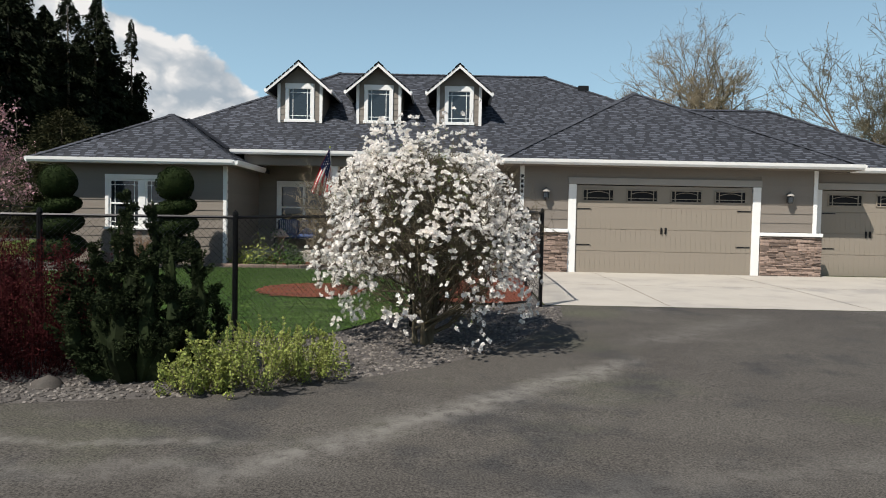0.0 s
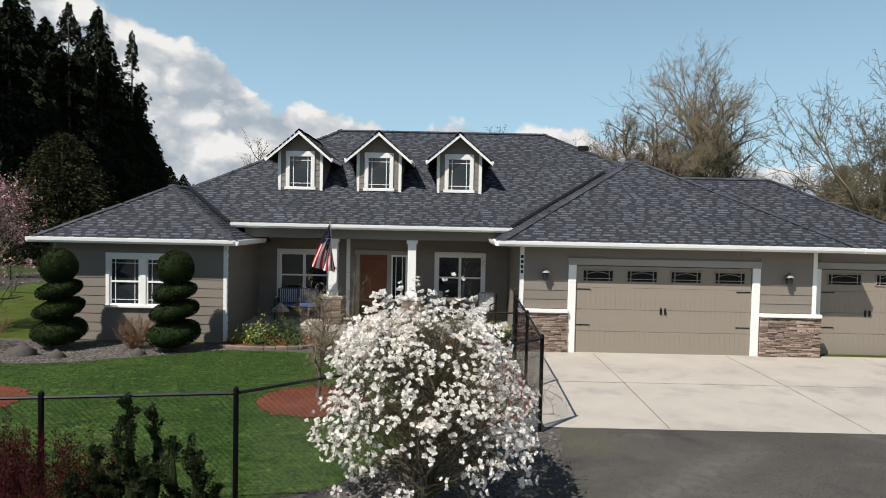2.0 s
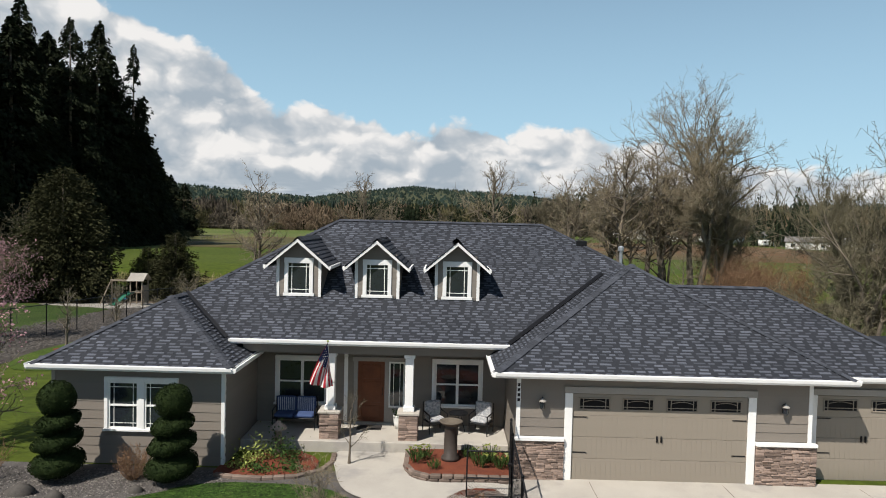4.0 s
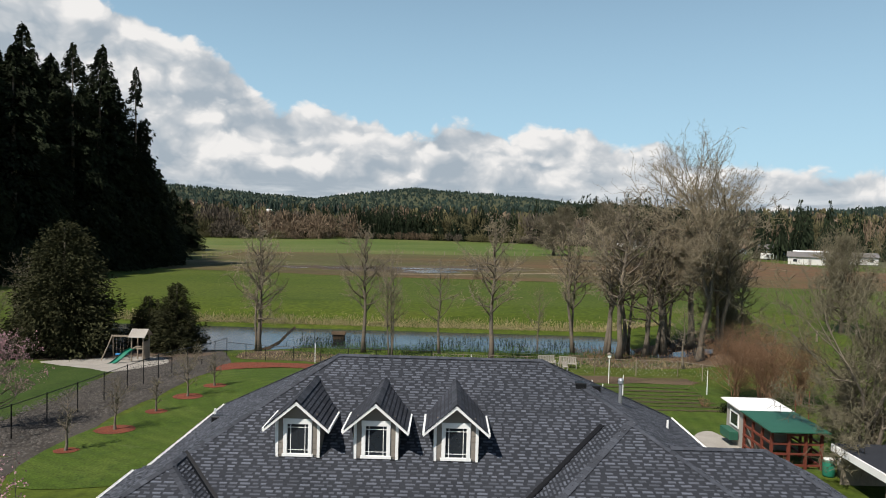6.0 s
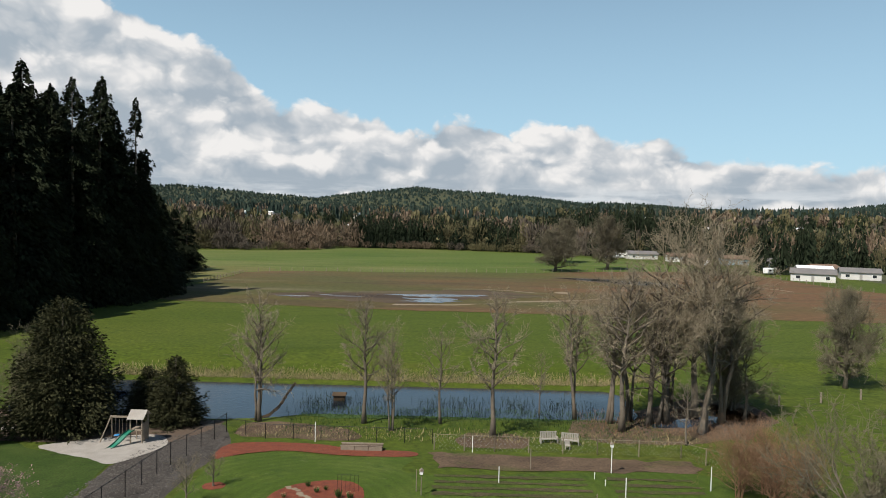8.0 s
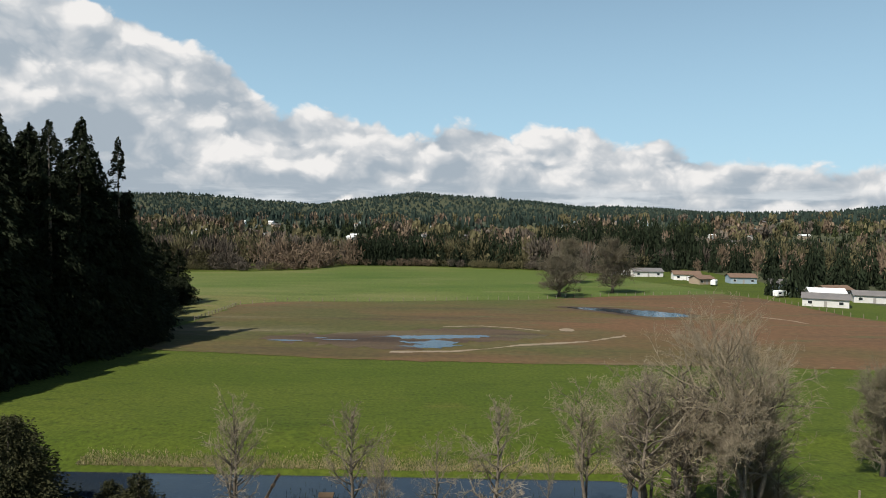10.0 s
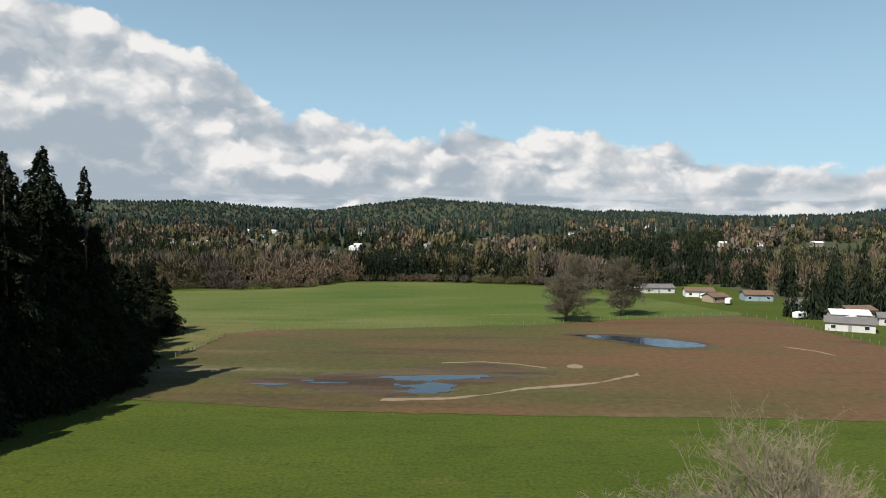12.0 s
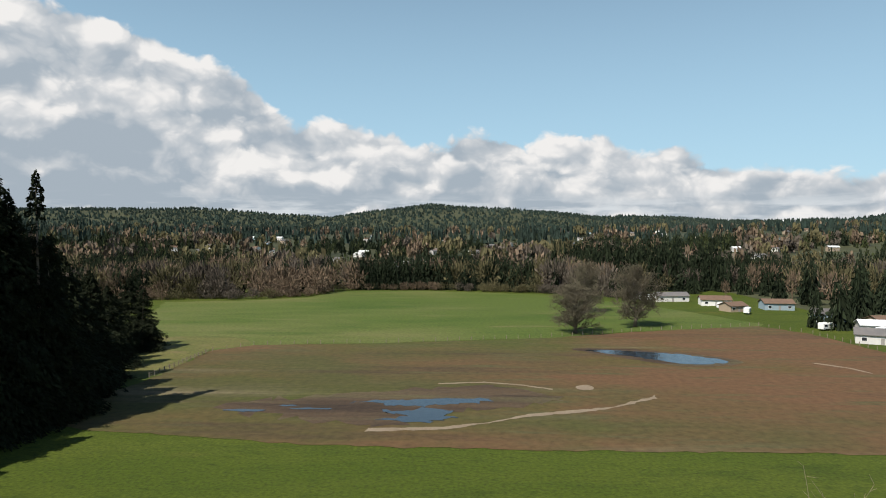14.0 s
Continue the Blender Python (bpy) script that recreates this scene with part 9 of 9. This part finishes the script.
def caravan(x, y, turn, label):
    t = thing("caravan", label, "caravan", group="parked caravans")
    part("body", Mesh().box(-3, 3, -1.2, 1.2, 0.5, 2.9, bev=0.25), M["white"], t)
    part("window", Mesh().box(-2.2, -0.6, -1.23, -1.18, 1.5, 2.2), M["glass"], t)
    part("window", Mesh().box(0.8, 2.2, -1.23, -1.18, 1.5, 2.2), M["glass"], t)
    part("stripe", Mesh().box(-2.9, 2.9, -1.22, -1.19, 1.0, 1.15), M["trim"], t)
    for wx in (-0.8, 0.2):
        for sy in (-1.1, 1.1):
            part("wheel", Mesh().tube([(wx, sy - 0.1, 0.36), (wx, sy + 0.1, 0.36)], 0.36, 12), M["black"], t)
    t.matrix_basis = pose(x, y, z_at(x, y), 0, 0, turn)


for x, y, tn in ((101, 399, 10), (104, 402, -5), (129, 341, 60), (137, 291, 30), (146, 271, -10), (126, 361, 15), (150, 279, 40)):
    caravan(x, y, tn, "white caravan parked beside a house")
# the settlement on the rising ground
r_ = random.Random(21)
VILLAGE = []
for cu, cy, su, sy, n in ((-0.36, 900, 0.05, 90, 9), (-0.28, 1150, 0.08, 120, 9), (-0.22, 800, 0.05, 60, 5), (0.0, 900, 0.06, 120, 12), (0.07, 750, 0.05, 70, 10), (0.12, 1050, 0.06, 110, 9), (0.3, 1250, 0.08, 150, 8), (0.42, 1150, 0.08, 150, 9), (0.5, 800, 0.08, 120, 8), (0.22, 1400, 0.1, 100, 6), (-0.1, 1300, 0.1, 120, 6)):
    for _ in range(round(n * 0.8)):
        y = r_.gauss(cy, sy)
        VILLAGE.append((max(600, y) * r_.gauss(cu, su), max(600, y)))
for i, (x, y) in enumerate(VILLAGE):
    wm, rm = r_.choice((M["wall_far"], M["wall_far"], tan, blue_wall)), r_.choice((M["roof_grey"], M["roof_grey"], M["roof_grey"], brown_roof, brown_roof, white_roof))
    far_house(x, y, r_.uniform(9, 15), r_.uniform(7, 9), r_.uniform(3.5, 5.5), r_.uniform(-50, 50), wm, rm, "distant village house among trees", 0.45, 3, "village houses")
# ---- far woods ----
def scatter(name, template, places, mat, label, turn_seed=1):
    """Copies of a small tree joined into one sheet of woodland: places are rows of x, y, height, width."""
    v0, f0 = np.concatenate(template.v), np.array([list(f) + [f[-1]] * (4 - len(f)) for f in template.f])
    places = np.asarray(places, float)
    rng = np.random.default_rng(turn_seed)
    a = rng.uniform(0, 2 * math.pi, len(places))
    c, s = np.cos(a)[:, None], np.sin(a)[:, None]
    x = (v0[:, 0] * c - v0[:, 1] * s) * places[:, 3:4] + places[:, 0:1]
    y = (v0[:, 0] * s + v0[:, 1] * c) * places[:, 3:4] + places[:, 1:2]
    z = v0[:, 2] * places[:, 2:3] + land(places[:, 0], places[:, 1])[:, None]
    m = Mesh()
    m.v, m.n = [np.stack([x, y, z], -1).reshape(-1, 3)], x.size
    f = (f0[None] + (np.arange(len(places)) * len(v0))[:, None, None]).reshape(-1, 4)
    m.f = [tuple(dict.fromkeys(r)) for r in f.tolist()]
    return tagged(part(name, m, mat), label, "trees", kind="stuff")


def far_conifer(seed, tiers=7, sides=7):
    rng = np.random.default_rng(seed)
    m = Mesh()
    for i in range(tiers):
        z0, z1 = 0.06 + 0.92 * i / tiers, min(1.0, 0.06 + 0.92 * (i + 1.9) / tiers)
        r = (1 - i / tiers) ** 0.8
        a = np.arange(sides * 2) * math.pi / sides + rng.uniform(0, 1)
        rr = r * np.where(np.arange(sides * 2) % 2, 1.0, 0.45) * rng.uniform(0.6, 1.25, sides * 2)
        v = [(q * math.cos(t), q * math.sin(t), z0 + 0.07 * rng.uniform(-1, 0.6)) for q, t in zip(rr, a)] + [(0, 0, z1)]
        m.add(v, [(k, (k + 1) % (sides * 2), sides * 2) for k in range(sides * 2)])
    return m


def far_bare(seed, n=160, leaf=0.24):
    """A rounded leafless crown: sprays of twigs rising out of a short trunk."""
    rng = np.random.default_rng(seed)
    m = Mesh()
    sticks(m, [(0, 0, 0), (0, 0, 0.25), (0, 0, 0.25)], [(0, 0, 0.5), (0.3, 0.1, 0.7), (-0.25, 0.15, 0.72)], 0.05, 0.02)
    u = unit(rng.normal(size=(n, 3)) + np.array((0, 0, 0.15)))
    lobes = 1 + 0.22 * np.sin(u[:, :1] * 6 + u[:, 1:2] * 5 + seed) + 0.12 * np.sin(u[:, 2:] * 9 + seed)
    c = u * rng.uniform(0.25, 1, (n, 1)) ** 0.6 * lobes * (1, 1, 0.46) + (0, 0, 0.52)
    m.leaves(c, leaf, rng, aspect=0.30 if n > 100 else 0.7, along=u + np.array((0, 0, 0.4)) if n > 100 else None)
    return m


def spray_conifer(seed, n=230, lean=0.75):
    """A conifer near enough to show its boughs: sprays on drooping whorls round a thin stem."""
    rng = np.random.default_rng(seed)
    m = Mesh()
    sticks(m, [(0, 0, 0)], [(0, 0, 0.9)], 0.05, 0.015)
    t = 0.03 + 0.97 * (1 - np.sqrt(1 - rng.uniform(0, 0.995, n)))
    a = rng.uniform(0, 6.283, n)
    lobe = 0.75 + 0.3 * np.sin(t * 37 + a * 2) * np.sin(a * 3 + seed)
    u = np.sqrt(rng.uniform(0.15, 1, n))
    r = (1 - t) ** lean * lobe * u + 0.02
    d = np.column_stack([np.cos(a), np.sin(a), -0.35 - 0.3 * u])
    c = np.column_stack([r * np.cos(a), r * np.sin(a), t - 0.03 * u])
    m.leaves(c, (0.13 + 0.26 * (1 - t)) * (1 if n > 150 else 1.45), rng, flat=0.2, aspect=0.36 if n > 150 else 0.5, along=d * np.array((1, 1, 0.5)) * 1.5)
    return m


rng = np.random.default_rng(77)


def edge_y(x):
    return np.interp(x, [-260, -148, -115, -82, -73, -20, 48, 94, 115, 135, 150, 200, 400], [360, 396, 398, 416, 456, 460, 440, 405, 425, 450, 430, 400, 380])


con, bare = [], []


def stand(x, y, seed, fx=0.010, fy=0.005):
    return noise.noise(Vector((x * fx, y * fy, seed)))


for _ in range(620):                        # the wood's edge beyond the far meadow
    x = rng.uniform(-300, 330)
    d = rng.exponential(26) + 3
    y = float(edge_y(x)) + d
    if 88 < x < 185 and d < 45:
        continue
    left = -170 < x < -62
    if left and d < 34 or (not left and stand(x, y, 4, 0.03, 0.012) + rng.normal() * 0.2 > 0.02):
        h = rng.uniform(9, 21) * (0.62 if d < 9 else 1)
        bare.append((x, y, h, h * rng.uniform(0.40, 0.60)))
    else:
        h = rng.uniform(12, 26)
        con.append((x, y, h, h * rng.uniform(0.19, 0.29)))
for _ in range(220):                        # low brush along the edge
    x = rng.uniform(-240, 100)
    y, h = float(edge_y(x)) + rng.uniform(-1, 6), rng.uniform(2.5, 6)
    bare.append((x, y, h, h * rng.uniform(0.5, 0.8)))
for _ in range(9500):                       # rolling woods and the settlement's trees, in stands of one kind
    y = 455 + 1500 * rng.uniform() ** 1.35
    x = rng.uniform(-0.95, 0.95) * y
    if abs(x) < 150 and y < float(edge_y(x)) + 8:
        continue
    glade = stand(x, y, 1.7, 0.006, 0.0035)
    if y > 560 and glade < -0.16 and rng.uniform() < 0.8:
        continue
    kind = stand(x, y, 9) + 0.35 * stand(x, y, 30, 0.03, 0.02) + rng.normal() * 0.16 - (0.16 if y > 1000 else 0.04)
    if kind > 0.03:
        h = rng.uniform(9, 19)
        bare.append((x, y, h, h * rng.uniform(0.38, 0.56)))
    else:
        h = rng.uniform(10, 27)
        con.append((x, y, h, h * rng.uniform(0.18, 0.28)))
hills = []
for _ in range(17000):                      # wooded hills to the skyline
    y = rng.uniform(1800, 3700)
    x = rng.uniform(-1.05, 1.05) * y
    h = rng.uniform(7, 15) * (1 if y < 2900 else 0.75)
    hills.append((x, y, h, h * rng.uniform(0.4, 0.7)))
for x, y, h in ((23, 470, 30), (28, 476, 27), (33, 468, 22), (62, 478, 33), (66, 474, 28), (58, 480, 24), (98, 455, 34), (106, 460, 37), (113, 470, 34), (121, 462, 38), (130, 470, 36), (140, 480, 39), (150, 470, 36), (160, 480, 33), (90, 470, 30),
                (142, 292, 26), (148, 300, 22), (137, 298, 17), (165, 320, 30), (172, 330, 27), (180, 310, 25), (190, 340, 31), (156, 370, 22), (210, 350, 30), (215, 330, 26), (198, 305, 22), (175, 380, 30), (205, 390, 30)):
    con.append((x, y, h, h * 0.22))
for _ in range(75):                         # a tall dark stand behind the oaks, and trees among the houses
    x, y, h = rng.uniform(84, 168), rng.uniform(455, 580), rng.uniform(26, 39)
    con.append((x, y, h, h * rng.uniform(0.18, 0.25)))
for _ in range(90):                         # a stand of pale poplars, and russet trees behind the houses
    x, y, h = rng.uniform(25, 95), rng.uniform(700, 760), rng.uniform(15, 21)
    bare.append((x, y, h, h * 0.22))
for _ in range(110):
    x = rng.uniform(96, 300)
    y, h = rng.uniform(300, 460), rng.uniform(9, 22)
    if (x > 172 or y > 425) and x * 0.9 > y - 330:
        (bare if rng.uniform() < 0.5 else con).append((x, y, h, h * (0.42 if bare and rng.uniform() < 0.5 else 0.25)))
con, bare = np.array(con), np.array(bare)
OPEN = [(x, y, 48) for x, y in VILLAGE] + [(56, 600, 90), (76, 560, 60), (30, 640, 60)]


def cleared(rows):
    """Leave out trees that stand on a house or right before it."""
    keep = np.ones(len(rows), bool)
    for hx, hy, gap in OPEN:
        keep &= ~((rows[:, 1] < hy + 7) & (rows[:, 1] > hy - gap) & (np.abs(rows[:, 0] - hx * rows[:, 1] / hy) < 9))
    return rows[keep]


con, bare = cleared(con), cleared(bare)
BARE_KIND = ["far_bare", "far_bare_olive", "far_bare_grey"]
for k in range(3):
    pick = np.array([0 if stand(r[0], r[1], 50, 0.02, 0.02) > 0.12 else 1 if stand(r[0], r[1], 70, 0.02, 0.02) > -0.05 else 2 for r in bare])
    lot = bare[pick == k]
    scatter("bare_wood", far_bare(310 + k, 230), lot[lot[:, 1] < 620], M[BARE_KIND[k]], "leafless trees of the distant woods, olive to russet", 10 + k)
    scatter("bare_wood", far_bare(313 + k, 44, 0.6), lot[lot[:, 1] >= 620], M[BARE_KIND[k]], "leafless brown trees on the rising ground", 20 + k)
    near = con[con[:, 1] < 620][k::3]
    mid = con[(con[:, 1] >= 620) & (con[:, 1] < 1100)][k::3]
    far = con[con[:, 1] >= 1100][k::3]
    scatter("conifer_wood", spray_conifer(300 + k, 260, (0.75, 0.6, 0.9)[k]), near, M["far_conifer"], "dense dark conifers of the distant woods", k)
    scatter("conifer_wood", spray_conifer(303 + k, 60, 0.7), mid, M["far_conifer" if k else "green_conifer"], "dark conifers among the distant houses", k + 40)
    scatter("conifer_wood", far_conifer(306 + k, 3, 3), far, M["hazy_hill_conifer"], "dark conifers of the rising ground", k + 50)
scatter("hill_wood", far_conifer(320, 2, 3), hills, M["hazy_hill_conifer"], "unbroken dark woods over the far hills", 30)
